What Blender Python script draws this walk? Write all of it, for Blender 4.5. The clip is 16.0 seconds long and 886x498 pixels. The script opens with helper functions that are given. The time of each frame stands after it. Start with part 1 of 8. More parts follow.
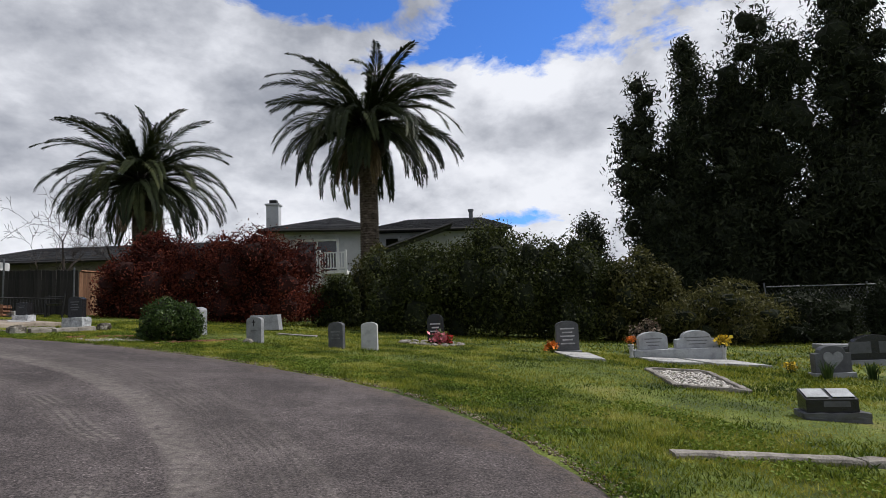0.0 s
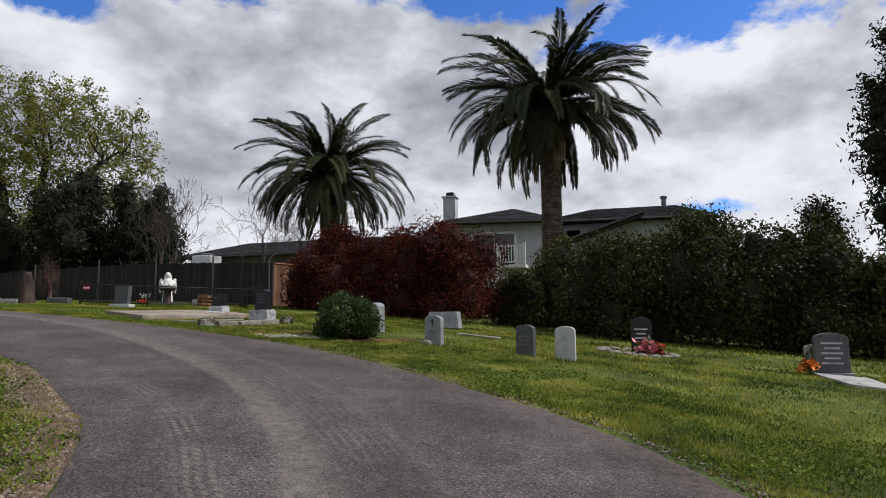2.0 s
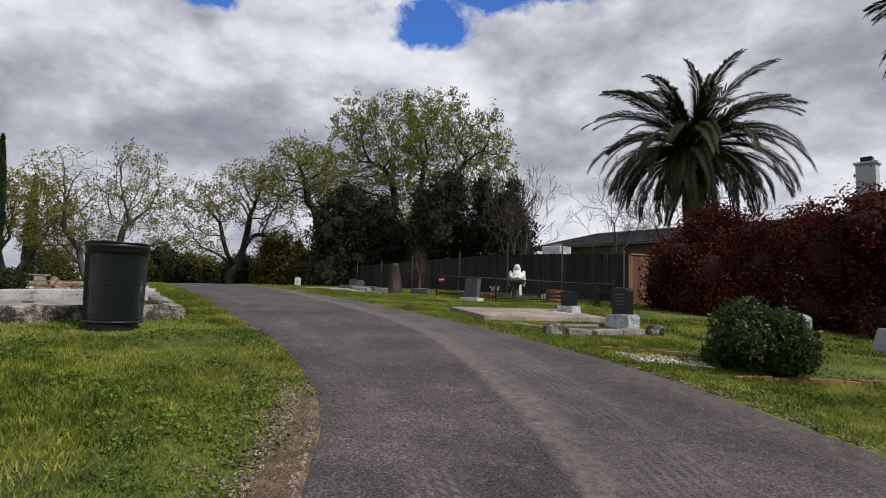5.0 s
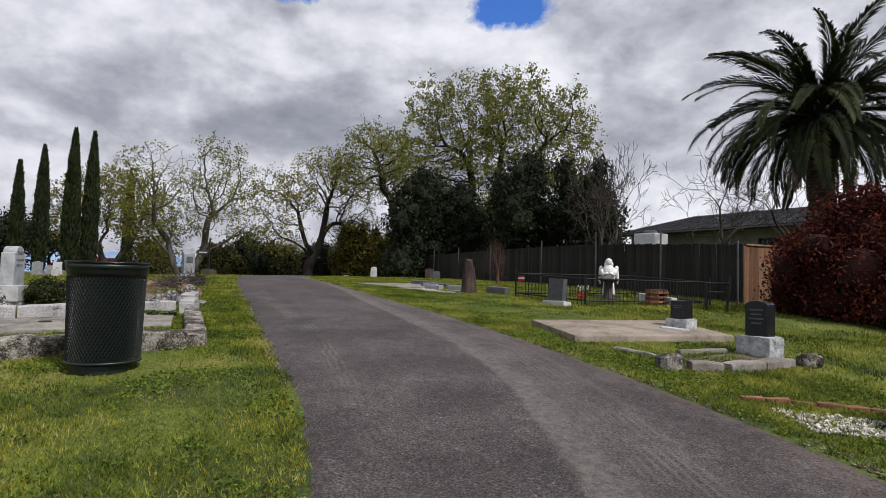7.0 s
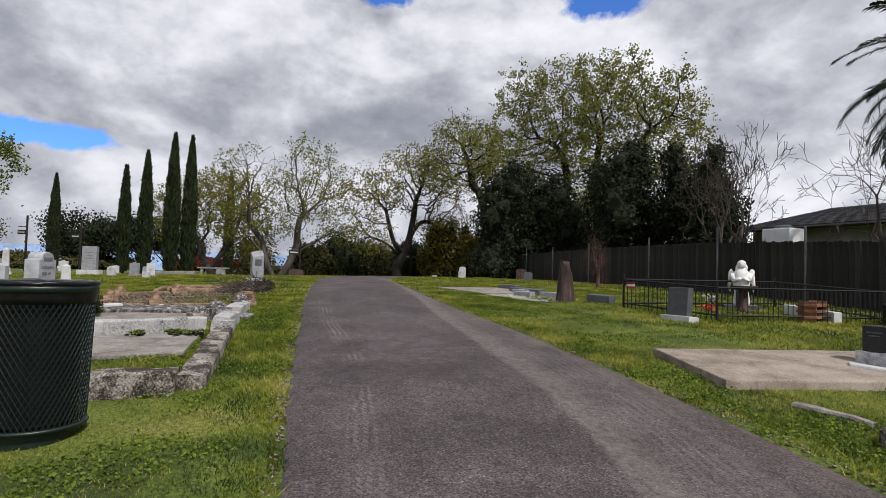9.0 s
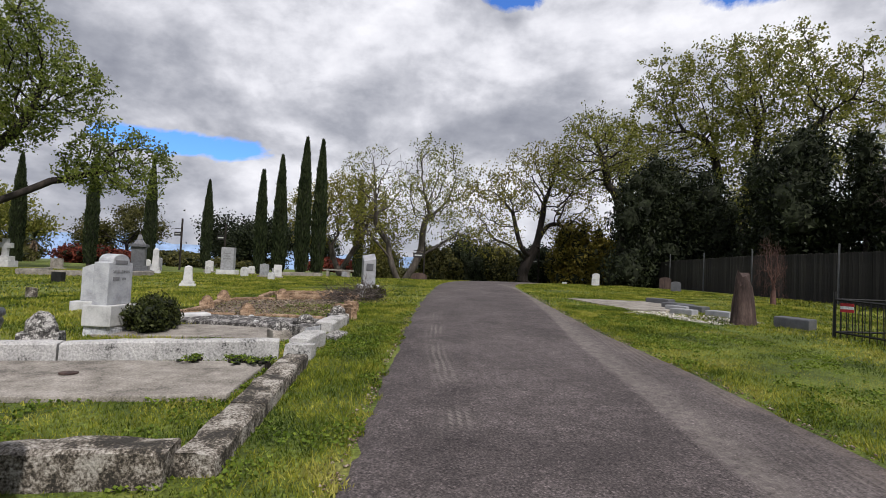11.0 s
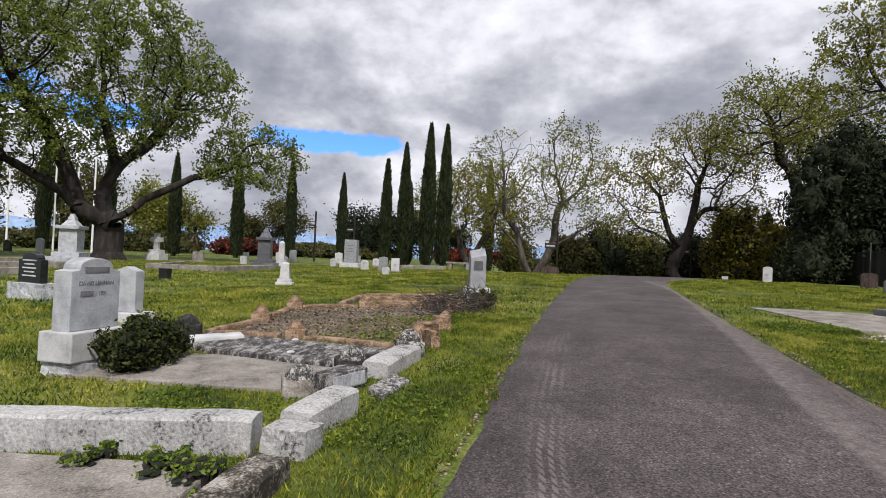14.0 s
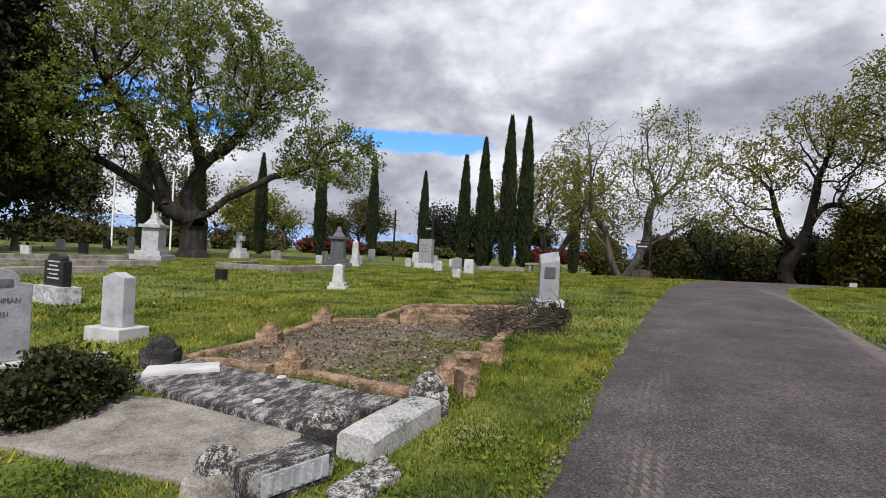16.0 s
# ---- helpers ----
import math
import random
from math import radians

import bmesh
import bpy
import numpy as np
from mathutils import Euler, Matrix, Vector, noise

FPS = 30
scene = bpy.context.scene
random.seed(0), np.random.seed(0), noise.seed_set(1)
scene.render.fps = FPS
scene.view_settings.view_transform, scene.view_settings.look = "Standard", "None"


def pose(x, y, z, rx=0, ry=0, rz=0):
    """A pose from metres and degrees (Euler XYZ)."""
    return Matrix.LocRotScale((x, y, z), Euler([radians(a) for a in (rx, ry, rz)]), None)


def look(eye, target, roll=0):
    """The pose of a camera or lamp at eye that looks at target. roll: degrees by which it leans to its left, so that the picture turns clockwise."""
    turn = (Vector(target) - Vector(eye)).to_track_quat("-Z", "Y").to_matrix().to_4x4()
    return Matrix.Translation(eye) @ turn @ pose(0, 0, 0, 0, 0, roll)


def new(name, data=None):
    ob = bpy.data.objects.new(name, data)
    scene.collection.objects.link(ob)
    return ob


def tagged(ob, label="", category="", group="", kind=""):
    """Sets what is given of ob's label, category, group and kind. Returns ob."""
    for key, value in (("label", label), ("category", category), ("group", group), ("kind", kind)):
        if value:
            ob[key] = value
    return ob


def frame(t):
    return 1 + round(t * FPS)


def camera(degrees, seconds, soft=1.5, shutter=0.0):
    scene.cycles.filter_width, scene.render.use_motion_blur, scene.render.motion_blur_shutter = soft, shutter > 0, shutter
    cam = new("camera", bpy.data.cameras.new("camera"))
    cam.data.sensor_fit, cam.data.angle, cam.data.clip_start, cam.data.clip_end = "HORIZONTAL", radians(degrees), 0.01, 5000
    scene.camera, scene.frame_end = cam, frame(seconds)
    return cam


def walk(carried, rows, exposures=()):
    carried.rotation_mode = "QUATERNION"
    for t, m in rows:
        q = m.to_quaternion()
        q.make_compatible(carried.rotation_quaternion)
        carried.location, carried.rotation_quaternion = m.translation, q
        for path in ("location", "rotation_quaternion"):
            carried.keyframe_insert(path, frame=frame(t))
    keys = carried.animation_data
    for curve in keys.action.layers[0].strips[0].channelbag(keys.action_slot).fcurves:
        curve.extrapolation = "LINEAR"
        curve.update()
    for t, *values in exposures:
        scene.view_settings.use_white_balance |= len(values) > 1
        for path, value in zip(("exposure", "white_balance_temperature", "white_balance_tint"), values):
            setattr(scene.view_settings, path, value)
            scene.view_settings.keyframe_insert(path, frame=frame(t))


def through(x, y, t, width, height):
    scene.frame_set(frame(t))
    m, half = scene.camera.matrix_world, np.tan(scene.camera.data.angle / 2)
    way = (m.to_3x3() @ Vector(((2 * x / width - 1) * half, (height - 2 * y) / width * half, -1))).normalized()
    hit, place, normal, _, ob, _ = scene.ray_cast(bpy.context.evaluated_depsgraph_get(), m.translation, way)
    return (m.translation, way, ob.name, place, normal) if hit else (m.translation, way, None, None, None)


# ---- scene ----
cam = camera(75.1, 16.0, soft=0.6)
PATH = [
    (0, (-0.379, 0.328, -0.044), (-0.332, 2.316, 0.171), -2.4),
    (0.5, (-0.58, 0.791, -0.026), (-0.665, 2.777, 0.198), -2.3),
    (1, (-0.63, 1.267, 0.001), (-0.857, 3.241, 0.227), -1.9),
    (1.5, (-0.733, 1.741, 0.061), (-1.044, 3.704, 0.279), -1.5),
    (2, (-0.967, 2.2, 0.097), (-1.507, 4.114, 0.309), -0.8),
    (2.5, (-1.115, 2.698, 0.107), (-1.805, 4.564, 0.315), -0.4),
    (3, (-1.41, 3.121, 0.138), (-2.223, 4.938, 0.335), -0.4),
    (3.5, (-1.709, 3.528, 0.186), (-2.747, 5.226, 0.381), 0.1),
    (4, (-2.037, 3.963, 0.295), (-3.228, 5.558, 0.477), 0.3),
    (4.5, (-2.466, 4.303, 0.353), (-3.846, 5.74, 0.528), 1.0),
    (4.7, (-2.601, 4.446, 0.348), (-4.047, 5.817, 0.526), 1.4),
    (6.8, (-4.021, 5.74, 0.757), (-5.684, 6.845, 0.868), 1.4),
    (7, (-4.198, 5.881, 0.813), (-5.881, 6.957, 0.917), 1.5),
    (7.5, (-4.586, 6.266, 0.82), (-6.311, 7.273, 0.917), 1.7),
    (8, (-5.036, 6.55, 0.865), (-6.801, 7.486, 0.955), 1.5),
    (8.5, (-5.513, 6.804, 0.937), (-7.317, 7.663, 1.022), 1.7),
    (9, (-5.974, 7.085, 1.008), (-7.808, 7.877, 1.095), 1.6),
    (9.5, (-6.511, 7.27, 1.037), (-8.401, 7.919, 1.121), 1.5),
    (9.7, (-6.72, 7.343, 1.065), (-8.626, 7.945, 1.149), 1.5),
    (11.8, (-8.776, 7.982, 1.169), (-10.759, 8.228, 1.23), 2.8),
    (12, (-8.974, 8.029, 1.188), (-10.962, 8.24, 1.241), 2.6),
    (12.5, (-9.442, 8.174, 1.194), (-11.437, 8.303, 1.239), 2.7),
    (13, (-9.921, 8.295, 1.271), (-11.92, 8.345, 1.305), 2.4),
    (13.5, (-10.468, 8.313, 1.316), (-12.467, 8.277, 1.344), 2.5),
    (14, (-10.954, 8.464, 1.331), (-12.952, 8.375, 1.355), 2.6),
    (14.5, (-11.461, 8.548, 1.332), (-13.456, 8.409, 1.351), 2.6),
    (15, (-11.938, 8.643, 1.351), (-13.926, 8.427, 1.363), 2.7),
    (15.5, (-12.393, 8.762, 1.411), (-14.37, 8.461, 1.419), 2.9),
    (16, (-12.877, 8.738, 1.432), (-14.839, 8.354, 1.438), 3.0),
]
walk(cam, [(t, look(eye, target, roll)) for t, eye, target, roll in PATH],
     [(0, -0.12, 6170, 12), (4, -0.22, 6180, 13), (7, -0.15, 6180, 14), (9.5, -0.07, 6230, 14), (12, 0.04, 6280, 14), (16, 0.07, 6200, 14)])

# ---------------------------------------------------------------- ground form
HILL = (-0.5196, -1.351, 0.3265, -0.1578, -0.0084, -0.0848, 0.0597, -0.008)


def smooth(a):
    a = min(1.0, max(0.0, a))
    return a * a * (3 - 2 * a)


def ground(x, y):
    """Height of the ground over the plan: a slope up to a low crest, falling away behind it."""
    u, v = math.tanh((x + 5) / 14), math.tanh((y - 9) / 12)
    c = HILL
    z = c[0] + c[1] * u + c[2] * v + c[3] * u * u + c[4] * u * v + c[5] * v * v + c[6] * u ** 3 + c[7] * u * u * v
    z -= 1.6 * smooth((-x - 38) / 26) * smooth((y - 7) / 6)
    far = math.hypot(x + 10, y - 8)
    return z - 14.0 * smooth((far - 85) / 400)


def grounds(x, y):
    return np.array([ground(a, b) for a, b in zip(np.ravel(x), np.ravel(y))]).reshape(np.shape(x))


# ---------------------------------------------------------------- world and sun
SUN_EL, SUN_AZ = radians(50), radians(14)  # azimuth from +x towards +y
world = bpy.data.worlds.new("sky")
scene.world = world
world.use_nodes = True


def build_sky():
    nt = world.node_tree
    nt.nodes.clear()
    n = lambda k: nt.nodes.new(k)
    out, bg = n("ShaderNodeOutputWorld"), n("ShaderNodeBackground")
    sky = n("ShaderNodeTexSky")
    sky.sky_type, sky.sun_disc = "NISHITA", False
    sky.sun_elevation, sky.sun_rotation = SUN_EL, radians(90) - SUN_AZ
    sky.air_density, sky.dust_density, sky.ozone_density = 1.0, 0.0, 4.0
    co, sep = n("ShaderNodeTexCoord"), n("ShaderNodeSeparateXYZ")
    nt.links.new(co.outputs["Generated"], sep.inputs[0])

    def m(op, a, b=None, c=None):
        k = n("ShaderNodeMath")
        k.operation = op
        for i, v in enumerate((a, b, c)):
            if v is None:
                continue
            if isinstance(v, (int, float)):
                k.inputs[i].default_value = v
            else:
                nt.links.new(v, k.inputs[i])
        return k.outputs[0]

    com = n("ShaderNodeCombineXYZ")
    nt.links.new(sep.outputs[0], com.inputs[0]), nt.links.new(sep.outputs[1], com.inputs[1])
    nt.links.new(m("MULTIPLY", sep.outputs[2], 1.65), com.inputs[2])

    def noise_at(scale, detail, rough, distort, shift):
        mp, t = n("ShaderNodeMapping"), n("ShaderNodeTexNoise")
        mp.inputs["Location"].default_value = shift
        nt.links.new(com.outputs[0], mp.inputs[0])
        nt.links.new(mp.outputs[0], t.inputs["Vector"])
        t.inputs["Scale"].default_value, t.inputs["Detail"].default_value = scale, detail
        t.inputs["Roughness"].default_value, t.inputs["Distortion"].default_value = rough, distort
        return t.outputs[0]

    def ramp(fac, stops):
        r = n("ShaderNodeValToRGB")
        nt.links.new(fac, r.inputs[0])
        e = r.color_ramp.elements
        while len(e) < len(stops):
            e.new(0.5)
        for k, (p, col) in zip(e, stops):
            k.position, k.color = p, (*col, 1)
        return r.outputs[0]

    def billows(scale, shift):
        """Rounded heaps: distances to cell centres, bent by noise."""
        mp, warp, mixv, vo = n("ShaderNodeMapping"), n("ShaderNodeTexNoise"), n("ShaderNodeVectorMath"), n("ShaderNodeTexVoronoi")
        mp.inputs["Location"].default_value = shift
        nt.links.new(com.outputs[0], mp.inputs[0])
        nt.links.new(mp.outputs[0], warp.inputs["Vector"])
        warp.inputs["Scale"].default_value, warp.inputs["Detail"].default_value = 3.0, 5
        mixv.operation = "MULTIPLY_ADD"
        nt.links.new(warp.outputs[1], mixv.inputs[0])
        mixv.inputs[1].default_value = (0.28, 0.28, 0.28)
        nt.links.new(mp.outputs[0], mixv.inputs[2])
        nt.links.new(mixv.outputs[0], vo.inputs["Vector"])
        vo.feature, vo.normalize = "SMOOTH_F1", True
        vo.inputs["Scale"].default_value, vo.inputs["Detail"].default_value, vo.inputs["Roughness"].default_value = scale, 4, 0.55
        vo.inputs["Smoothness"].default_value = 0.35
        return vo.outputs["Distance"]

    body = noise_at(2.3, 9, 0.56, 0.25, CLOUD_SHIFT)
    puffs = noise_at(5.6, 9, 0.58, 0.1, (3.3, 1.1, 5.0))
    billow = billows(3.6, (0.7, 2.1, 1.3))
    # bearing and height of the view in degrees, for the gaps and the long grey bases of the cloud banks
    deg = 180 / math.pi
    height = m("MULTIPLY", m("ARCSINE", sep.outputs[2]), deg)
    bearing = m("MULTIPLY", m("ARCTAN2", sep.outputs[1], sep.outputs[0]), deg)
    bearing = m("ADD", bearing, m("MULTIPLY", m("LESS_THAN", bearing, -60.0), 360.0))
    rag = m("SUBTRACT", noise_at(7.0, 9, 0.62, 0.3, (9.1, 4.4, 2.0)), 0.5)
    opening = None
    for az, el, wide, tall in SKY_GAPS:
        a = m("DIVIDE", m("SUBTRACT", bearing, az), wide)
        b = m("DIVIDE", m("SUBTRACT", height, el), tall)
        d = m("SUBTRACT", 1.0, m("SQRT", m("ADD", m("MULTIPLY", a, a), m("MULTIPLY", b, b))))
        opening = d if opening is None else m("MAXIMUM", opening, d)
    cover = ramp(m("ADD", m("MULTIPLY", m("ADD", opening, m("MULTIPLY", rag, 3.2)), -0.5), 0.5), [(0.36, (0, 0, 0)), (0.56, (1, 1, 1))])

    def bank(el, width):
        k = m("DIVIDE", m("SUBTRACT", m("ADD", height, m("MULTIPLY", rag, 9.0)), el), width)
        return m("EXPONENT", m("MULTIPLY", m("MULTIPLY", k, k), -1.0))

    thick = m("ADD", m("ADD", m("MULTIPLY", body, 0.46), m("MULTIPLY", puffs, 0.40)), m("MULTIPLY", billow, 0.42))
    west = m("MINIMUM", m("MAXIMUM", m("DIVIDE", m("SUBTRACT", bearing, 125.0), 40.0), 0.0), 1.0)
    thick = m("ADD", thick, m("MULTIPLY", bank(14.5, 3.2), m("ADD", m("MULTIPLY", west, 0.050), 0.012)))
    thick = m("SUBTRACT", thick, m("MULTIPLY", m("SUBTRACT", 1.0, west), 0.022))
    thick = m("SUBTRACT", thick, m("MULTIPLY", bank(21.5, 3.6), 0.035))
    thick = m("SUBTRACT", thick, m("MULTIPLY", bank(8.5, 3.0), 0.022))
    tone = ramp(thick, [(0.44, (0.98, 0.98, 0.98)), (0.495, (0.82, 0.825, 0.84)), (0.55, (0.60, 0.61, 0.635)), (0.615, (0.40, 0.415, 0.45)), (0.68, (0.29, 0.305, 0.345))])
    gain = n("ShaderNodeVectorMath")
    gain.operation = "SCALE"
    gain.inputs["Scale"].default_value = 0.12
    deep = n("ShaderNodeVectorMath")
    deep.operation = "MULTIPLY"
    deep.inputs[1].default_value = (0.62, 0.97, 1.50)
    nt.links.new(sky.outputs[0], deep.inputs[0])
    nt.links.new(deep.outputs[0], gain.inputs[0])
    mix = n("ShaderNodeMix")
    mix.data_type = "RGBA"
    nt.links.new(cover, mix.inputs[0])
    nt.links.new(gain.outputs[0], mix.inputs[6])
    nt.links.new(tone, mix.inputs[7])
    nt.links.new(mix.outputs[2], bg.inputs[0])
    bg.inputs[1].default_value = 1.0
    nt.links.new(bg.outputs[0], out.inputs[0])


CLOUD_SHIFT = (1.7, -0.4, 0.8)
SKY_GAPS = [(80, 27.5, 15, 4.0), (100, 29.5, 13, 2.6), (82, 8.7, 5, 1.3), (141, 26.3, 4.4, 2.3), (132, 29, 9, 2.0), (163, 26, 2.5, 1.0), (194, 10.4, 7, 1.1), (222, 11.4, 5, 1.8), (214, 10.6, 4, 1.5), (20, 40, 16, 8), (300, 42, 18, 8), (250, 55, 14, 8)]
build_sky()
sun = new("sun", bpy.data.lights.new("sun", "SUN"))
sun.data.energy, sun.data.angle, sun.data.color = 4.2, radians(2.0), (1.0, 0.95, 0.87)
sun_to = Vector((math.cos(SUN_EL) * math.cos(SUN_AZ), math.cos(SUN_EL) * math.sin(SUN_AZ), math.sin(SUN_EL)))
sun.matrix_world = look(sun_to * 60, (0, 0, 0))

# ---------------------------------------------------------------- materials
MATS = {}


def material(name, stops, rough=0.8, scale=3.0, fine=40.0, bump=0.3, metal=0.0, spec=0.3, island=0.0, ob_random=0.0, fine_mix=0.35, through=0.0, stretch=(1, 1, 1), bump_scale=0.01, contrast=1.0, crumble=0.0):
    """A two-scale procedural surface: stops are (position, colour) over the broad noise; fine noise shades it and lifts it."""
    if name in MATS:
        return MATS[name]
    mt = MATS[name] = bpy.data.materials.new(name)
    mt.use_nodes = True
    nt = mt.node_tree
    bs = nt.nodes["Principled BSDF"]
    n, ln = nt.nodes.new, nt.links.new
    co, mp = n("ShaderNodeTexCoord"), n("ShaderNodeMapping")
    mp.inputs["Scale"].default_value = stretch
    ln(co.outputs["Object"], mp.inputs[0])
    big, small = n("ShaderNodeTexNoise"), n("ShaderNodeTexNoise")
    for t, s, d in ((big, scale, 6), (small, fine, 4)):
        ln(mp.outputs[0], t.inputs["Vector"])
        t.inputs["Scale"].default_value, t.inputs["Detail"].default_value, t.inputs["Roughness"].default_value = s, d, 0.62
    ramp = n("ShaderNodeValToRGB")
    e = ramp.color_ramp.elements
    while len(e) < len(stops):
        e.new(0.5)
    for k, (p, c) in zip(e, stops):
        k.position, k.color = p, (*c, 1)
    add = n("ShaderNodeMath")
    add.operation = "ADD"
    broad = n("ShaderNodeMath")
    broad.operation = "MULTIPLY_ADD"
    ln(big.outputs[0], broad.inputs[0])
    broad.inputs[1].default_value, broad.inputs[2].default_value = contrast, 0.5 - 0.5 * contrast
    src0 = broad.outputs[0]
    if crumble:
        # small noise frets the edges of the broad patches
        big.inputs["Roughness"].default_value = 0.74
        fret = n("ShaderNodeMath")
        fret.operation = "MULTIPLY_ADD"
        ln(small.outputs[0], fret.inputs[0])
        fret.inputs[1].default_value = crumble
        off = n("ShaderNodeMath")
        off.operation = "SUBTRACT"
        ln(src0, off.inputs[0])
        off.inputs[1].default_value = crumble * 0.5
        ln(off.outputs[0], fret.inputs[2])
        src0 = fret.outputs[0]
    ln(src0, add.inputs[0])
    add.inputs[1].default_value = 0.0
    if island or ob_random:
        src = n("ShaderNodeNewGeometry").outputs["Random Per Island"] if island else n("ShaderNodeObjectInfo").outputs["Random"]
        k = n("ShaderNodeMath")
        k.operation = "MULTIPLY_ADD"
        ln(src, k.inputs[0])
        k.inputs[1].default_value, k.inputs[2].default_value = island or ob_random, -(island or ob_random) / 2
        ln(k.outputs[0], add.inputs[1])
    ln(add.outputs[0], ramp.inputs[0])
    grain = n("ShaderNodeMapRange")
    grain.inputs[3].default_value, grain.inputs[4].default_value = 1 - fine_mix, 1 + fine_mix
    grain.inputs[1].default_value, grain.inputs[2].default_value = 0.25, 0.75
    ln(small.outputs[0], grain.inputs[0])
    mul = n("ShaderNodeVectorMath")
    mul.operation = "SCALE"
    ln(ramp.outputs[0], mul.inputs[0]), ln(grain.outputs[0], mul.inputs["Scale"])
    ln(mul.outputs[0], bs.inputs["Base Color"])
    bs.inputs["Roughness"].default_value, bs.inputs["Metallic"].default_value = rough, metal
    bs.inputs["Specular IOR Level"].default_value = spec
    if bump:
        b = n("ShaderNodeBump")
        b.inputs["Strength"].default_value, b.inputs["Distance"].default_value = bump, bump_scale
        ln(small.outputs[0], b.inputs["Height"]), ln(b.outputs[0], bs.inputs["Normal"])
    if through:
        tr, mx = n("ShaderNodeBsdfTranslucent"), n("ShaderNodeMixShader")
        ln(mul.outputs[0], tr.inputs[0])
        mx.inputs[0].default_value = through
        ln(bs.outputs[0], mx.inputs[1]), ln(tr.outputs[0], mx.inputs[2])
        ln(mx.outputs[0], nt.nodes["Material Output"].inputs[0])
    return mt


def shades(c, d=0.5, b=1.4):
    return [(0.3, tuple(v * d for v in c)), (0.5, c), (0.72, tuple(min(0.9, v * b) for v in c))]


SOIL_GRASS = material("turf", [(0.30, (0.034, 0.050, 0.009)), (0.46, (0.068, 0.094, 0.014)), (0.60, (0.110, 0.138, 0.021)), (0.74, (0.16, 0.16, 0.040))], 0.95, 0.8, 30, 0.9, fine_mix=0.8, bump_scale=0.03, contrast=1.6)
BLADE = material("grass_blade", [(0.20, (0.026, 0.050, 0.006)), (0.40, (0.098, 0.130, 0.012)), (0.55, (0.188, 0.208, 0.022)), (0.70, (0.272, 0.268, 0.036)), (0.92, (0.38, 0.35, 0.10))], 0.6, 1.3, 14.0, 0, island=0.38, fine_mix=0.6, through=0.30, contrast=1.9, spec=0.12)
GRANITE = material("grey_granite", shades((0.24, 0.245, 0.255), 0.7, 1.25), 0.55, 6, 160, 0.25, fine_mix=0.3)
GRANITE_DARK = material("dark_granite", shades((0.085, 0.087, 0.094), 0.7, 1.3), 0.4, 7, 160, 0.2, fine_mix=0.4)
BLACK_GRANITE = material("black_granite", shades((0.016, 0.016, 0.018), 0.7, 1.3), 0.22, 8, 140, 0.1, spec=0.5)
MARBLE = material("white_marble", [(0.28, (0.24, 0.24, 0.235)), (0.45, (0.42, 0.42, 0.415)), (0.7, (0.54, 0.54, 0.535))], 0.7, 4, 70, 0.3, fine_mix=0.12)
MARBLE_GREY = material("weathered_marble", [(0.28, (0.22, 0.225, 0.235)), (0.5, (0.36, 0.37, 0.385)), (0.75, (0.47, 0.48, 0.49))], 0.75, 5, 80, 0.4, fine_mix=0.15)
ROCK_WHITE = material("rough_cut_white_granite", [(0.3, (0.16, 0.165, 0.175)), (0.5, (0.40, 0.41, 0.425)), (0.7, (0.56, 0.57, 0.58))], 0.85, 12, 90, 0.9, fine_mix=0.35)
CONCRETE = material("concrete", [(0.30, (0.10, 0.09, 0.078)), (0.42, (0.175, 0.158, 0.136)), (0.55, (0.225, 0.205, 0.178)), (0.72, (0.30, 0.275, 0.245))], 0.92, 2.6, 70, 0.5, fine_mix=0.28, contrast=1.5, crumble=0.5)
CONCRETE_TAN = material("tan_concrete", [(0.30, (0.15, 0.12, 0.092)), (0.5, (0.255, 0.212, 0.168)), (0.72, (0.34, 0.29, 0.235))], 0.92, 2.0, 70, 0.5, fine_mix=0.25, contrast=1.4, crumble=0.5)
CONCRETE_WHITE = material("limewashed_concrete", [(0.20, (0.04, 0.04, 0.038)), (0.28, (0.16, 0.158, 0.152)), (0.38, (0.29, 0.285, 0.275)), (0.75, (0.42, 0.413, 0.40))], 0.9, 2.9, 50, 0.7, fine_mix=0.25, contrast=1.7, crumble=0.9)
CONCRETE_OLD = material("mossy_old_concrete", [(0.36, (0.030, 0.027, 0.022)), (0.47, (0.085, 0.072, 0.056)), (0.58, (0.18, 0.16, 0.135)), (0.74, (0.32, 0.30, 0.265))], 0.95, 4.5, 60, 0.9, fine_mix=0.4, contrast=2.0, crumble=0.9)
LICHEN = material("black_lichen_concrete", [(0.36, (0.025, 0.023, 0.022)), (0.48, (0.065, 0.060, 0.057)), (0.58, (0.15, 0.143, 0.135)), (0.72, (0.31, 0.295, 0.28))], 0.95, 6.0, 60, 0.6, fine_mix=0.5, stretch=(1, 2.4, 1), contrast=2.0, crumble=0.9)
LICHEN_STONE = material("lichen_stone", [(0.36, (0.03, 0.028, 0.026)), (0.47, (0.10, 0.096, 0.088)), (0.57, (0.26, 0.25, 0.235)), (0.75, (0.40, 0.39, 0.365))], 0.95, 18, 80, 0.9, fine_mix=0.4, contrast=1.9, crumble=0.9)
LICHEN_BLACK = material("blackened_stone", [(0.3, (0.012, 0.011, 0.010)), (0.55, (0.030, 0.028, 0.026)), (0.75, (0.11, 0.105, 0.095))], 0.95, 9, 70, 0.8, fine_mix=0.4, crumble=0.8)
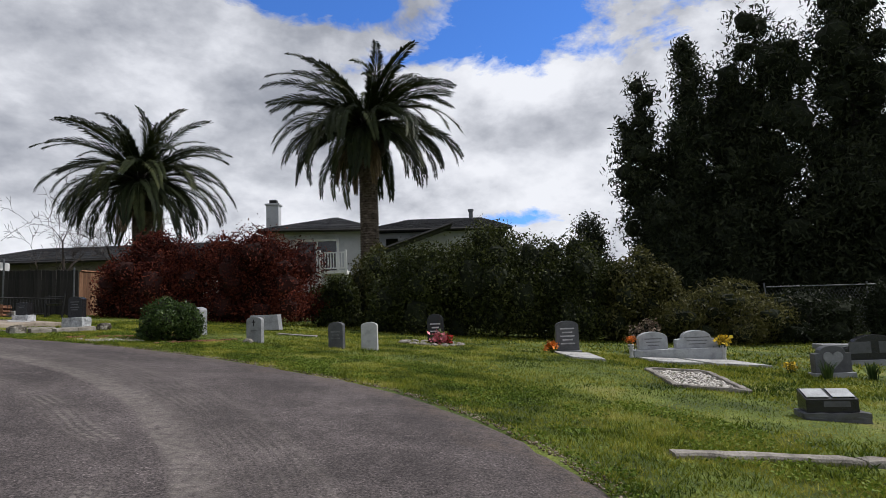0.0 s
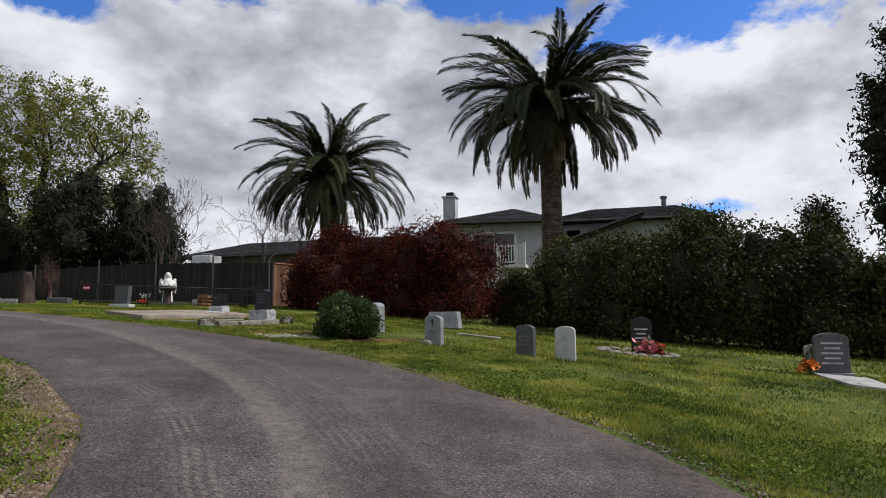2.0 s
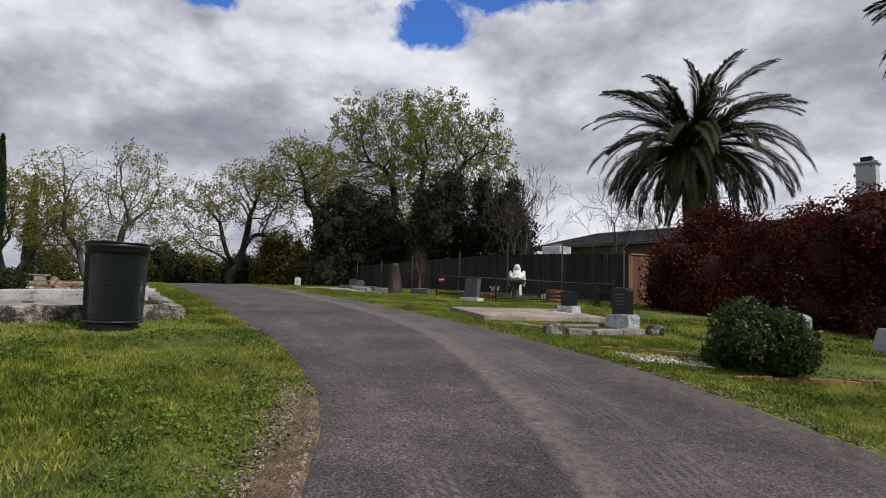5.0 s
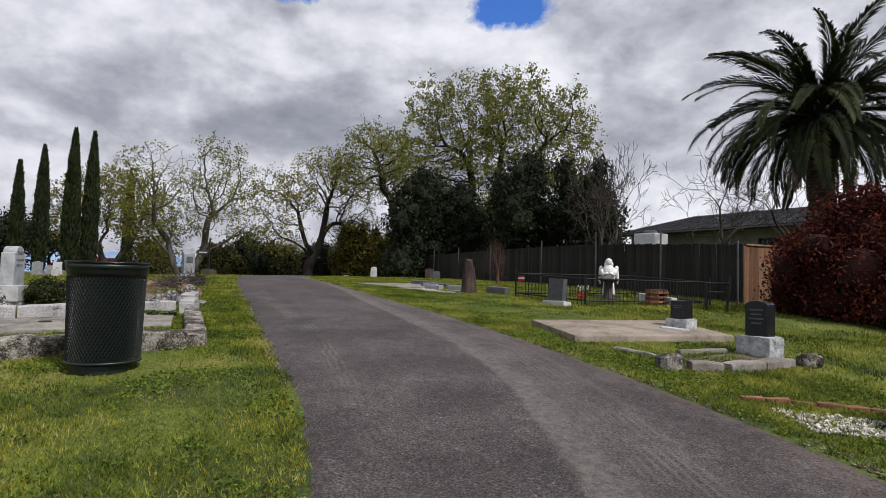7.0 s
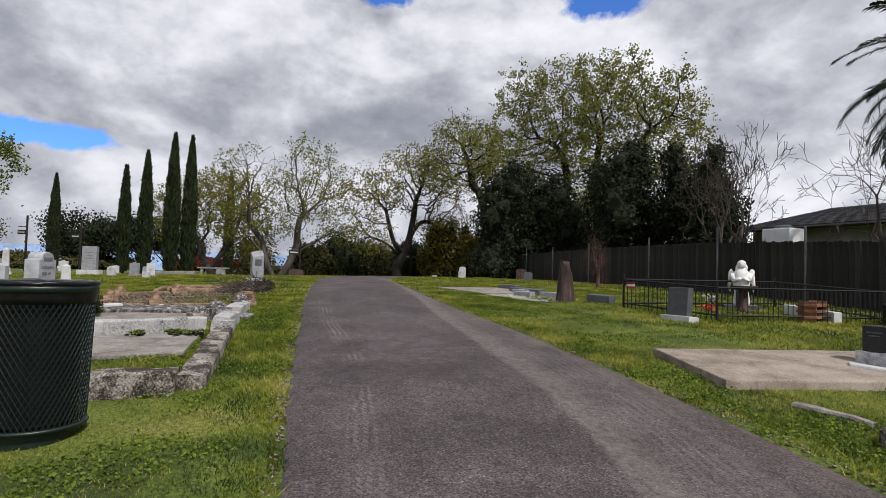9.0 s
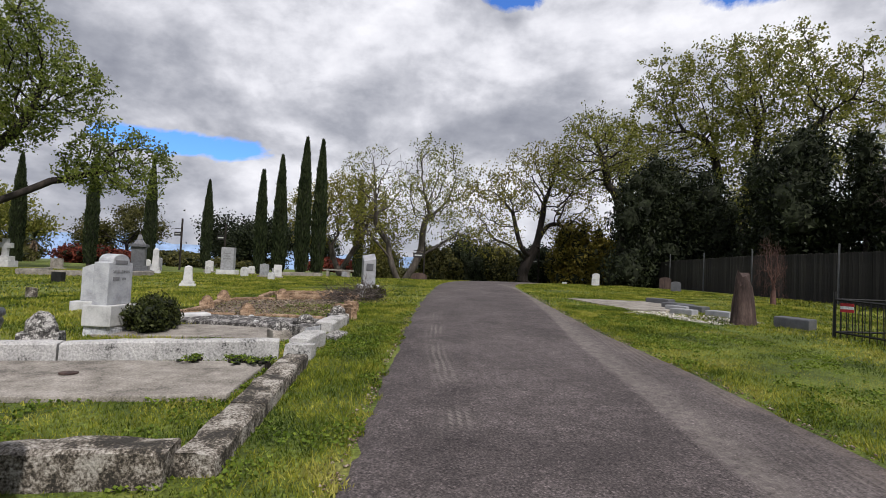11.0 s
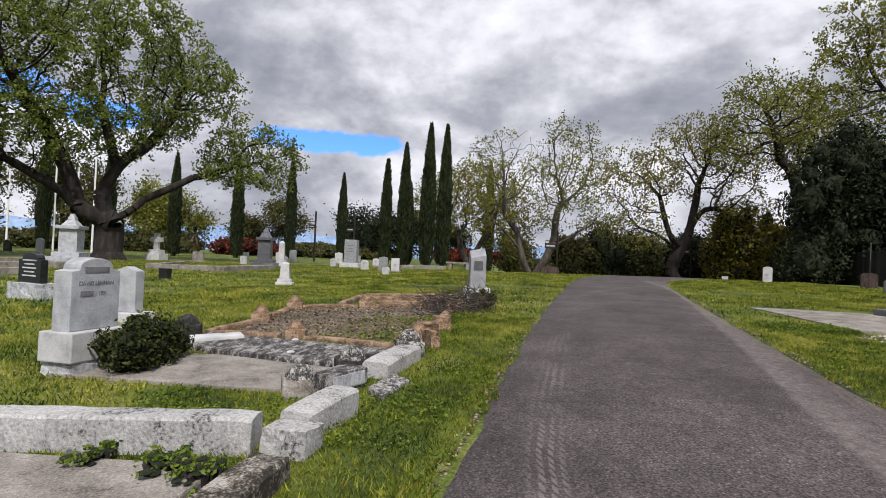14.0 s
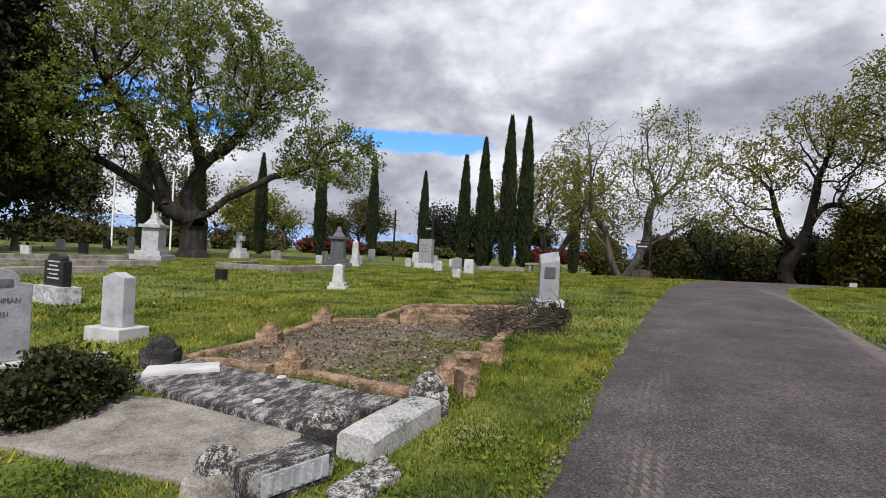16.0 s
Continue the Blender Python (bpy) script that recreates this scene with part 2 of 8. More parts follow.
TERRACOTTA = material("orange_cast_stone", [(0.3, (0.085, 0.055, 0.035)), (0.5, (0.20, 0.128, 0.078)), (0.7, (0.32, 0.23, 0.155))], 0.92, 7, 70, 0.8, fine_mix=0.3, contrast=1.7, crumble=0.9)
BRICK = material("orange_brick", shades((0.22, 0.105, 0.060)), 0.9, 8, 80, 0.6, ob_random=0.3)
GRAVEL = material("white_gravel", [(0.25, (0.16, 0.14, 0.12)), (0.5, (0.42, 0.39, 0.35)), (0.75, (0.66, 0.63, 0.58))], 0.9, 30, 120, 0.4, island=0.5)
GRAVEL_BROWN = material("brown_gravel", [(0.25, (0.07, 0.05, 0.036)), (0.5, (0.17, 0.125, 0.09)), (0.75, (0.32, 0.27, 0.22))], 0.95, 20, 120, 0.5, island=0.55)
DIRT = material("reddish_dirt", [(0.3, (0.058, 0.047, 0.036)), (0.5, (0.115, 0.092, 0.070)), (0.7, (0.19, 0.158, 0.122))], 0.98, 3, 60, 0.9, fine_mix=0.5)
VERGE = material("gravelly_verge", [(0.3, (0.070, 0.044, 0.029)), (0.5, (0.135, 0.090, 0.060)), (0.7, (0.23, 0.175, 0.13))], 0.98, 7, 55, 1.0, fine_mix=0.8, bump_scale=0.03)
LITTER = material("leaf_litter", [(0.25, (0.045, 0.030, 0.020)), (0.5, (0.145, 0.10, 0.07)), (0.75, (0.30, 0.235, 0.18))], 0.95, 8, 80, 0.8, island=0.6)
BARK_PALM = material("palm_bark", [(0.3, (0.045, 0.034, 0.026)), (0.5, (0.105, 0.082, 0.063)), (0.7, (0.19, 0.155, 0.12))], 0.95, 5, 45, 0.9, island=0.25, fine_mix=0.4)
BARK = material("grey_bark", [(0.3, (0.030, 0.025, 0.021)), (0.5, (0.062, 0.053, 0.045)), (0.7, (0.115, 0.10, 0.085))], 0.95, 4, 30, 0.9, fine_mix=0.4, stretch=(1, 1, 0.25))
BARK_DARK = material("dark_bark", [(0.3, (0.010, 0.008, 0.007)), (0.5, (0.020, 0.016, 0.014)), (0.7, (0.042, 0.035, 0.029))], 0.95, 4, 30, 0.9, stretch=(1, 1, 0.25))
FROND = material("palm_leaf", [(0.3, (0.012, 0.018, 0.006)), (0.5, (0.025, 0.034, 0.010)), (0.7, (0.055, 0.062, 0.020))], 0.65, 1.5, 20, 0, ob_random=0.3, fine_mix=0.2, through=0.08, spec=0.2)
FROND_DRY = material("dry_palm_leaf", shades((0.16, 0.115, 0.065)), 0.8, 2, 20, 0, ob_random=0.3, through=0.1)


def leaf_mat(name, a, b, c, through=0.3, rough=0.55):
    return material(name, [(0.26, a), (0.5, b), (0.74, c)], rough, 0.6, 5, 0, island=0.45, fine_mix=0.15, through=through, spec=0.12)


LEAF_RED = leaf_mat("red_leaf", (0.022, 0.007, 0.005), (0.080, 0.018, 0.013), (0.19, 0.050, 0.028), 0.25, 0.8)
LEAF_GREEN = leaf_mat("hedge_leaf", (0.014, 0.019, 0.006), (0.034, 0.043, 0.011), (0.085, 0.094, 0.027), 0.2)
LEAF_DARK = leaf_mat("dark_leaf", (0.008, 0.011, 0.006), (0.016, 0.022, 0.010), (0.034, 0.042, 0.018), 0.15)
LEAF_OAK = leaf_mat("oak_leaf", (0.056, 0.078, 0.014), (0.135, 0.172, 0.032), (0.24, 0.27, 0.062), 0.42)
LEAF_SPRING = leaf_mat("spring_leaf", (0.085, 0.098, 0.018), (0.165, 0.175, 0.032), (0.27, 0.262, 0.060), 0.45)
LEAF_YELLOWISH = leaf_mat("pale_spring_leaf", (0.095, 0.092, 0.016), (0.17, 0.16, 0.028), (0.25, 0.225, 0.045), 0.4)
LEAF_YELLOW = leaf_mat("yellow_leaf", (0.075, 0.070, 0.014), (0.15, 0.125, 0.022), (0.23, 0.185, 0.035), 0.4)
LEAF_CYPRESS = leaf_mat("cypress_spray", (0.012, 0.018, 0.008), (0.024, 0.034, 0.014), (0.045, 0.056, 0.024), 0.1)
LEAF_BUSH = leaf_mat("bush_leaf", (0.018, 0.034, 0.010), (0.040, 0.068, 0.018), (0.078, 0.115, 0.030), 0.25, 0.4)
LEAF_CLOVER = leaf_mat("clover_leaf", (0.045, 0.078, 0.009), (0.105, 0.158, 0.018), (0.19, 0.24, 0.034), 0.3)
LEAF_OLIVE = leaf_mat("olive_leaf", (0.035, 0.037, 0.012), (0.075, 0.074, 0.022), (0.13, 0.12, 0.042), 0.3)
LEAF_EUC = leaf_mat("eucalyptus_leaf", (0.012, 0.016, 0.009), (0.026, 0.033, 0.016), (0.052, 0.060, 0.030), 0.2, 0.7)
# near-black colours that stand for the shade deep inside foliage
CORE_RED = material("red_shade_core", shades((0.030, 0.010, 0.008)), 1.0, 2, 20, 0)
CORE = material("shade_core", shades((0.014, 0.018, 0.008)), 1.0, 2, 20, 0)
TWIG = material("grey_twig", shades((0.062, 0.050, 0.043)), 0.95, 3, 20, 0)
TWIG_RED = material("reddish_twig", shades((0.10, 0.055, 0.045)), 0.95, 3, 20, 0)
BOARD = material("dark_fence_board", [(0.3, (0.011, 0.010, 0.009)), (0.5, (0.022, 0.020, 0.018)), (0.7, (0.040, 0.037, 0.033))], 0.9, 3, 40, 0.6, ob_random=0.3, stretch=(3, 3, 0.3))
BOARD_NEW = material("red_cedar_board", [(0.3, (0.10, 0.050, 0.027)), (0.5, (0.175, 0.088, 0.048)), (0.7, (0.25, 0.14, 0.08))], 0.85, 3, 40, 0.5, ob_random=0.3, stretch=(3, 3, 0.3))
SHINGLE = material("dark_roof_shingle", [(0.3, (0.020, 0.021, 0.023)), (0.5, (0.042, 0.043, 0.047)), (0.7, (0.075, 0.076, 0.080))], 0.9, 1.5, 30, 0.6, ob_random=0.3)
STUCCO = material("pale_stucco", [(0.3, (0.36, 0.37, 0.39)), (0.5, (0.46, 0.47, 0.49)), (0.7, (0.52, 0.53, 0.55))], 0.9, 1.2, 60, 0.4, fine_mix=0.1)
STUCCO_TAN = material("tan_stucco", [(0.3, (0.16, 0.145, 0.13)), (0.5, (0.225, 0.205, 0.185)), (0.7, (0.28, 0.26, 0.235))], 0.9, 1.2, 60, 0.4, fine_mix=0.1)
WHITE_PAINT = material("white_paint", [(0.3, (0.62, 0.62, 0.61)), (0.5, (0.74, 0.74, 0.73)), (0.7, (0.80, 0.80, 0.79))], 0.5, 3, 40, 0.1, fine_mix=0.06)
DARK_TRIM = material("dark_trim", shades((0.022, 0.021, 0.021)), 0.6, 3, 40, 0.1)
GALV = material("galvanised_steel", shades((0.13, 0.135, 0.14), 0.7, 1.2), 0.45, 6, 50, 0.1, metal=0.7)
IRON = material("black_iron", shades((0.018, 0.018, 0.018)), 0.5, 6, 50, 0.1, metal=0.3)
GREEN_STEEL = material("dark_green_coated_steel", shades((0.005, 0.012, 0.010), 0.7, 1.4), 0.42, 6, 60, 0.1, spec=0.5)
BIN_BAG = material("black_bin_liner", shades((0.008, 0.008, 0.009)), 0.3, 9, 30, 0.5)
STATUE_WHITE = material("white_painted_stone", [(0.3, (0.50, 0.49, 0.47)), (0.5, (0.70, 0.69, 0.67)), (0.7, (0.80, 0.79, 0.77))], 0.7, 9, 50, 0.4, fine_mix=0.1)
STUMP = material("reddish_stump_wood", [(0.3, (0.022, 0.015, 0.013)), (0.5, (0.052, 0.034, 0.029)), (0.7, (0.095, 0.066, 0.056))], 0.9, 5, 30, 0.9, stretch=(2, 2, 0.4))
RED_PETAL = material("red_petal", shades((0.45, 0.03, 0.025)), 0.6, 9, 50, 0, island=0.4)
PINK_PETAL = material("pink_petal", shades((0.60, 0.19, 0.22)), 0.6, 9, 50, 0, island=0.4)
ORANGE_PETAL = material("orange_petal", shades((0.62, 0.17, 0.02)), 0.6, 9, 50, 0, island=0.4)
YELLOW_PETAL = material("yellow_petal", shades((0.62, 0.43, 0.03)), 0.6, 9, 50, 0, island=0.4)
PLATE_STEEL = material("aluminium_letter_plate", shades((0.34, 0.35, 0.37)), 0.5, 9, 60, 0.3)
FLAG_RED = material("flag_red", shades((0.35, 0.025, 0.03)), 0.7, 5, 40, 0)
FLAG_WHITE = material("flag_white", shades((0.65, 0.65, 0.65), 0.8, 1.1), 0.7, 5, 40, 0)
FLAG_BLUE = material("flag_blue", shades((0.02, 0.03, 0.12)), 0.7, 5, 40, 0)
GLASS_DARK = material("window_glass", shades((0.010, 0.011, 0.013)), 0.06, 3, 30, 0, spec=0.8)
# pale blue that paints the air's haze onto the hills
HILL_HAZE_BLUE = material("hazy_far_hills", [(0.3, (0.16, 0.24, 0.38)), (0.5, (0.20, 0.29, 0.44)), (0.7, (0.26, 0.35, 0.50))], 1.0, 0.004, 0.03, 0)
LETTER = material("cut_letter", shades((0.16, 0.16, 0.165)), 0.8, 6, 60, 0.2)
LETTER_LIGHT = material("pale_letter", shades((0.42, 0.42, 0.43)), 0.8, 6, 60, 0.2)


# ---------------------------------------------------------------- mesh helpers
def part(name, bm, mat, parent=None, label="", m=None, soft=False, kind=""):
    me = bpy.data.meshes.new(name)
    if soft:
        for f in bm.faces:
            f.smooth = True
    bm.to_mesh(me)
    bm.free()
    me.materials.append(mat)
    ob = new(name, me)
    if parent is not None:
        ob.parent = parent
    if m is not None:
        ob.matrix_basis = m
    return tagged(ob, label, kind=kind)


def mesh_np(name, verts, faces, mat, parent=None, label="", kind="", m=None, soft=False):
    """verts: n x 3; faces: m x 3 or m x 4 indices."""
    faces = np.asarray(faces, dtype=np.int32)
    k = faces.shape[1]
    me = bpy.data.meshes.new(name)
    me.vertices.add(len(verts))
    me.vertices.foreach_set("co", np.asarray(verts, dtype=np.float32).ravel())
    me.loops.add(faces.size)
    me.loops.foreach_set("vertex_index", faces.ravel())
    me.polygons.add(len(faces))
    me.polygons.foreach_set("loop_start", np.arange(0, faces.size, k, dtype=np.int32))
    if soft:
        me.polygons.foreach_set("use_smooth", np.ones(len(faces), dtype=bool))
    me.update(calc_edges=True)
    me.materials.append(mat)
    ob = new(name, me)
    if parent is not None:
        ob.parent = parent
    if m is not None:
        ob.matrix_basis = m
    return tagged(ob, label, kind=kind)


def thing(name, label, category, x, y, rz=0.0, group="", dz=0.0, rx=0.0, ry=0.0):
    ob = new(name)
    ob.empty_display_size = 0.2
    ob.matrix_basis = pose(x, y, ground(x, y) + dz, rx, ry, rz)
    return tagged(ob, label, category, group)


def box(bm, c, s, bevel=0.0, rz=0.0, rough=0.0, rng=None, cuts=0):
    """A box with centre c and size s, its edges bevelled, its corners knocked about by rough."""
    r = bmesh.ops.create_cube(bm, size=1.0, matrix=Matrix.Translation(c) @ Matrix.Rotation(radians(rz), 4, "Z") @ Matrix.Diagonal((*s, 1)))
    vs = r["verts"]
    es = list({e for v in vs for e in v.link_edges})
    if cuts:
        bmesh.ops.subdivide_edges(bm, edges=es, cuts=cuts, use_grid_fill=True)
    elif bevel:
        bmesh.ops.bevel(bm, geom=es, offset=bevel, segments=2, profile=0.6, affect="EDGES")
    if rough:
        for v in bm.verts:
            v.co += noise.noise_vector(v.co * 7.3 + Vector((3, 1, 9))) * rough + noise.noise_vector(v.co * 23.0) * rough * 0.5


def prism(bm, outline, y0, y1, bevel=0.0):
    """An outline in x, z, pushed from y0 to y1."""
    a = [bm.verts.new((x, y0, z)) for x, z in outline]
    b = [bm.verts.new((x, y1, z)) for x, z in outline]
    fs = [bm.faces.new(a), bm.faces.new(b[::-1])]
    k = len(a)
    for i in range(k):
        fs.append(bm.faces.new((a[i], b[i], b[(i + 1) % k], a[(i + 1) % k])))
    bmesh.ops.recalc_face_normals(bm, faces=fs)
    if bevel:
        es = [e for f in fs[:2] for e in f.edges]
        bmesh.ops.bevel(bm, geom=es, offset=bevel, segments=2, profile=0.5, affect="EDGES")


def lathe(bm, profile, n=16, c=(0, 0)):
    """profile: (radius, z) from the foot up."""
    rings = []
    for r, z in profile:
        rings.append([bm.verts.new((c[0] + r * math.cos(a), c[1] + r * math.sin(a), z)) for a in (2 * math.pi * i / n for i in range(n))])
    for p, q in zip(rings, rings[1:]):
        for i in range(n):
            bm.faces.new((p[i], p[(i + 1) % n], q[(i + 1) % n], q[i]))
    bm.faces.new(rings[0][::-1]), bm.faces.new(rings[-1])


def rod(bm, p, q, r0, r1=None, n=8):
    p, q = Vector(p), Vector(q)
    d = q - p
    m = Matrix.Translation((p + q) / 2) @ d.to_track_quat("Z", "Y").to_matrix().to_4x4()
    bmesh.ops.create_cone(bm, cap_ends=True, segments=n, radius1=r0, radius2=r0 if r1 is None else r1, depth=d.length, matrix=m)


def lump(bm, c, s, seed=0.0, amount=0.18, level=3):
    """A rough rounded stone with radii s about c."""
    vs = bmesh.ops.create_icosphere(bm, subdivisions=level, radius=1.0)["verts"]
    for v in vs:
        d = 1 + amount * noise.noise(v.co * 1.7 + Vector((seed, seed * 2, 0))) + amount * 0.5 * noise.noise(v.co * 5 + Vector((seed, 0, 0)))
        v.co = Vector((v.co.x * s[0], v.co.y * s[1], v.co.z * s[2])) * d + Vector(c)


def leaf_cloud(name, centres, size, mat, parent, rng, aspect=0.5, flat=0.0, kind="", label="", droop=0.0):
    """Diamond leaves round the given centres, each two triangles folded at its rib."""
    c = np.asarray(centres)
    k = len(c)
    a = rng.normal(size=(k, 3))
    a[:, 2] = a[:, 2] * (1 - flat) - droop
    a /= np.linalg.norm(a, axis=1)[:, None]
    b = np.cross(a, rng.normal(size=(k, 3)))
    b /= np.linalg.norm(b, axis=1)[:, None] + 1e-9
    l = (size * rng.uniform(0.6, 1.35, k))[:, None]
    w = l * aspect
    v = np.stack([c - a * l / 2, c + b * w / 2 - a * l * 0.08, c + a * l / 2, c - b * w / 2 - a * l * 0.08], 1).reshape(-1, 3)
    f = np.arange(4 * k).reshape(k, 4)
    return mesh_np(name, v, f, mat, parent, label, kind)


def tubes(segs, sides=5):
    """Arrays for tapered limbs: segs are (p, q, r0, r1)."""
    p = np.array([s[0] for s in segs], dtype=float)
    q = np.array([s[1] for s in segs], dtype=float)
    r0 = np.array([s[2] for s in segs], dtype=float)[:, None, None]
    r1 = np.array([s[3] for s in segs], dtype=float)[:, None, None]
    d = q - p
    d /= np.linalg.norm(d, axis=1)[:, None] + 1e-9
    ref = np.where(np.abs(d[:, 2:3]) < 0.9, np.array([[0, 0, 1.0]]), np.array([[1.0, 0, 0]]))
    u = np.cross(d, ref)
    u /= np.linalg.norm(u, axis=1)[:, None]
    w = np.cross(d, u)
    t = np.arange(sides) * 2 * math.pi / sides
    ring = u[:, None, :] * np.cos(t)[None, :, None] + w[:, None, :] * np.sin(t)[None, :, None]
    v = np.concatenate([p[:, None, :] + ring * r0, q[:, None, :] + ring * r1], 1)
    base = np.arange(len(p))[:, None, None] * 2 * sides
    i = np.arange(sides)
    j = (i + 1) % sides
    f = np.stack([i, j, j + sides, i + sides], 1)[None] + base
    return v.reshape(-1, 3), f.reshape(-1, 4)


def grow(rng, levels, start_len, start_r, spread, ratio, up, wiggle, kids, first_bend=0.1, low=0.35):
    """A branching skeleton from the origin upwards. Returns the limbs and the twig points."""
    segs, tips = [], []

    def branch(p, d, length, r, level):
        steps = 4 if level < 2 else 3
        pts = [p]
        for i in range(steps):
            d = d + rng.normal(size=3) * wiggle * (0.5 if level == 0 else 1.0) + np.array([0, 0, up])
            d /= np.linalg.norm(d)
            q = p + d * length / steps
            r1 = r * (0.90 if level == 0 else 0.82)
            segs.append((p, q, r, r1))
            p, r = q, r1
            pts.append(p)
            if level >= levels - 1:
                tips.append((p, d))
            if 0 < level < levels and i >= 1 and rng.random() < 0.55 and i < steps - 1:
                sub(p, d, length * ratio * rng.uniform(0.6, 0.95), r * 0.6, level + 1, 1)
            if level == 0 and i >= 1 and i / steps >= low and i < steps - 1:
                sub(p, d, length * ratio * rng.uniform(0.9, 1.2), r * 0.55, 1, 1)
        if level < levels:
            sub(p, d, length * ratio * rng.uniform(0.8, 1.15), r * 0.78, level + 1, kids)

    def sub(p, d, length, r, level, count):
        turn = rng.uniform(0, 2 * math.pi)
        for i in range(count):
            side = np.cross(d, np.array([math.cos(turn), math.sin(turn), 0.3]))
            side /= np.linalg.norm(side) + 1e-9
            side2 = np.cross(d, side)
            ang = turn + i * 2 * math.pi / max(1, count) + rng.normal() * 0.4
            o = side * math.cos(ang) + side2 * math.sin(ang)
            s = radians(spread) * rng.uniform(0.7, 1.25)
            nd = d * math.cos(s) + o * math.sin(s)
            branch(p, nd / np.linalg.norm(nd), length, max(r, 0.008), level)

    branch(np.zeros(3), np.array([rng.normal() * first_bend, rng.normal() * first_bend, 1.0]), start_len, start_r, 0)
    return segs, tips


def tree(name, label, x, y, height, width, seed, leaf, bark, levels=5, per_tip=14, leaf_size=0.16, clump=0.45, trunk=0.3, spread=36, ratio=0.76, up=0.05, wiggle=0.16, kids=3, trunk_part=0.22, group="", low=0.35, dz=0.0, category="tree", turn=0.0, clear=0.0, gaps=-1.0, twig=0.0):
    """A tree with a tapered trunk, limbs, twigs and a ragged crown of single leaves."""
    rng = np.random.default_rng(seed)
    segs, tips = grow(rng, levels, trunk_part * 10, 0.3, spread, ratio, up, wiggle, kids, low=low)
    pts = np.array([s[1] for s in segs])
    top = pts[:, 2].max()
    half = np.percentile(np.hypot(pts[:, 0], pts[:, 1]), 97)
    sz, sx = (height - clump * 0.5) / top, (width / 2 - clump * 0.5) / half
    sc = np.array([sx, sx, sz])
    sr = trunk / 0.3
    segs = [(s[0] * sc, s[1] * sc, max(twig, s[2] * sr), max(twig, s[3] * sr)) for s in segs]
    ob = thing(name, label, category, x, y, turn, group, dz)
    ob.location.z -= 0.1
    fine_r = max(0.05 * sr, twig * 1.05)
    thick = [s for s in segs if s[2] > fine_r]
    thin = [s for s in segs if s[2] <= fine_r]
    flare = [(np.array([0, 0, -0.1]), np.array([0, 0, 0.5]), trunk * 1.5, trunk * 1.02)]
    v, f = tubes(thick + flare, 8)
    mesh_np("trunk", v, f, bark, ob, soft=True)
    if thin:
        v, f = tubes(thin, 3)
        mesh_np("branchwork", v, f, bark, ob, kind="stuff")
    if per_tip:
        tp = np.array([t[0] for t in tips]) * sc
        tp = tp[tp[:, 2] > clear * height]
        keep = np.array([noise.noise(Vector(p) * (3.2 / clump ** 0.5 * 0.14) + Vector((seed, 0, 0))) > gaps for p in tp])
        tp = tp[keep]
        c = np.repeat(tp, per_tip, 0) + rng.normal(size=(len(tp) * per_tip, 3)) * clump * np.array([1, 1, 0.8])
        leaf_cloud("crown", c, leaf_size, leaf, ob, rng, 0.6)
    return ob

def reach(rng, lobes, stems, count, step, kill):
    """Limbs that grow from the stems towards points scattered through the crown's lobes. Returns nodes and their parents."""
    vol = np.array([l[3] * l[4] * l[5] for l in lobes]) ** 0.8
    goals = []
    for l, c in zip(lobes, (count * vol / vol.sum()).astype(int) + 8):
        d = rng.normal(size=(c, 3))
        d /= np.linalg.norm(d, axis=1)[:, None]
        goals.append(np.array(l[:3]) + d * (rng.random((c, 1)) ** 0.42) * np.array(l[3:]) * rng.uniform(0.88, 1.08, (c, 1)))
    goals = np.concatenate(goals)
    nodes, parent = [], []
    for stem in stems:
        last = -1
        if nodes:
            last = int(np.argmin([np.linalg.norm(q - np.array(stem[0])) for q in nodes]))
        else:
            nodes.append(np.array(stem[0], dtype=float))
            parent.append(-1)
            last = 0
        for q in stem[1:]:
            p, q = nodes[last], np.array(q, dtype=float)
            k = max(1, int(np.linalg.norm(q - p) / step))
            bend = rng.normal(size=3) * 0.10 * np.linalg.norm(q - p)
            for i in range(1, k + 1):
                nodes.append(p + (q - p) * i / k + bend * math.sin(math.pi * i / k))
                parent.append(last)
                last = len(nodes) - 1
    pos = np.zeros((9000, 3))
    n = len(nodes)
    pos[:n] = nodes
    gap = np.linalg.norm(goals[:, None] - pos[None, :n], axis=2)
    near, dist = gap.argmin(1), gap.min(1)
    for _ in range(160):
        if not len(goals) or n > 8200:
            break
        pull = (goals - pos[near]) / (dist[:, None] + 1e-9)
        total = np.zeros((n, 3))
        np.add.at(total, near, pull)
        live = np.unique(near)
        d = total[live]
        d /= np.linalg.norm(d, axis=1)[:, None] + 1e-9
        d += rng.normal(size=d.shape) * 0.26
        d[:, 2] += 0.04
        d /= np.linalg.norm(d, axis=1)[:, None]
        k = len(live)
        pos[n:n + k] = pos[live] + d * step
        parent.extend(live.tolist())
        gap = np.linalg.norm(goals[:, None] - pos[None, n:n + k], axis=2)
        best, j = gap.min(1), gap.argmin(1)
        closer = best < dist
        near, dist = np.where(closer, j + n, near), np.where(closer, best, dist)
        n += k
        keep = dist > kill
        goals, near, dist = goals[keep], near[keep], dist[keep]
    return pos[:n], np.array(parent)


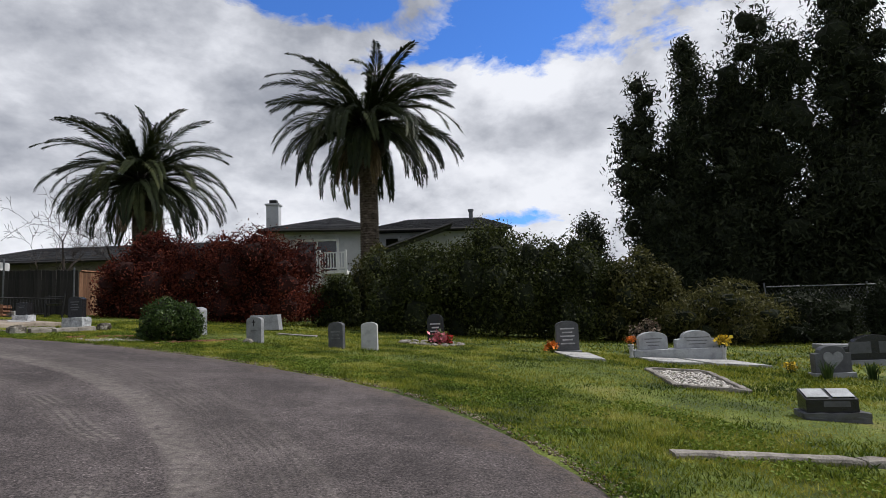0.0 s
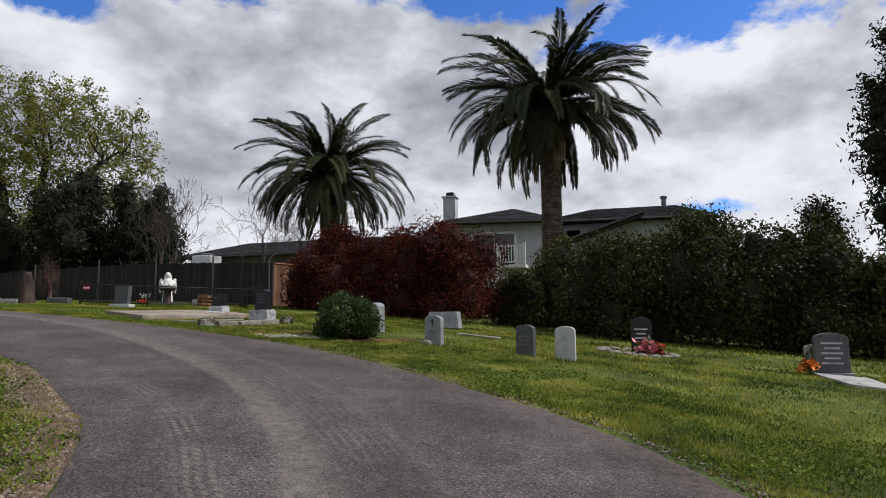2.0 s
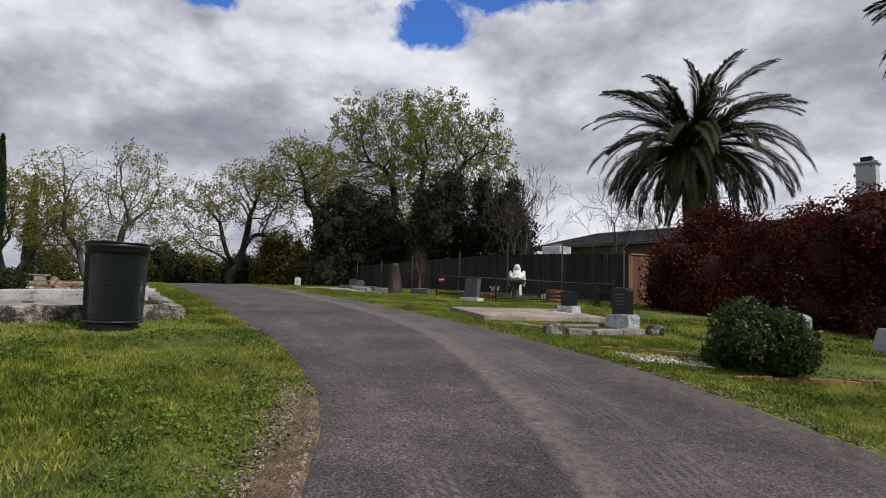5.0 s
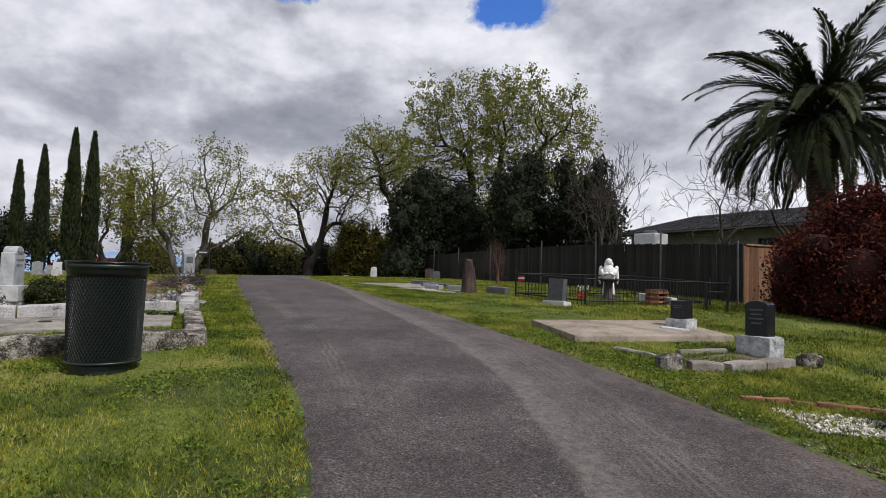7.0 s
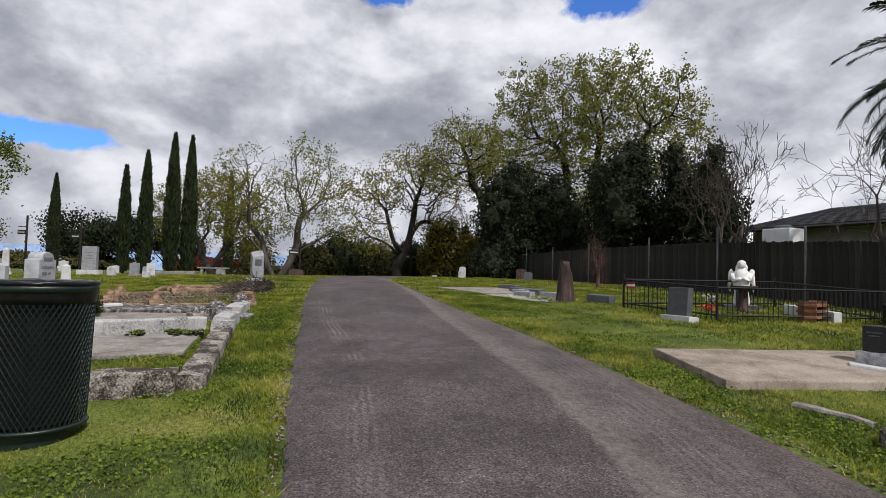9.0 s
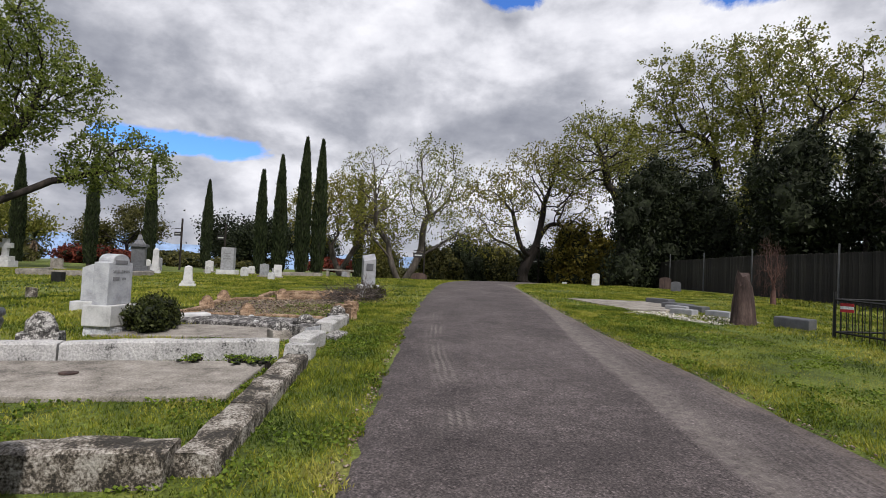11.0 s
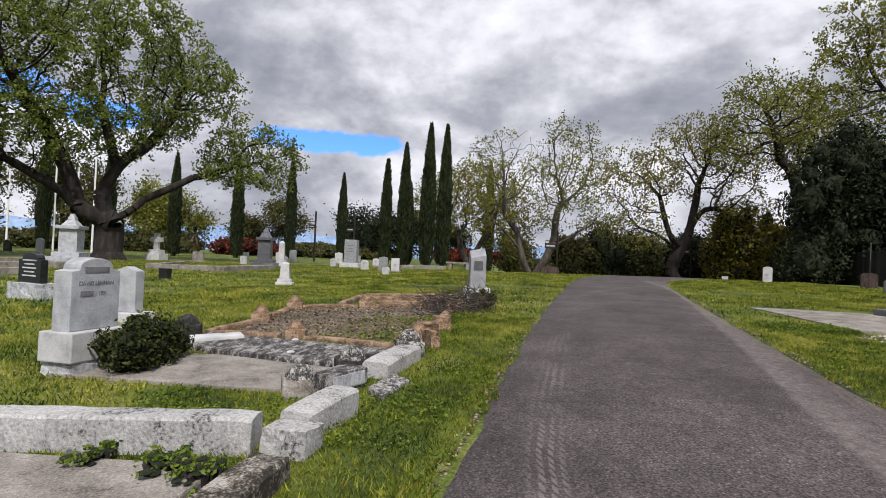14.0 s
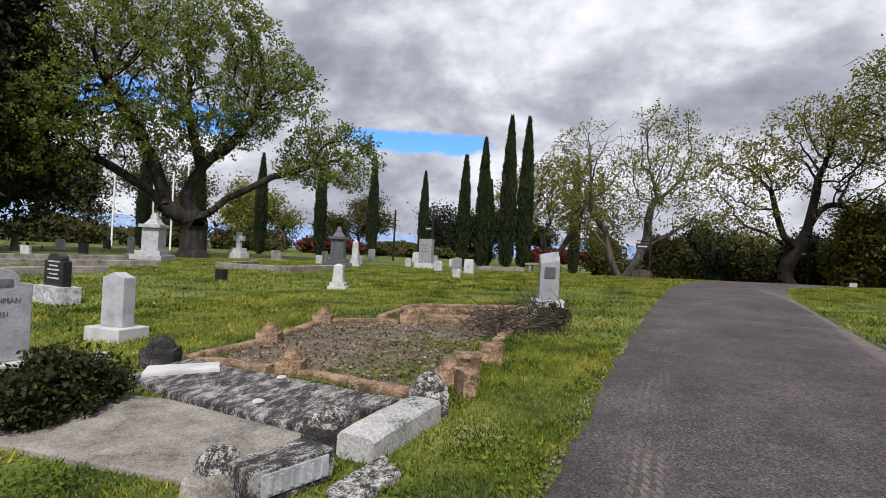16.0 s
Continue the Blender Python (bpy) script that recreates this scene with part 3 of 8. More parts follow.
def crown_tree(name, label, x, y, turn, lobes, stems, seed, leaf, bark, count=900, step=0.42, trunk=0.5, twig=0.016, per_tip=9, leaf_size=0.17, clump=0.24, group="", category="tree", bare=0.0):
    """A broad-leaved tree: limbs reach into the lobes of its crown, thin towards the twigs, and carry loose bunches of leaves."""
    rng = np.random.default_rng(seed)
    pos, parent = reach(rng, lobes, stems, count, step, step * 1.25)
    n = len(pos)
    load = np.zeros(n)
    has = np.zeros(n, dtype=bool)
    has[parent[1:]] = True
    load[~has] = 1.0
    for i in range(n - 1, 0, -1):
        load[parent[i]] += load[i]
    r = trunk * (load / load[0]) ** 0.60
    r = np.maximum(r, twig)
    ob = thing(name, label, category, x, y, turn, group)
    ob.location.z -= 0.1
    segs = [(pos[parent[i]], pos[i], r[parent[i]] if r[parent[i]] < r[i] * 1.9 else r[i] * 1.25, r[i]) for i in range(1, n)]
    thick = [q for q in segs if q[3] > twig * 2.6]
    thin = [q for q in segs if q[3] <= twig * 2.6]
    base = pos[0]
    thick.append((base - np.array([0, 0, 0.1]), base + np.array([0, 0, 0.55]), trunk * 1.45, trunk * 1.0))
    v, f = tubes(thick, 8)
    mesh_np("trunk", v, f, bark, ob, soft=True)
    v, f = tubes(thin, 3)
    mesh_np("branchwork", v, f, bark, ob, kind="stuff")
    tips = pos[(load <= 4.5) & (np.arange(n) > 3)]
    if bare:
        tips = tips[np.array([noise.noise(Vector(p) * 0.33 + Vector((seed, 0, 0))) for p in tips]) > bare - 0.5]
    # leaves sit in small bunches along the twigs
    bunch = np.repeat(tips, 2, 0) + rng.normal(size=(len(tips) * 2, 3)) * clump
    c = np.repeat(bunch, per_tip, 0) + rng.normal(size=(len(bunch) * per_tip, 3)) * clump * 0.55
    leaf_cloud("crown", c, leaf_size, leaf, ob, rng, 0.62)
    return ob


# ---------------------------------------------------------------- the lie of the road
LEFT_EDGE = [(-1.9, -9), (-2.1, -3), (-2.5, 1.0), (-3.2, 3.6), (-4.31, 5.18), (-5.38, 5.96), (-6.67, 6.73), (-8.3, 7.3), (-9.8, 7.62), (-12, 8.0), (-15.8, 8.72), (-20.2, 9.6), (-25, 10.68), (-31, 12.05), (-36, 13.6), (-40, 15.6), (-44, 19), (-47, 24), (-49, 31)]
RIGHT_EDGE = [(1.5, -9), (1.45, -3), (1.15, 1.5), (0.71, 3.92), (0.25, 5.52), (-0.85, 7.35), (-2.3, 8.55), (-3.9, 9.6), (-5.85, 10.4), (-8.2, 10.88), (-10.7, 11.2), (-13.9, 11.55), (-16, 11.77), (-20, 12.55), (-25, 13.7), (-31.2, 15.4), (-35.5, 17.4), (-39, 20.4), (-42, 25), (-44, 31)]


def curve(points, step):
    """A smooth line through plan points, with even steps."""
    p = np.array(points, dtype=float)
    p = np.concatenate([[2 * p[0] - p[1]], p, [2 * p[-1] - p[-2]]])
    out = []
    for a, b, c, d in zip(p, p[1:], p[2:], p[3:]):
        for t in np.linspace(0, 1, 24, endpoint=False):
            out.append(0.5 * (2 * b + (c - a) * t + (2 * a - 5 * b + 4 * c - d) * t * t + (3 * b - a - 3 * c + d) * t ** 3))
    out = np.array(out + [p[-2]])
    s = np.concatenate([[0], np.cumsum(np.linalg.norm(np.diff(out, axis=0), axis=1))])
    t = np.linspace(0, s[-1], max(2, int(s[-1] / step)) if step else 2)
    return np.stack([np.interp(t, s, out[:, i]) for i in range(2)], 1)


def rails(n):
    """The road's two edges in n matching steps."""
    a, b = curve(LEFT_EDGE, 0.05), curve(RIGHT_EDGE, 0.05)
    pick = lambda q: q[np.linspace(0, len(q) - 1, n).astype(int)]
    return pick(a), pick(b)


def off_line(pts, line):
    """Distance of plan points to a line, and its sign (positive to the right of its run)."""
    pts = np.asarray(pts)
    best, sign = np.full(len(pts), 1e9), np.ones(len(pts))
    for i in range(0, len(pts), 20000):
        d = pts[i:i + 20000, None, :] - line[None]
        dd = (d ** 2).sum(2)
        j = dd.argmin(1)
        jj = np.minimum(j, len(line) - 2)
        t = line[jj + 1] - line[jj]
        e = d[np.arange(len(j)), j]
        best[i:i + 20000] = np.sqrt(dd[np.arange(len(j)), j])
        sign[i:i + 20000] = np.sign(e[:, 0] * t[:, 1] - e[:, 1] * t[:, 0])
    return best, sign


LINE_L, LINE_R = curve(LEFT_EDGE, 0.2), curve(RIGHT_EDGE, 0.2)


def edge_grid():
    """Signed distances to both road edges on an even grid, for quick look-up."""
    gx, gy = np.meshgrid(np.arange(-52, 16, 0.1), np.arange(-18, 27, 0.1))
    flat = np.stack([gx.ravel(), gy.ravel()], 1)
    return [np.multiply(*off_line(flat, q[::2])).reshape(gx.shape) for q in (LINE_L, LINE_R)]


GRID_L, GRID_R = edge_grid()


def off_road(xy):
    """Signed distances of plan points to the left and the right edge."""
    i = np.clip(np.rint((xy[:, 1] + 18) / 0.1).astype(int), 0, GRID_L.shape[0] - 1)
    j = np.clip(np.rint((xy[:, 0] + 52) / 0.1).astype(int), 0, GRID_L.shape[1] - 1)
    return GRID_L[i, j], GRID_R[i, j]


def build_ground():
    xs = np.concatenate([-np.geomspace(3000, 62, 26), np.arange(-60, 12, 0.5), np.geomspace(12, 3000, 30)])
    ys = np.concatenate([-np.geomspace(3000, 32, 26), np.arange(-30, 30, 0.5), np.geomspace(30, 3000, 30)])
    gx, gy = np.meshgrid(xs, ys)
    z = grounds(gx, gy)
    near = (np.abs(gx + 22) < 40) & (np.abs(gy - 5) < 35)
    wob = np.array([noise.noise(Vector((a * 0.35, b * 0.35, 0))) for a, b in zip(gx.ravel(), gy.ravel())]).reshape(gx.shape)
    flat = np.stack([gx.ravel(), gy.ravel()], 1)
    d1, s1 = off_line(flat, LINE_L[::4])
    d2, s2 = off_line(flat, LINE_R[::4])
    on = ((s1 > 0) & (s2 < 0)).reshape(gx.shape)
    edge = np.minimum(d1, d2).reshape(gx.shape)
    z = z + np.where(near & ~on, wob * 0.03 * np.clip(edge - 0.3, 0, 1), 0)
    z = z - np.where(on & (edge > 0.3), 0.03, 0)
    v = np.stack([gx.ravel(), gy.ravel(), z.ravel()], 1)
    h, w = gx.shape
    i = np.arange(h * w).reshape(h, w)
    f = np.stack([i[:-1, :-1], i[:-1, 1:], i[1:, 1:], i[1:, :-1]], -1).reshape(-1, 4)
    mesh_np("ground", v, f, SOIL_GRASS, None, "mown green turf of a sloping graveyard", "structure", soft=True)


build_ground()

TRACKS = ([(-1.2, -6), (-1.2, 0), (-1.35, 2.5), (-1.66, 3.6), (-2.2, 4.6), (-3.1, 5.9), (-4.4, 7.2), (-5.7, 8.1), (-7.2, 8.95), (-8.7, 9.65), (-10.1, 10.1), (-12.0, 10.5), (-14.7, 11.0), (-18.3, 11.95), (-26.2, 14.0), (-32, 15.0)],
          [(-1.9, -6), (-1.95, 1), (-2.15, 3.2), (-2.6, 4.38), (-3.0, 4.79), (-3.75, 5.6), (-4.53, 6.25), (-5.33, 6.72), (-6.6, 7.3), (-8.16, 7.77), (-9.0, 8.0), (-10.7, 8.4), (-12.3, 8.75), (-14.7, 9.02), (-17.0, 9.43), (-20.8, 10.2), (-23.3, 10.85), (-25.4, 11.7), (-27.3, 12.9)])


def asphalt():
    """Worn asphalt: stones, patches, pale dusty bands along the wheel tracks with broken tyre prints."""
    mt = material("worn_asphalt", [(0.30, (0.052, 0.043, 0.0425)), (0.5, (0.081, 0.068, 0.0665)), (0.68, (0.115, 0.097, 0.095))], 0.95, 1.1, 60, 0.9, fine_mix=1.0, bump_scale=0.012)
    nt = mt.node_tree
    n, ln = nt.nodes.new, nt.links.new
    bs = nt.nodes["Principled BSDF"]
    old = bs.inputs["Base Color"].links[0].from_socket
    uv = n("ShaderNodeUVMap")
    uv.uv_map = "track"
    sep = n("ShaderNodeSeparateXYZ")
    ln(uv.outputs[0], sep.inputs[0])
    co = n("ShaderNodeTexCoord")
    along = n("ShaderNodeUVMap")
    along.uv_map = "along"
    rag = n("ShaderNodeTexNoise")
    rag.inputs["Scale"].default_value, rag.inputs["Detail"].default_value = 1.7, 7
    ln(co.outputs["Object"], rag.inputs["Vector"])
    crumb = n("ShaderNodeTexNoise")
    crumb.inputs["Scale"].default_value, crumb.inputs["Detail"].default_value = 14, 5
    ln(co.outputs["Object"], crumb.inputs["Vector"])

    def m(op, a, b=None, clamp=False):
        k = n("ShaderNodeMath")
        k.operation, k.use_clamp = op, clamp
        for i, v in enumerate((a, b)):
            if v is None:
                continue
            if isinstance(v, (int, float)):
                k.inputs[i].default_value = v
            else:
                ln(v, k.inputs[i])
        return k.outputs[0]

    def band(d, width, soft):
        k = n("ShaderNodeMapRange")
        k.interpolation_type = "SMOOTHSTEP"
        ln(m("ADD", m("ABSOLUTE", d), m("MULTIPLY", m("SUBTRACT", rag.outputs[0], 0.5), 0.22)), k.inputs[0])
        k.inputs[1].default_value, k.inputs[2].default_value = width - soft, width + soft
        k.inputs[3].default_value, k.inputs[4].default_value = 1, 0
        return k.outputs[0]

    def profile(d, lo, hi, stops):
        """A cross profile over signed distances lo to hi."""
        k = n("ShaderNodeMapRange")
        ln(d, k.inputs[0])
        k.inputs[1].default_value, k.inputs[2].default_value = lo, hi
        r = n("ShaderNodeValToRGB")
        ln(k.outputs[0], r.inputs[0])
        e = r.color_ramp.elements
        while len(e) < len(stops):
            e.new(0.5)
        for q, (p, c) in zip(e, stops):
            q.position, q.color = p, (c, c, c, 1)
        return r.outputs[0]

    lay = n("ShaderNodeSeparateXYZ")
    ln(along.outputs[0], lay.inputs[0])
    wander = m("MULTIPLY", m("SUBTRACT", rag.outputs[0], 0.5), 0.16)
    d0 = m("ADD", sep.outputs[0], wander)
    # dust with a clear inner edge, thinning outwards, and a second pale line
    worn = profile(d0, -0.6, 1.4, [(0.19, 0.0), (0.225, 1.0), (0.32, 0.80), (0.39, 0.22), (0.60, 0.10), (0.64, 0.42), (0.68, 0.08), (0.80, 0.0)])
    worn = m("MULTIPLY", worn, m("MULTIPLY", m("SUBTRACT", crumb.outputs[0], 0.22), 1.9, True))
    ribs = m("MULTIPLY", m("ADD", m("SINE", m("MULTIPLY", sep.outputs[0], 88.0)), 0.2), profile(d0, -0.6, 1.4, [(0.36, 0.0), (0.42, 1.0), (0.60, 1.0), (0.66, 0.0)]), True)
    ribs = m("MULTIPLY", ribs, m("MULTIPLY", m("SUBTRACT", rag.outputs[0], 0.42), 4.0, True))
    # broken prints of tyre blocks
    blocks = m("MULTIPLY", m("ADD", m("SINE", m("MULTIPLY", sep.outputs[1], 92.0)), 0.35), m("ADD", m("SINE", m("MULTIPLY", lay.outputs[1], 74.0)), 0.8), True)
    tread = m("MULTIPLY", m("MULTIPLY", band(sep.outputs[1], 0.13, 0.05), blocks), m("MULTIPLY", m("SUBTRACT", rag.outputs[0], 0.44), 5.5, True))
    film = m("MULTIPLY", band(sep.outputs[1], 0.20, 0.12), m("MULTIPLY", m("SUBTRACT", rag.outputs[0], 0.38), 1.2, True))
    both = m("ADD", m("ADD", m("MULTIPLY", worn, 0.62), m("MULTIPLY", tread, 0.45)), m("ADD", m("MULTIPLY", ribs, 0.25), m("MULTIPLY", film, 0.22)), True)
    # stones of the mix: single pale and dark chips, and coarse mottling
    chips = n("ShaderNodeTexVoronoi")
    chips.inputs["Scale"].default_value = 90
    ln(co.outputs["Object"], chips.inputs["Vector"])
    chip = n("ShaderNodeSeparateColor")
    ln(chips.outputs["Color"], chip.inputs[0])
    mott = n("ShaderNodeTexNoise")
    mott.inputs["Scale"].default_value, mott.inputs["Detail"].default_value, mott.inputs["Roughness"].default_value = 9.0, 8, 0.75
    ln(co.outputs["Object"], mott.inputs["Vector"])
    pale = m("MULTIPLY", m("GREATER_THAN", chip.outputs[0], 0.90), m("ADD", m("MULTIPLY", chip.outputs[1], 1.6), 0.3))
    gain = m("ADD", m("ADD", m("MULTIPLY", chip.outputs[2], 0.55), 0.58), m("MULTIPLY", pale, 0.45))
    gain = m("MULTIPLY", gain, m("ADD", m("MULTIPLY", m("SUBTRACT", mott.outputs[0], 0.5), 1.5), 0.92))
    gain = m("MAXIMUM", gain, 0.25)
    rough_mix = n("ShaderNodeVectorMath")
    rough_mix.operation = "SCALE"
    ln(old, rough_mix.inputs[0]), ln(gain, rough_mix.inputs["Scale"])
    aside = n("ShaderNodeSeparateXYZ")
    ln(along.outputs[0], aside.inputs[0])
    edge = n("ShaderNodeMapRange")
    edge.interpolation_type = "SMOOTHSTEP"
    ln(m("ADD", aside.outputs[0], m("MULTIPLY", m("SUBTRACT", rag.outputs[0], 0.5), 1.1)), edge.inputs[0])
    edge.inputs[1].default_value, edge.inputs[2].default_value = 3.0, 3.45
    dust = n("ShaderNodeMix")
    dust.data_type = "RGBA"
    ln(m("MULTIPLY", edge.outputs[0], m("MULTIPLY", m("SUBTRACT", mott.outputs[0], 0.38), 2.0, True), True), dust.inputs[0])
    ln(rough_mix.outputs[0], dust.inputs[6])
    dust.inputs[7].default_value = (0.125, 0.092, 0.070, 1)
    old = dust.outputs[2]
    mix = n("ShaderNodeMix")
    mix.data_type = "RGBA"
    ln(both, mix.inputs[0]), ln(old, mix.inputs[6])
    mix.inputs[7].default_value = (0.225, 0.200, 0.180, 1)
    ln(mix.outputs[2], bs.inputs["Base Color"])
    return mt


def build_road():
    n, across = 420, 28
    a, b = rails(n)
    u = np.linspace(0, 1, across + 1)
    rng = np.random.default_rng(4)
    ja = np.array([noise.noise(Vector((i * 0.9, 1.0, 0))) * 0.07 + noise.noise(Vector((i * 0.23, 4.0, 0))) * 0.06 for i in range(n)])
    jb = np.array([noise.noise(Vector((i * 0.9, 7.0, 0))) * 0.07 + noise.noise(Vector((i * 0.23, 9.0, 0))) * 0.06 for i in range(n)])
    d = (b - a) / np.linalg.norm(b - a, axis=1)[:, None]
    a, b = a + d * ja[:, None], b - d * jb[:, None]
    p = a[:, None, :] * (1 - u)[None, :, None] + b[:, None, :] * u[None, :, None]
    z = grounds(p[..., 0], p[..., 1]) + 0.018 + 0.02 * np.sin(u * math.pi)[None]
    z[:, 0] -= 0.05
    z[:, -1] -= 0.05
    v = np.concatenate([p, z[..., None]], 2).reshape(-1, 3)
    i = np.arange(n * (across + 1)).reshape(n, across + 1)
    f = np.stack([i[:-1, :-1], i[:-1, 1:], i[1:, 1:], i[1:, :-1]], -1).reshape(-1, 4)
    ob = mesh_np("road", v, f, asphalt(), None, "worn grey asphalt lane with pale tyre tracks", "structure", soft=True)
    flat = v[:, :2]
    t1, s1 = off_line(flat, curve(TRACKS[0], 0.08))
    t2, s2 = off_line(flat, curve(TRACKS[1], 0.08))
    tr = np.stack([t1 * s1, t2 * s2], 1)
    run = np.concatenate([[0], np.cumsum(np.linalg.norm(np.diff((a + b) / 2, axis=0), axis=1))])
    al = np.stack([np.tile(u * 3.5, n), np.repeat(run, across + 1)], 1)
    for name, data in (("track", tr), ("along", al)):
        lay = ob.data.uv_layers.new(name=name)
        lay.data.foreach_set("uv", data[f.ravel()].astype(np.float32).ravel())
    if ob.data.polygons[0].normal.z < 0:
        ob.data.flip_normals()


build_road()

# far hills, with the haze of distance put into their blue base colour
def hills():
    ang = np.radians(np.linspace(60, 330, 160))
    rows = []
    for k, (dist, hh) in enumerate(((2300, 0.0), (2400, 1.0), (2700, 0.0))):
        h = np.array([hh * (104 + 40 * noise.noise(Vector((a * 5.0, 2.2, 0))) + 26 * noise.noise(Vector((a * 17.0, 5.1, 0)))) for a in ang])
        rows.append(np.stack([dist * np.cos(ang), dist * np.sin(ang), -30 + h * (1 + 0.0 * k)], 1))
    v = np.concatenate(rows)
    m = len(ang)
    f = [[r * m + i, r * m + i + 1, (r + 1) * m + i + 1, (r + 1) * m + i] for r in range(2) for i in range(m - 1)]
    mesh_np("backdrop", v, f, HILL_HAZE_BLUE, None, "hazy blue range of far hills", "structure", soft=True)


hills()
# ---------------------------------------------------------------- palms
def frond_mesh(name, length, droop, rise, pairs, leaf, seed, mat):
    """A feather leaf along +x from the origin: an arched rib with folded leaflets."""
    rng = np.random.default_rng(seed)
    t = np.linspace(0, 1, 15)
    ang = rise - droop * t ** 1.3
    x = np.concatenate([[0], np.cumsum(np.cos(ang[:-1]) * length / 14)])
    z = np.concatenate([[0], np.cumsum(np.sin(ang[:-1]) * length / 14)])
    rib = np.stack([x, 0 * x, z], 1)
    segs = [(rib[i], rib[i + 1], 0.045 * (1 - t[i] * 0.85), 0.045 * (1 - t[i + 1] * 0.85)) for i in range(14)]
    v, f = tubes(segs, 4)
    vs, fs, k = [v], [f], len(v)
    for s in (-1, 1):
        for i in range(pairs):
            q = 0.10 + 0.9 * i / (pairs - 1)
            p = np.array([np.interp(q, t, x), 0, np.interp(q, t, z)])
            a = np.interp(q, t, ang)
            d = np.array([math.cos(a), 0, math.sin(a)])
            upv = np.array([-math.sin(a), 0, math.cos(a)])
            l = leaf * (0.35 + 0.65 * math.sin(math.pi * min(1, 0.18 + q * 0.80))) * rng.uniform(0.85, 1.12)
            out = d * (0.80 + 0.3 * q) + np.array([0, s, 0]) * 0.60 + upv * rng.uniform(-0.10, 0.40)
            out /= np.linalg.norm(out)
            mid = p + out * l * 0.55
            end = p + out * l + np.array([0, 0, -0.16 * l])
            w = np.cross(out, upv)
            w = w / np.linalg.norm(w) * 0.022
            vs.append(np.array([p, mid + w, end, mid - w]))
            fs.append(np.array([[k, k + 1, k + 2, k + 3]]))
            k += 4
    me_ob = mesh_np(name, np.concatenate(vs), np.concatenate(fs), mat)
    me = me_ob.data
    bpy.data.objects.remove(me_ob)
    return me


FRONDS = [frond_mesh("frond", 3.8, 1.15, 1.12, 92, 0.60, 1, FROND), frond_mesh("frond", 4.2, 1.35, 0.8, 96, 0.60, 2, FROND), frond_mesh("frond", 4.1, 1.7, 0.30, 96, 0.58, 3, FROND), frond_mesh("frond", 3.7, 1.55, 0.02, 90, 0.52, 4, FROND)]
DRY_FROND = frond_mesh("frond", 2.6, 0.9, -0.75, 44, 0.35, 5, FROND_DRY)


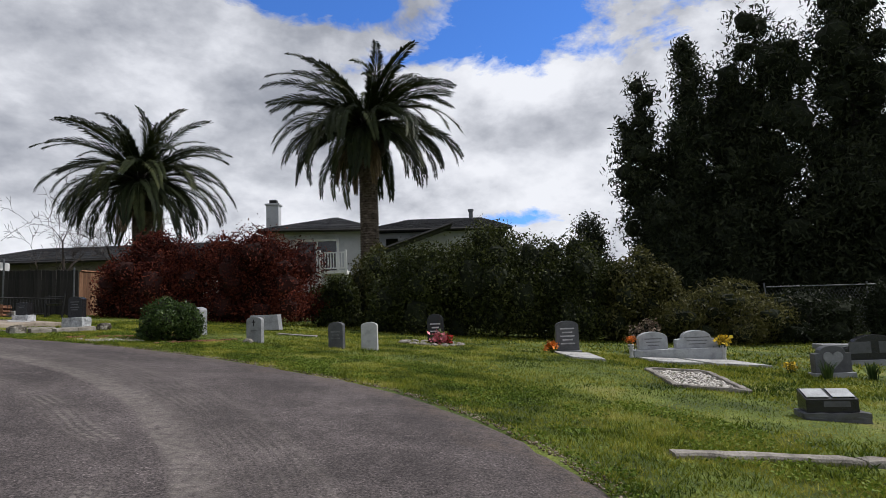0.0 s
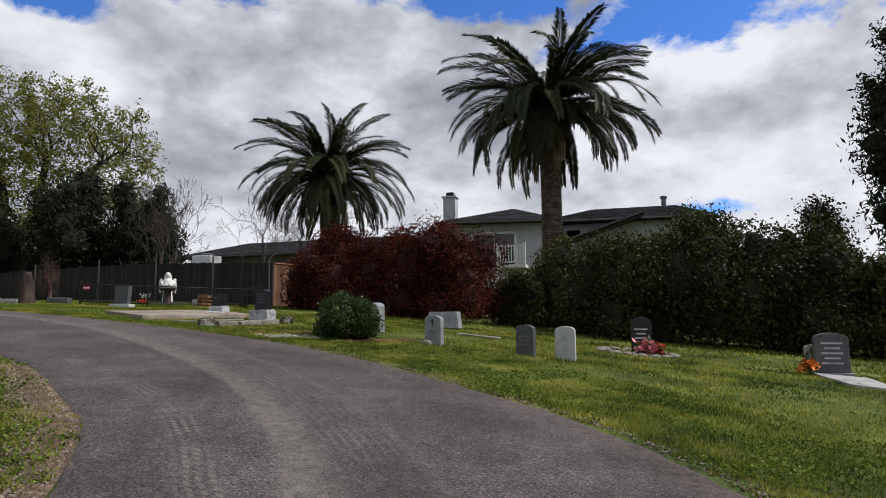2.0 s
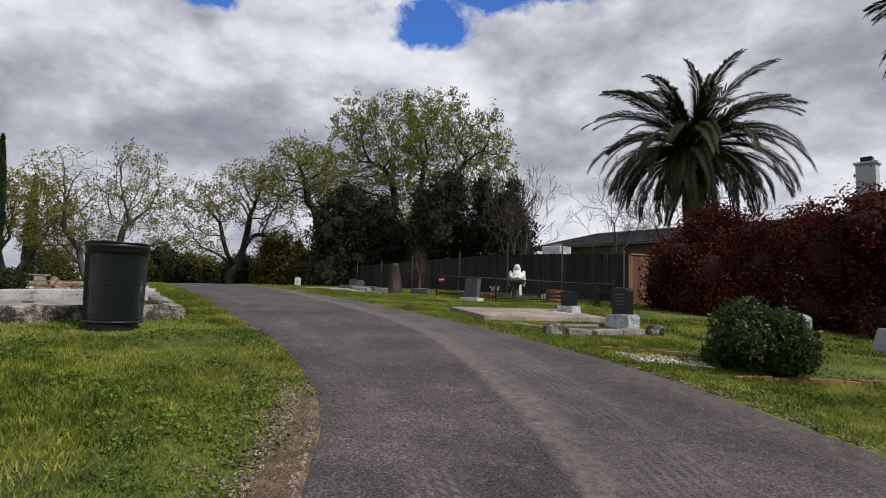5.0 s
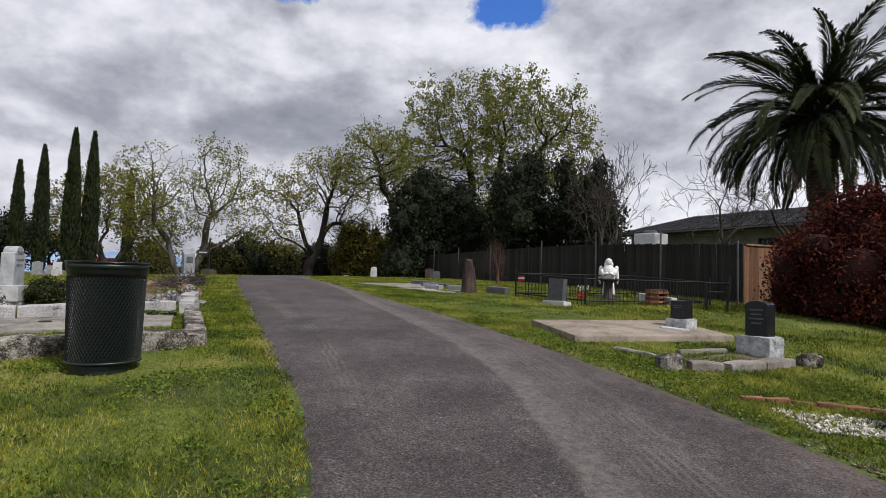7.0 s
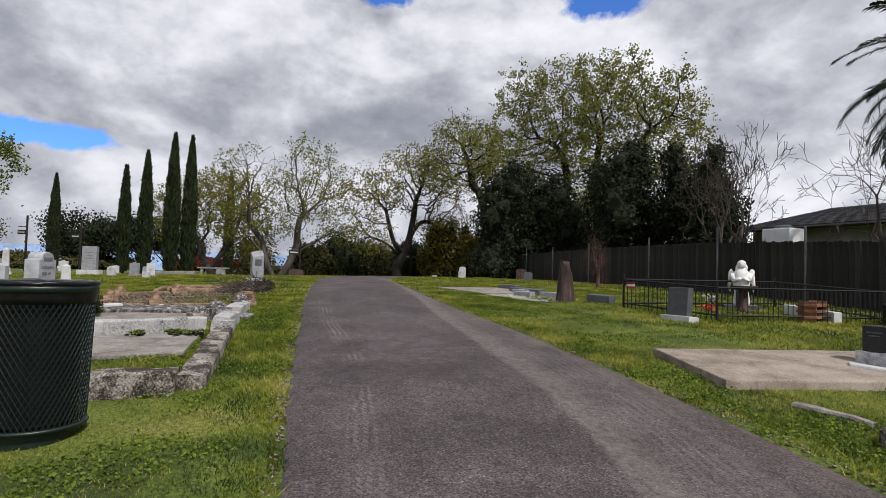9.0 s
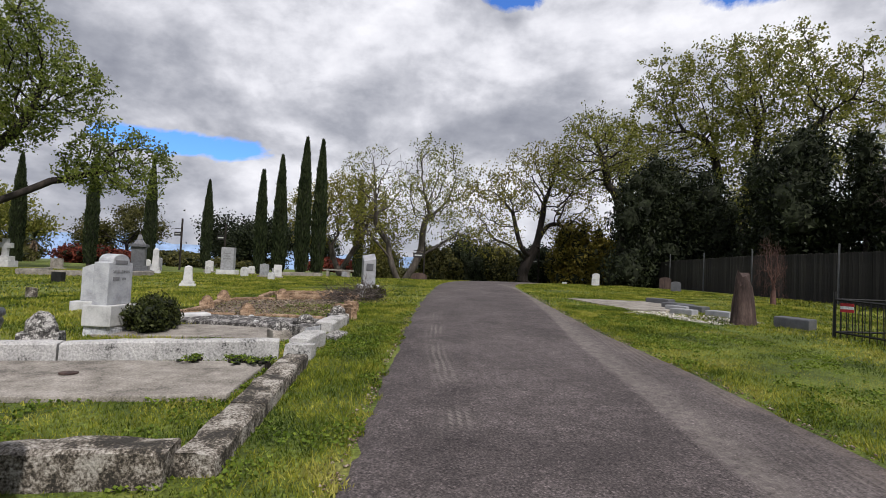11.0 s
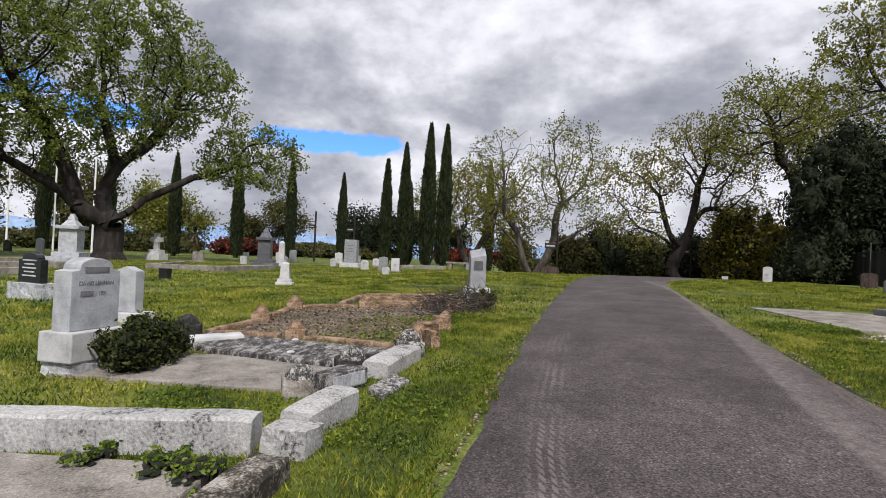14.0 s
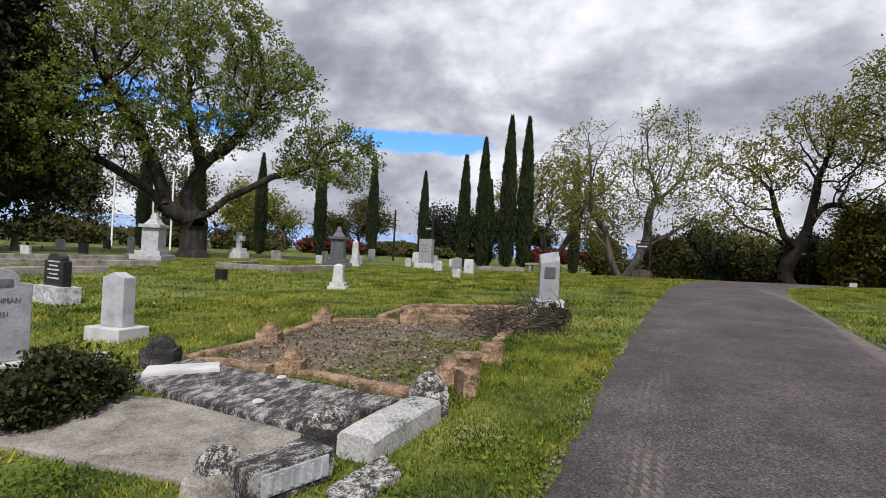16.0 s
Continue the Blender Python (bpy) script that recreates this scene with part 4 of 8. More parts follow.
def palm(label, x, y, neck, r_top, r_foot, scale, seed, base_dz=0.0):
    rng = np.random.default_rng(seed)
    ob = thing("palm_tree", label, "palm tree", x, y, 0, "pair of date palms", base_dz)
    bm = bmesh.new()
    rows = int(neck / 0.105)
    n = 13
    lathe(bm, [(r_foot * 1.15, -0.2), (r_foot * 0.97, 0.5), (r_top * 0.96, neck * 0.5), (r_top * 0.96, neck)], 18)
    for i in range(rows):
        z = 0.05 + i * 0.105
        k = z / neck
        r = r_foot + (r_top - r_foot) * smooth(k * 1.6)
        for j in range(n):
            a = (j + 0.5 * (i % 2) + 0.12 * rng.normal()) * 2 * math.pi / n
            t = Vector((-math.sin(a), math.cos(a), 0))
            o = Vector((math.cos(a), math.sin(a), 0))
            w, h, dp = r * 0.27, 0.052, 0.022 + 0.02 * rng.random()
            c = o * (r * 0.955) + Vector((0, 0, z))
            q = [bm.verts.new(c + t * w), bm.verts.new(c + Vector((0, 0, h))), bm.verts.new(c - t * w), bm.verts.new(c - Vector((0, 0, h * 0.6))), bm.verts.new(c + o * (dp + r * 0.035) + Vector((0, 0, h * 0.55)))]
            for e in range(4):
                bm.faces.new((q[e], q[(e + 1) % 4], q[4]))
    part("trunk", bm, BARK_PALM, ob)
    # swollen head of cut leaf bases
    bm = bmesh.new()
    hz = neck - 0.15
    lathe(bm, [(r_top * 1.0, hz), (r_top * 2.0, hz + 0.35 * scale), (r_top * 2.1, hz + 0.95 * scale), (r_top * 1.3, hz + 1.6 * scale), (0.1, hz + 1.9 * scale)], 16)
    for i in range(15):
        z = hz + 0.05 + i * 0.1 * scale
        k = i / 14
        r = r_top * (1.0 + 1.15 * math.sin(min(1, k * 1.35) * math.pi * 0.62))
        for j in range(15):
            a = (j + 0.5 * (i % 2)) * 2 * math.pi / 15
            o = Vector((math.cos(a), math.sin(a), 0))
            rod(bm, o * (r * 0.85) + Vector((0, 0, z)), o * (r + 0.13) + Vector((0, 0, z + 0.16)), 0.07, 0.04, 5)
    part("leaf_base_head", bm, BARK_DARK, ob, "dark swollen head of cut leaf stubs")
    top = hz + 1.65 * scale
    plan = [(0, 13, 1.15), (1, 24, 1.0), (2, 28, 0.9), (3, 34, 0.62)]
    tilt = {0: (-22, 8), 1: (-8, 14), 2: (-6, 14), 3: (-16, 12)}
    c = 0
    for kind, count, z0 in plan:
        for i in range(count):
            c += 1
            az = c * 137.5 + rng.normal() * 7
            me = FRONDS[kind]
            fr = new("frond", me)
            fr.parent = ob
            s = scale * rng.uniform(0.86, 1.1)
            rad = 0.35 * scale
            m = pose(0, 0, top - (1.15 - z0) * 0.75 * scale, 0, 0, az) @ pose(rad * 0.5, 0, 0, rng.normal() * 12, -rng.uniform(*tilt[kind]), 0)
            fr.matrix_basis = m @ Matrix.Scale(s, 4)
    for i in range(9):
        fr = new("frond", DRY_FROND)
        fr.parent = ob
        fr.matrix_basis = pose(0, 0, hz + 0.9 * scale, 0, 0, rng.uniform(0, 360)) @ pose(r_top * 1.2, 0, 0, 0, rng.uniform(-5, 15), 0) @ Matrix.Scale(scale * 0.85, 4)
    return ob


palm("tall date palm with arching feather leaves behind the hedge", -2.88, 24.6, 7.15, 0.39, 0.50, 1.06, 11)
palm("date palm with drooping feather leaves behind a board fence", -13.25, 26.2, 4.75, 0.37, 0.46, 1.0, 12)


# ---------------------------------------------------------------- shrubs
def shrub(name, label, x, y, rx, ry, h, leaf, count, size, seed, lumps=9, dz=0.0, group="", core=CORE, category="bush", aspect=0.5):
    """A dense bush: several overlapping lobes of leaves round a dark inside, on thin stems."""
    rng = np.random.default_rng(seed)
    ob = thing(name, label, category, x, y, 0, group, dz)
    lobes = []
    for i in range(lumps * 3):
        a, d = rng.uniform(0, 2 * math.pi), math.sqrt(rng.uniform(0, 0.8))
        k = rng.uniform(0.22, 0.42)
        top = h * (1 - 0.42 * d ** 2.2) * rng.uniform(0.82, 1.06)
        hz = top - h * k * rng.uniform(0.5, 0.9) if i % 3 else h * rng.uniform(0.15, 0.5)
        lobes.append((rx * d * math.cos(a), ry * d * math.sin(a), hz, rx * k, ry * k, h * k * rng.uniform(0.55, 0.8)))
    lobes.append((0, 0, h * 0.42, rx * 0.82, ry * 0.82, h * 0.42))
    for i in range(lumps):
        a, k = rng.uniform(0, 2 * math.pi), rng.uniform(0.22, 0.34)
        lobes.append((rx * 0.62 * math.cos(a), ry * 0.62 * math.sin(a), h * rng.uniform(0.10, 0.22), rx * k, ry * k, h * rng.uniform(0.14, 0.22)))
    pts = []
    vol = np.array([max(0.05, l[3] * l[4] + l[5] * l[3]) for l in lobes])
    for l, c in zip(lobes, (count * vol / vol.sum()).astype(int)):
        d = rng.normal(size=(c, 3))
        d /= np.linalg.norm(d, axis=1)[:, None]
        r = 1.02 - np.abs(rng.normal(size=(c, 1))) * 0.22 + (rng.random((c, 1)) < 0.16) * rng.uniform(0, 0.35, (c, 1))
        pts.append(np.array(l[:3]) + d * r * np.array(l[3:]))
    p = np.concatenate(pts)
    p = p[p[:, 2] > 0.03]
    leaf_cloud("foliage", p, size, leaf, ob, rng, aspect)
    # dark lumps take the place of the shade among the inner leaves
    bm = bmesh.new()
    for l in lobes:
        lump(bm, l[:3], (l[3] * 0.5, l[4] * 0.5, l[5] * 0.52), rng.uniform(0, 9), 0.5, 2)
    part("inner_shade", bm, core, ob, "dark lumps standing for the shade inside")
    bm = bmesh.new()
    for i in range(7):
        a = rng.uniform(0, 6.28)
        rod(bm, (rx * 0.25 * math.cos(a), ry * 0.25 * math.sin(a), -0.08), (rx * 0.5 * math.cos(a), ry * 0.5 * math.sin(a), h * 0.5), 0.03, 0.015, 5)
    part("stem_cluster", bm, BARK_DARK, ob, kind="stuff")
    return ob


RB = "row of red-leaved shrubs"
shrub("red_shrub", "tall dark red-leaved shrub with ragged top", -9.75, 20.3, 2.0, 1.5, 2.95, LEAF_RED, 42000, 0.092, 21, 12, group=RB, core=CORE_RED)
shrub("red_shrub", "tall dark red-leaved shrub with ragged top", -6.25, 20.2, 2.3, 1.5, 3.45, LEAF_RED, 44000, 0.092, 22, 12, group=RB, core=CORE_RED)
GH = "overgrown green hedge"
shrub("hedge_shrub", "overgrown dark green hedge shrub", -0.9, 19.6, 1.8, 1.5, 3.35, LEAF_GREEN, 34000, 0.105, 23, 12, group=GH)
shrub("hedge_shrub", "overgrown dark green hedge shrub", 1.6, 19.8, 2.2, 1.6, 3.9, LEAF_GREEN, 38000, 0.105, 24, 12, group=GH)
shrub("hedge_shrub", "overgrown dark green hedge shrub", 4.4, 19.7, 2.0, 1.5, 3.55, LEAF_GREEN, 34000, 0.105, 25, 12, group=GH)
shrub("hedge_shrub", "loose green shrub with pale flower tips", 6.6, 19.4, 1.5, 1.3, 3.0, LEAF_OLIVE, 18000, 0.13, 26, 10, group=GH)
shrub("juniper_shrub", "low spreading dark juniper with layered branches", 8.6, 18.6, 2.2, 1.5, 2.1, LEAF_OLIVE, 18000, 0.15, 27, 9, aspect=0.25)
shrub("juniper_shrub", "low spreading dark juniper with layered branches", 11.4, 19.2, 1.9, 1.4, 2.0, LEAF_DARK, 16000, 0.15, 28, 9, aspect=0.25)
shrub("climber_shrub", "yellow-green shrub growing round the palm's foot", -2.5, 22.2, 0.95, 0.9, 3.3, LEAF_OLIVE, 12000, 0.12, 29, 8)
shrub("hedge_shrub", "low dark green shrub at the palm's foot", -3.7, 20.8, 1.0, 0.9, 1.9, LEAF_GREEN, 12000, 0.12, 35, 8, group=GH)
shrub("clipped_bush", "rounded dark green clipped bush on the grass", -5.55, 11.95, 0.62, 0.58, 0.86, LEAF_BUSH, 15000, 0.055, 30, 7)
shrub("grave_bush", "small glossy dark green bush beside a headstone", -16.2, 5.5, 0.50, 0.38, 0.50, LEAF_GREEN, 6000, 0.045, 31, 9)

def mass_tree(name, label, x, y, h, w, leaf, count, size, seed, group="", bare=0.10, columns=3, trunk=0.3, core=CORE, aspect=0.42, loose=0.30):
    """A tall dense evergreen: leafy lobes stacked in uneven columns round a trunk, with stray sprays and gaps."""
    rng = np.random.default_rng(seed)
    ob = thing(name, label, "tree", x, y, 0, group)
    lobes = []
    for c in range(columns):
        a = rng.uniform(0, 6.28)
        d = 0.0 if c == 0 else w * rng.uniform(0.12, 0.30)
        top = h * (1.0 if c == 0 else rng.uniform(0.62, 0.95))
        cx, cy = d * math.cos(a), d * math.sin(a)
        z = h * bare
        while z < top:
            k = z / top
            r = w * rng.uniform(0.15, 0.27) * (1.05 - 0.42 * k ** 3)
            aa, dd = rng.uniform(0, 6.28), rng.uniform(0, 0.30) * w * (1.08 - 0.7 * k)
            lobes.append((cx + dd * math.cos(aa), cy + dd * math.sin(aa), min(z, top - r * 0.6), r, r, r * rng.uniform(0.7, 1.25)))
            z += r * rng.uniform(0.42, 0.78)
    area = np.array([l[3] * l[5] for l in lobes])
    pts = []
    for l, c in zip(lobes, (count * area / area.sum()).astype(int)):
        d = rng.normal(size=(c, 3))
        d /= np.linalg.norm(d, axis=1)[:, None]
        r = 1.0 - np.abs(rng.normal(size=(c, 1))) * 0.25 + (rng.random((c, 1)) < loose) * rng.uniform(0, 0.5, (c, 1))
        pts.append(np.array(l[:3]) + d * r * np.array(l[3:]))
    p = np.concatenate(pts)
    leaf_cloud("crown", p[p[:, 2] > 0.1], size, leaf, ob, rng, aspect, droop=0.6)
    # shade within the crown, put in as dark lumps
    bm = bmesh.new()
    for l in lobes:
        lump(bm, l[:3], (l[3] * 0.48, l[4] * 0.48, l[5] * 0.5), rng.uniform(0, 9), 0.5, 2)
    part("inner_shade", bm, core, ob, "dark lumps standing for the shade inside")
    v, f = tubes([(np.array([0, 0, -0.1]), np.array([0.1, 0, h * 0.45]), trunk, trunk * 0.7), (np.array([0.1, 0, h * 0.45]), np.array([0, 0.1, h * 0.95]), trunk * 0.7, 0.05)], 9)
    mesh_np("trunk", v, f, BARK_DARK, ob, soft=True)
    return ob


# ---------------------------------------------------------------- trees
crown_tree("sycamore_tree", "large sycamore with thin yellow-green spring leaves", -45.7, 37.0, 53,
           [(1.5, 0, 15.6, 7.2, 6.0, 3.9), (-6.2, 0, 11.4, 4.6, 4.2, 3.8), (-5.4, 0.5, 16.6, 2.6, 2.6, 2.6), (7.4, 0, 13.6, 2.7, 3.2, 3.8), (6.0, -1.0, 9.8, 3.6, 3.2, 2.8), (0, 0, 11.2, 5.2, 5.0, 3.8), (-1.5, -1.5, 6.8, 4.5, 3.0, 2.0)],
           [[(0, 0, 0), (0.1, 0, 4.5)], [(0.1, 0, 4.5), (-1.3, 0.4, 8.5), (-2.6, 0, 12.0)], [(0.1, 0, 4.5), (0.9, 0, 9.0), (1.6, 0.4, 13.5)], [(0.5, 0, 7.0), (3.6, -0.4, 10.5), (5.6, 0, 13.0)]],
           41, LEAF_SPRING, BARK_DARK, 1700, 0.5, 0.62, 0.020, 15, 0.21, 0.32)
SYC = "sycamores by the lane"
crown_tree("sycamore_tree", "spreading sycamore with a forked trunk and sparse new leaves", -54.3, 13.5, 90,
           [(1.7, 0, 8.2, 4.3, 4.0, 4.2), (-3.4, 0, 9.5, 2.2, 2.4, 2.4), (-3.0, 0, 5.6, 2.7, 2.6, 2.2), (4.6, 0, 5.0, 2.2, 2.2, 1.6)],
           [[(0, 0, 0), (-1.4, 0.2, 3.8), (-2.5, 0, 6.2)], [(0.1, 0, 0.6), (1.3, 0, 3.6), (2.2, 0, 6.4)], [(-0.9, 0.1, 2.6), (-3.0, 0, 4.4)], [(1.0, 0, 2.8), (3.4, 0, 4.3)]],
           42, LEAF_SPRING, BARK, 950, 0.42, 0.40, 0.016, 9, 0.16, 0.28, SYC, bare=0.30)
crown_tree("sycamore_tree", "sycamore with drooping limbs and sparse new leaves", -61.0, 8.8, 90,
           [(0.5, 0, 6.6, 4.3, 3.6, 3.2), (-3.2, 0, 5.6, 2.4, 2.4, 3.2), (3.2, 0, 4.2, 2.6, 2.2, 2.8)],
           [[(0, 0, 0), (-0.6, 0, 4.0)], [(-0.1, 0, 1.0), (1.6, 0, 4.2)], [(-0.4, 0, 2.6), (-2.8, 0, 4.4)]],
           43, LEAF_YELLOWISH, BARK, 900, 0.42, 0.36, 0.016, 13, 0.19, 0.30, SYC)
crown_tree("sycamore_tree", "spreading sycamore at the bend of the lane", -50.0, 22.8, 100,
           [(0.3, 0, 8.6, 3.8, 4.0, 2.8), (-3.6, 0, 6.8, 2.8, 3.0, 2.4), (3.2, 0, 7.6, 3.0, 3.0, 2.6), (-3.4, 0, 4.0, 2.6, 2.4, 1.6), (3.6, -0.6, 4.8, 2.4, 2.4, 1.9)],
           [[(0, 0, 0), (0.2, 0, 3.4)], [(0.2, 0, 3.4), (0.9, 0.2, 6.8)], [(0.1, 0, 2.6), (-1.8, 0, 5.6)], [(0.1, 0, 2.2), (-2.6, 0, 3.6)], [(0.2, 0, 3.2), (2.6, 0, 5.2)]],
           44, LEAF_YELLOWISH, BARK_DARK, 1100, 0.42, 0.42, 0.016, 9, 0.17, 0.28, SYC, bare=0.2)
crown_tree("sycamore_tree", "tall leaning sycamore with sparse new leaves", -46.5, 28.3, 105,
           [(-2.6, 0, 10.8, 3.4, 3.2, 2.4), (0.6, 0, 8.6, 3.2, 3.2, 2.8), (-4.6, 0, 8.6, 2.4, 2.4, 1.8), (2.6, 0, 6.2, 2.4, 2.4, 2.0)],
           [[(0, 0, 0), (0, 0, 4.0)], [(0, 0, 4.0), (-1.6, 0, 7.6), (-2.4, 0, 10.0)], [(0, 0, 4.0), (1.4, 0, 6.6)]],
           45, LEAF_SPRING, BARK_DARK, 950, 0.42, 0.38, 0.016, 9, 0.17, 0.28, SYC, bare=0.2)
crown_tree("oak_tree", "broad old oak with fresh green leaves and dark limbs", -45.2, -13.5, 124,
           [(-0.6, 0, 13.4, 6.4, 5.5, 3.4), (4.2, 0, 11.2, 3.4, 4.2, 3.3), (8.2, 0, 7.3, 3.9, 3.6, 2.7), (-6.8, 0, 7.9, 5.2, 5.0, 3.3), (-9.6, 0, 5.0, 3.8, 3.6, 1.7), (-0.6, 0, 8.6, 4.6, 4.6, 2.6), (-5.8, 0, 12.6, 3.8, 4.0, 2.8), (2.2, 0, 16.0, 2.0, 2.0, 1.0)],
           [[(0, 0, 0), (0, 0, 2.4)], [(0, 0, 2.3), (-2.4, 0, 3.9), (-5.2, 0, 5.6)], [(0, 0, 2.4), (1.8, 0.3, 3.9), (4.6, 0, 5.6), (7.2, 0, 6.6)], [(0, 0, 2.4), (0.2, 0, 5.5), (-0.8, 0.4, 9.5)], [(0.1, 0, 4.0), (1.6, 0, 7.0), (3.4, 0, 10.0)], [(-1.6, 0, 3.4), (-3.4, 0.6, 7.6), (-5.2, 0, 10.5)]],
           46, LEAF_OAK, BARK_DARK, 2200, 0.44, 0.80, 0.018, 16, 0.19, 0.27)
mass_tree("evergreen_tree", "tall dark evergreen with hanging boughs", -37.0, -22.5, 21.0, 12.0, LEAF_DARK, 32000, 0.40, 47, bare=0.2, columns=4)
DK = "dark trees along the fence"
for i, (x, y, h, w, n_) in enumerate(((-44.0, 30.2, 8.4, 6.5, 4), (-40.8, 30.4, 7.6, 6.0, 4), (-33.2, 31.0, 8.8, 7.0, 4), (-29.6, 31.0, 7.6, 5.0, 3), (-26.8, 30.5, 7.0, 4.2, 3), (-48.5, 31.6, 7.0, 6.5, 3), (-42.2, 27.8, 8.6, 6.2, 4), (-36.6, 31.5, 7.6, 5.0, 3))):
    mass_tree("evergreen_tree", "dense dark evergreen leaning over the board fence", x, y, h, w, LEAF_DARK, 15000, 0.24, 150 + i, DK, 0.06, n_, 0.2)
BIG = "stand of tall dark eucalyptus"
for i, (x, y, h, w, n_, c_) in enumerate(((11.0, 29.6, 13.2, 4.2, 3, 13000), (13.6, 29.4, 15.2, 4.4, 3, 22000), (17.0, 28.6, 16.4, 7.4, 5, 40000), (20.6, 27.2, 18.0, 6.4, 4, 26000), (24.5, 25.0, 19.0, 7.5, 4, 24000), (14.8, 28.2, 8.5, 6.0, 4, 20000), (19.0, 26.6, 9.0, 7.0, 4, 22000), (24.0, 22.0, 9.0, 7.0, 4, 16000), (11.2, 28.0, 6.5, 4.0, 3, 10000))):
    mass_tree("eucalyptus_tree", "tall dark eucalyptus with hanging dense foliage", x, y, h, w, LEAF_EUC, c_, 0.30, 60 + i, BIG, 0.08, n_, 0.35, aspect=0.28, loose=0.55)
tree("conifer_tree", "thin ragged young conifer behind the hedge", 8.6, 33.0, 6.6, 2.8, 69, LEAF_DARK, BARK_DARK, 4, 26, 0.16, 0.3, 0.1, 40, 0.74, 0.04, 0.1, 2, low=0.05)
tree("bare_tree", "thin airy tree top behind the roof", -1.7, 44.0, 7.6, 2.6, 68, LEAF_DARK, BARK_DARK, 4, 5, 0.14, 0.2, 0.08, 40, 0.74, 0.06, 0.1, 2, low=0.05)
BARE = "bare winter trees by the house"
for i, (x, y, h, w) in enumerate(((-20.1, 24.5, 6.2, 4.2), (-17.5, 27.5, 7.2, 7.5), (-23.0, 27.0, 7.0, 5.0), (-15.2, 29.0, 7.0, 8.0))):
    tree("bare_tree", "leafless young tree with fine grey twigs", x, y, h, w, 70 + i, TWIG, TWIG, 6, 0, 0.1, 0.2, 0.15, 32, 0.78, 0.04, 0.2, 2, group=BARE, low=0.1, twig=0.009)
tree("bare_tree", "small reddish leafless shrub-tree behind a stump", -22.1, 19.9, 2.3, 1.5, 76, TWIG_RED, TWIG_RED, 5, 0, 0.06, 0.3, 0.06, 40, 0.78, 0.0, 0.25, 3, low=0.1)
YL = "yellowing shrubs at the end of the lane"
for i, (x, y, rx, h, lf) in enumerate(((-51, 27.0, 2.7, 6.6, LEAF_YELLOW), (-48.4, 28.2, 2.0, 4.6, LEAF_YELLOW), (-59.5, 17.2, 2.4, 4.6, LEAF_OLIVE), (-60.5, 20.2, 2.8, 6.0, LEAF_DARK), (-61, 23.5, 2.8, 5.4, LEAF_OLIVE), (-58, 26.4, 2.4, 5.2, LEAF_DARK), (-68, 29.0, 5.0, 5.4, LEAF_OLIVE))):
    shrub("thicket_shrub", "tall loose thicket shrub at the lane's end", x, y, rx, rx * 0.9, h, lf, 10000, 0.26, 80 + i, 10, group=YL)


def cypress_mesh(seed, h, r):
    rng = np.random.default_rng(seed)
    k = 4000
    t = rng.random(k) ** 0.85
    r = r * 0.60
    prof = r * (0.78 + 0.26 * np.sin(np.pi * t ** 0.8)) * (1 - t ** 3.4) ** 0.85 + 0.03
    a = rng.uniform(0, 2 * math.pi, k)
    rag = 1 + 0.16 * np.sin(a * 3 + t * 40) * rng.random(k) + rng.normal(size=k) * 0.06
    c = np.stack([np.cos(a) * prof * rag, np.sin(a) * prof * rag, 0.25 + t * (h - 0.25)], 1)
    d = np.stack([np.cos(a) * 0.35, np.sin(a) * 0.35, np.ones(k)], 1) + rng.normal(size=(k, 3)) * 0.18
    d /= np.linalg.norm(d, axis=1)[:, None]
    b = np.cross(d, rng.normal(size=(k, 3)))
    b /= np.linalg.norm(b, axis=1)[:, None]
    l = rng.uniform(0.22, 0.5, (k, 1))
    v = np.stack([c - d * l / 2, c + b * 0.045, c + d * l / 2, c - b * 0.045], 1).reshape(-1, 3)
    return v, np.arange(4 * k).reshape(k, 4)


def cypress(x, y, h, r, seed):
    ob = thing("cypress_tree", "slender dark green column of an Italian cypress", "cypress tree", x, y, 0, "row of Italian cypresses")
    v, f = cypress_mesh(seed, h, r)
    mesh_np("foliage", v, f, LEAF_CYPRESS, ob)
    # dark spindle added as the shade behind the sprays
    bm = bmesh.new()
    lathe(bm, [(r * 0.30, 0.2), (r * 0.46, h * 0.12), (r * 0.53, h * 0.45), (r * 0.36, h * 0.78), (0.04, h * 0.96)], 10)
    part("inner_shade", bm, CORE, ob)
    bm = bmesh.new()
    rod(bm, (0, 0, -0.1), (0, 0, 0.6), r * 0.3, r * 0.25, 7)
    part("trunk", bm, BARK_DARK, ob)


for i, (x, y, top, r) in enumerate(((-49.97, 5.58, 10.28, 0.72), (-50.25, 6.68, 10.23, 0.70), (-50.6, 3.9, 8.95, 0.62), (-50.98, 2.59, 7.86, 0.55), (-57, 3.6, 7.0, 0.5), (-80.7, -7.1, 10.9, 0.9),
                                    (-77.5, -12.5, 12.2, 1.0), (-67.0, -14.5, 10.3, 0.85), (-62.5, -18.5, 9.6, 0.8), (-57.5, -21.5, 9.2, 0.75), (-72.5, 10.5, 11.5, 0.8), (-60.0, -29.0, 10.0, 0.8))):
    cypress(x, y, top - ground(x, y), r, 90 + i)

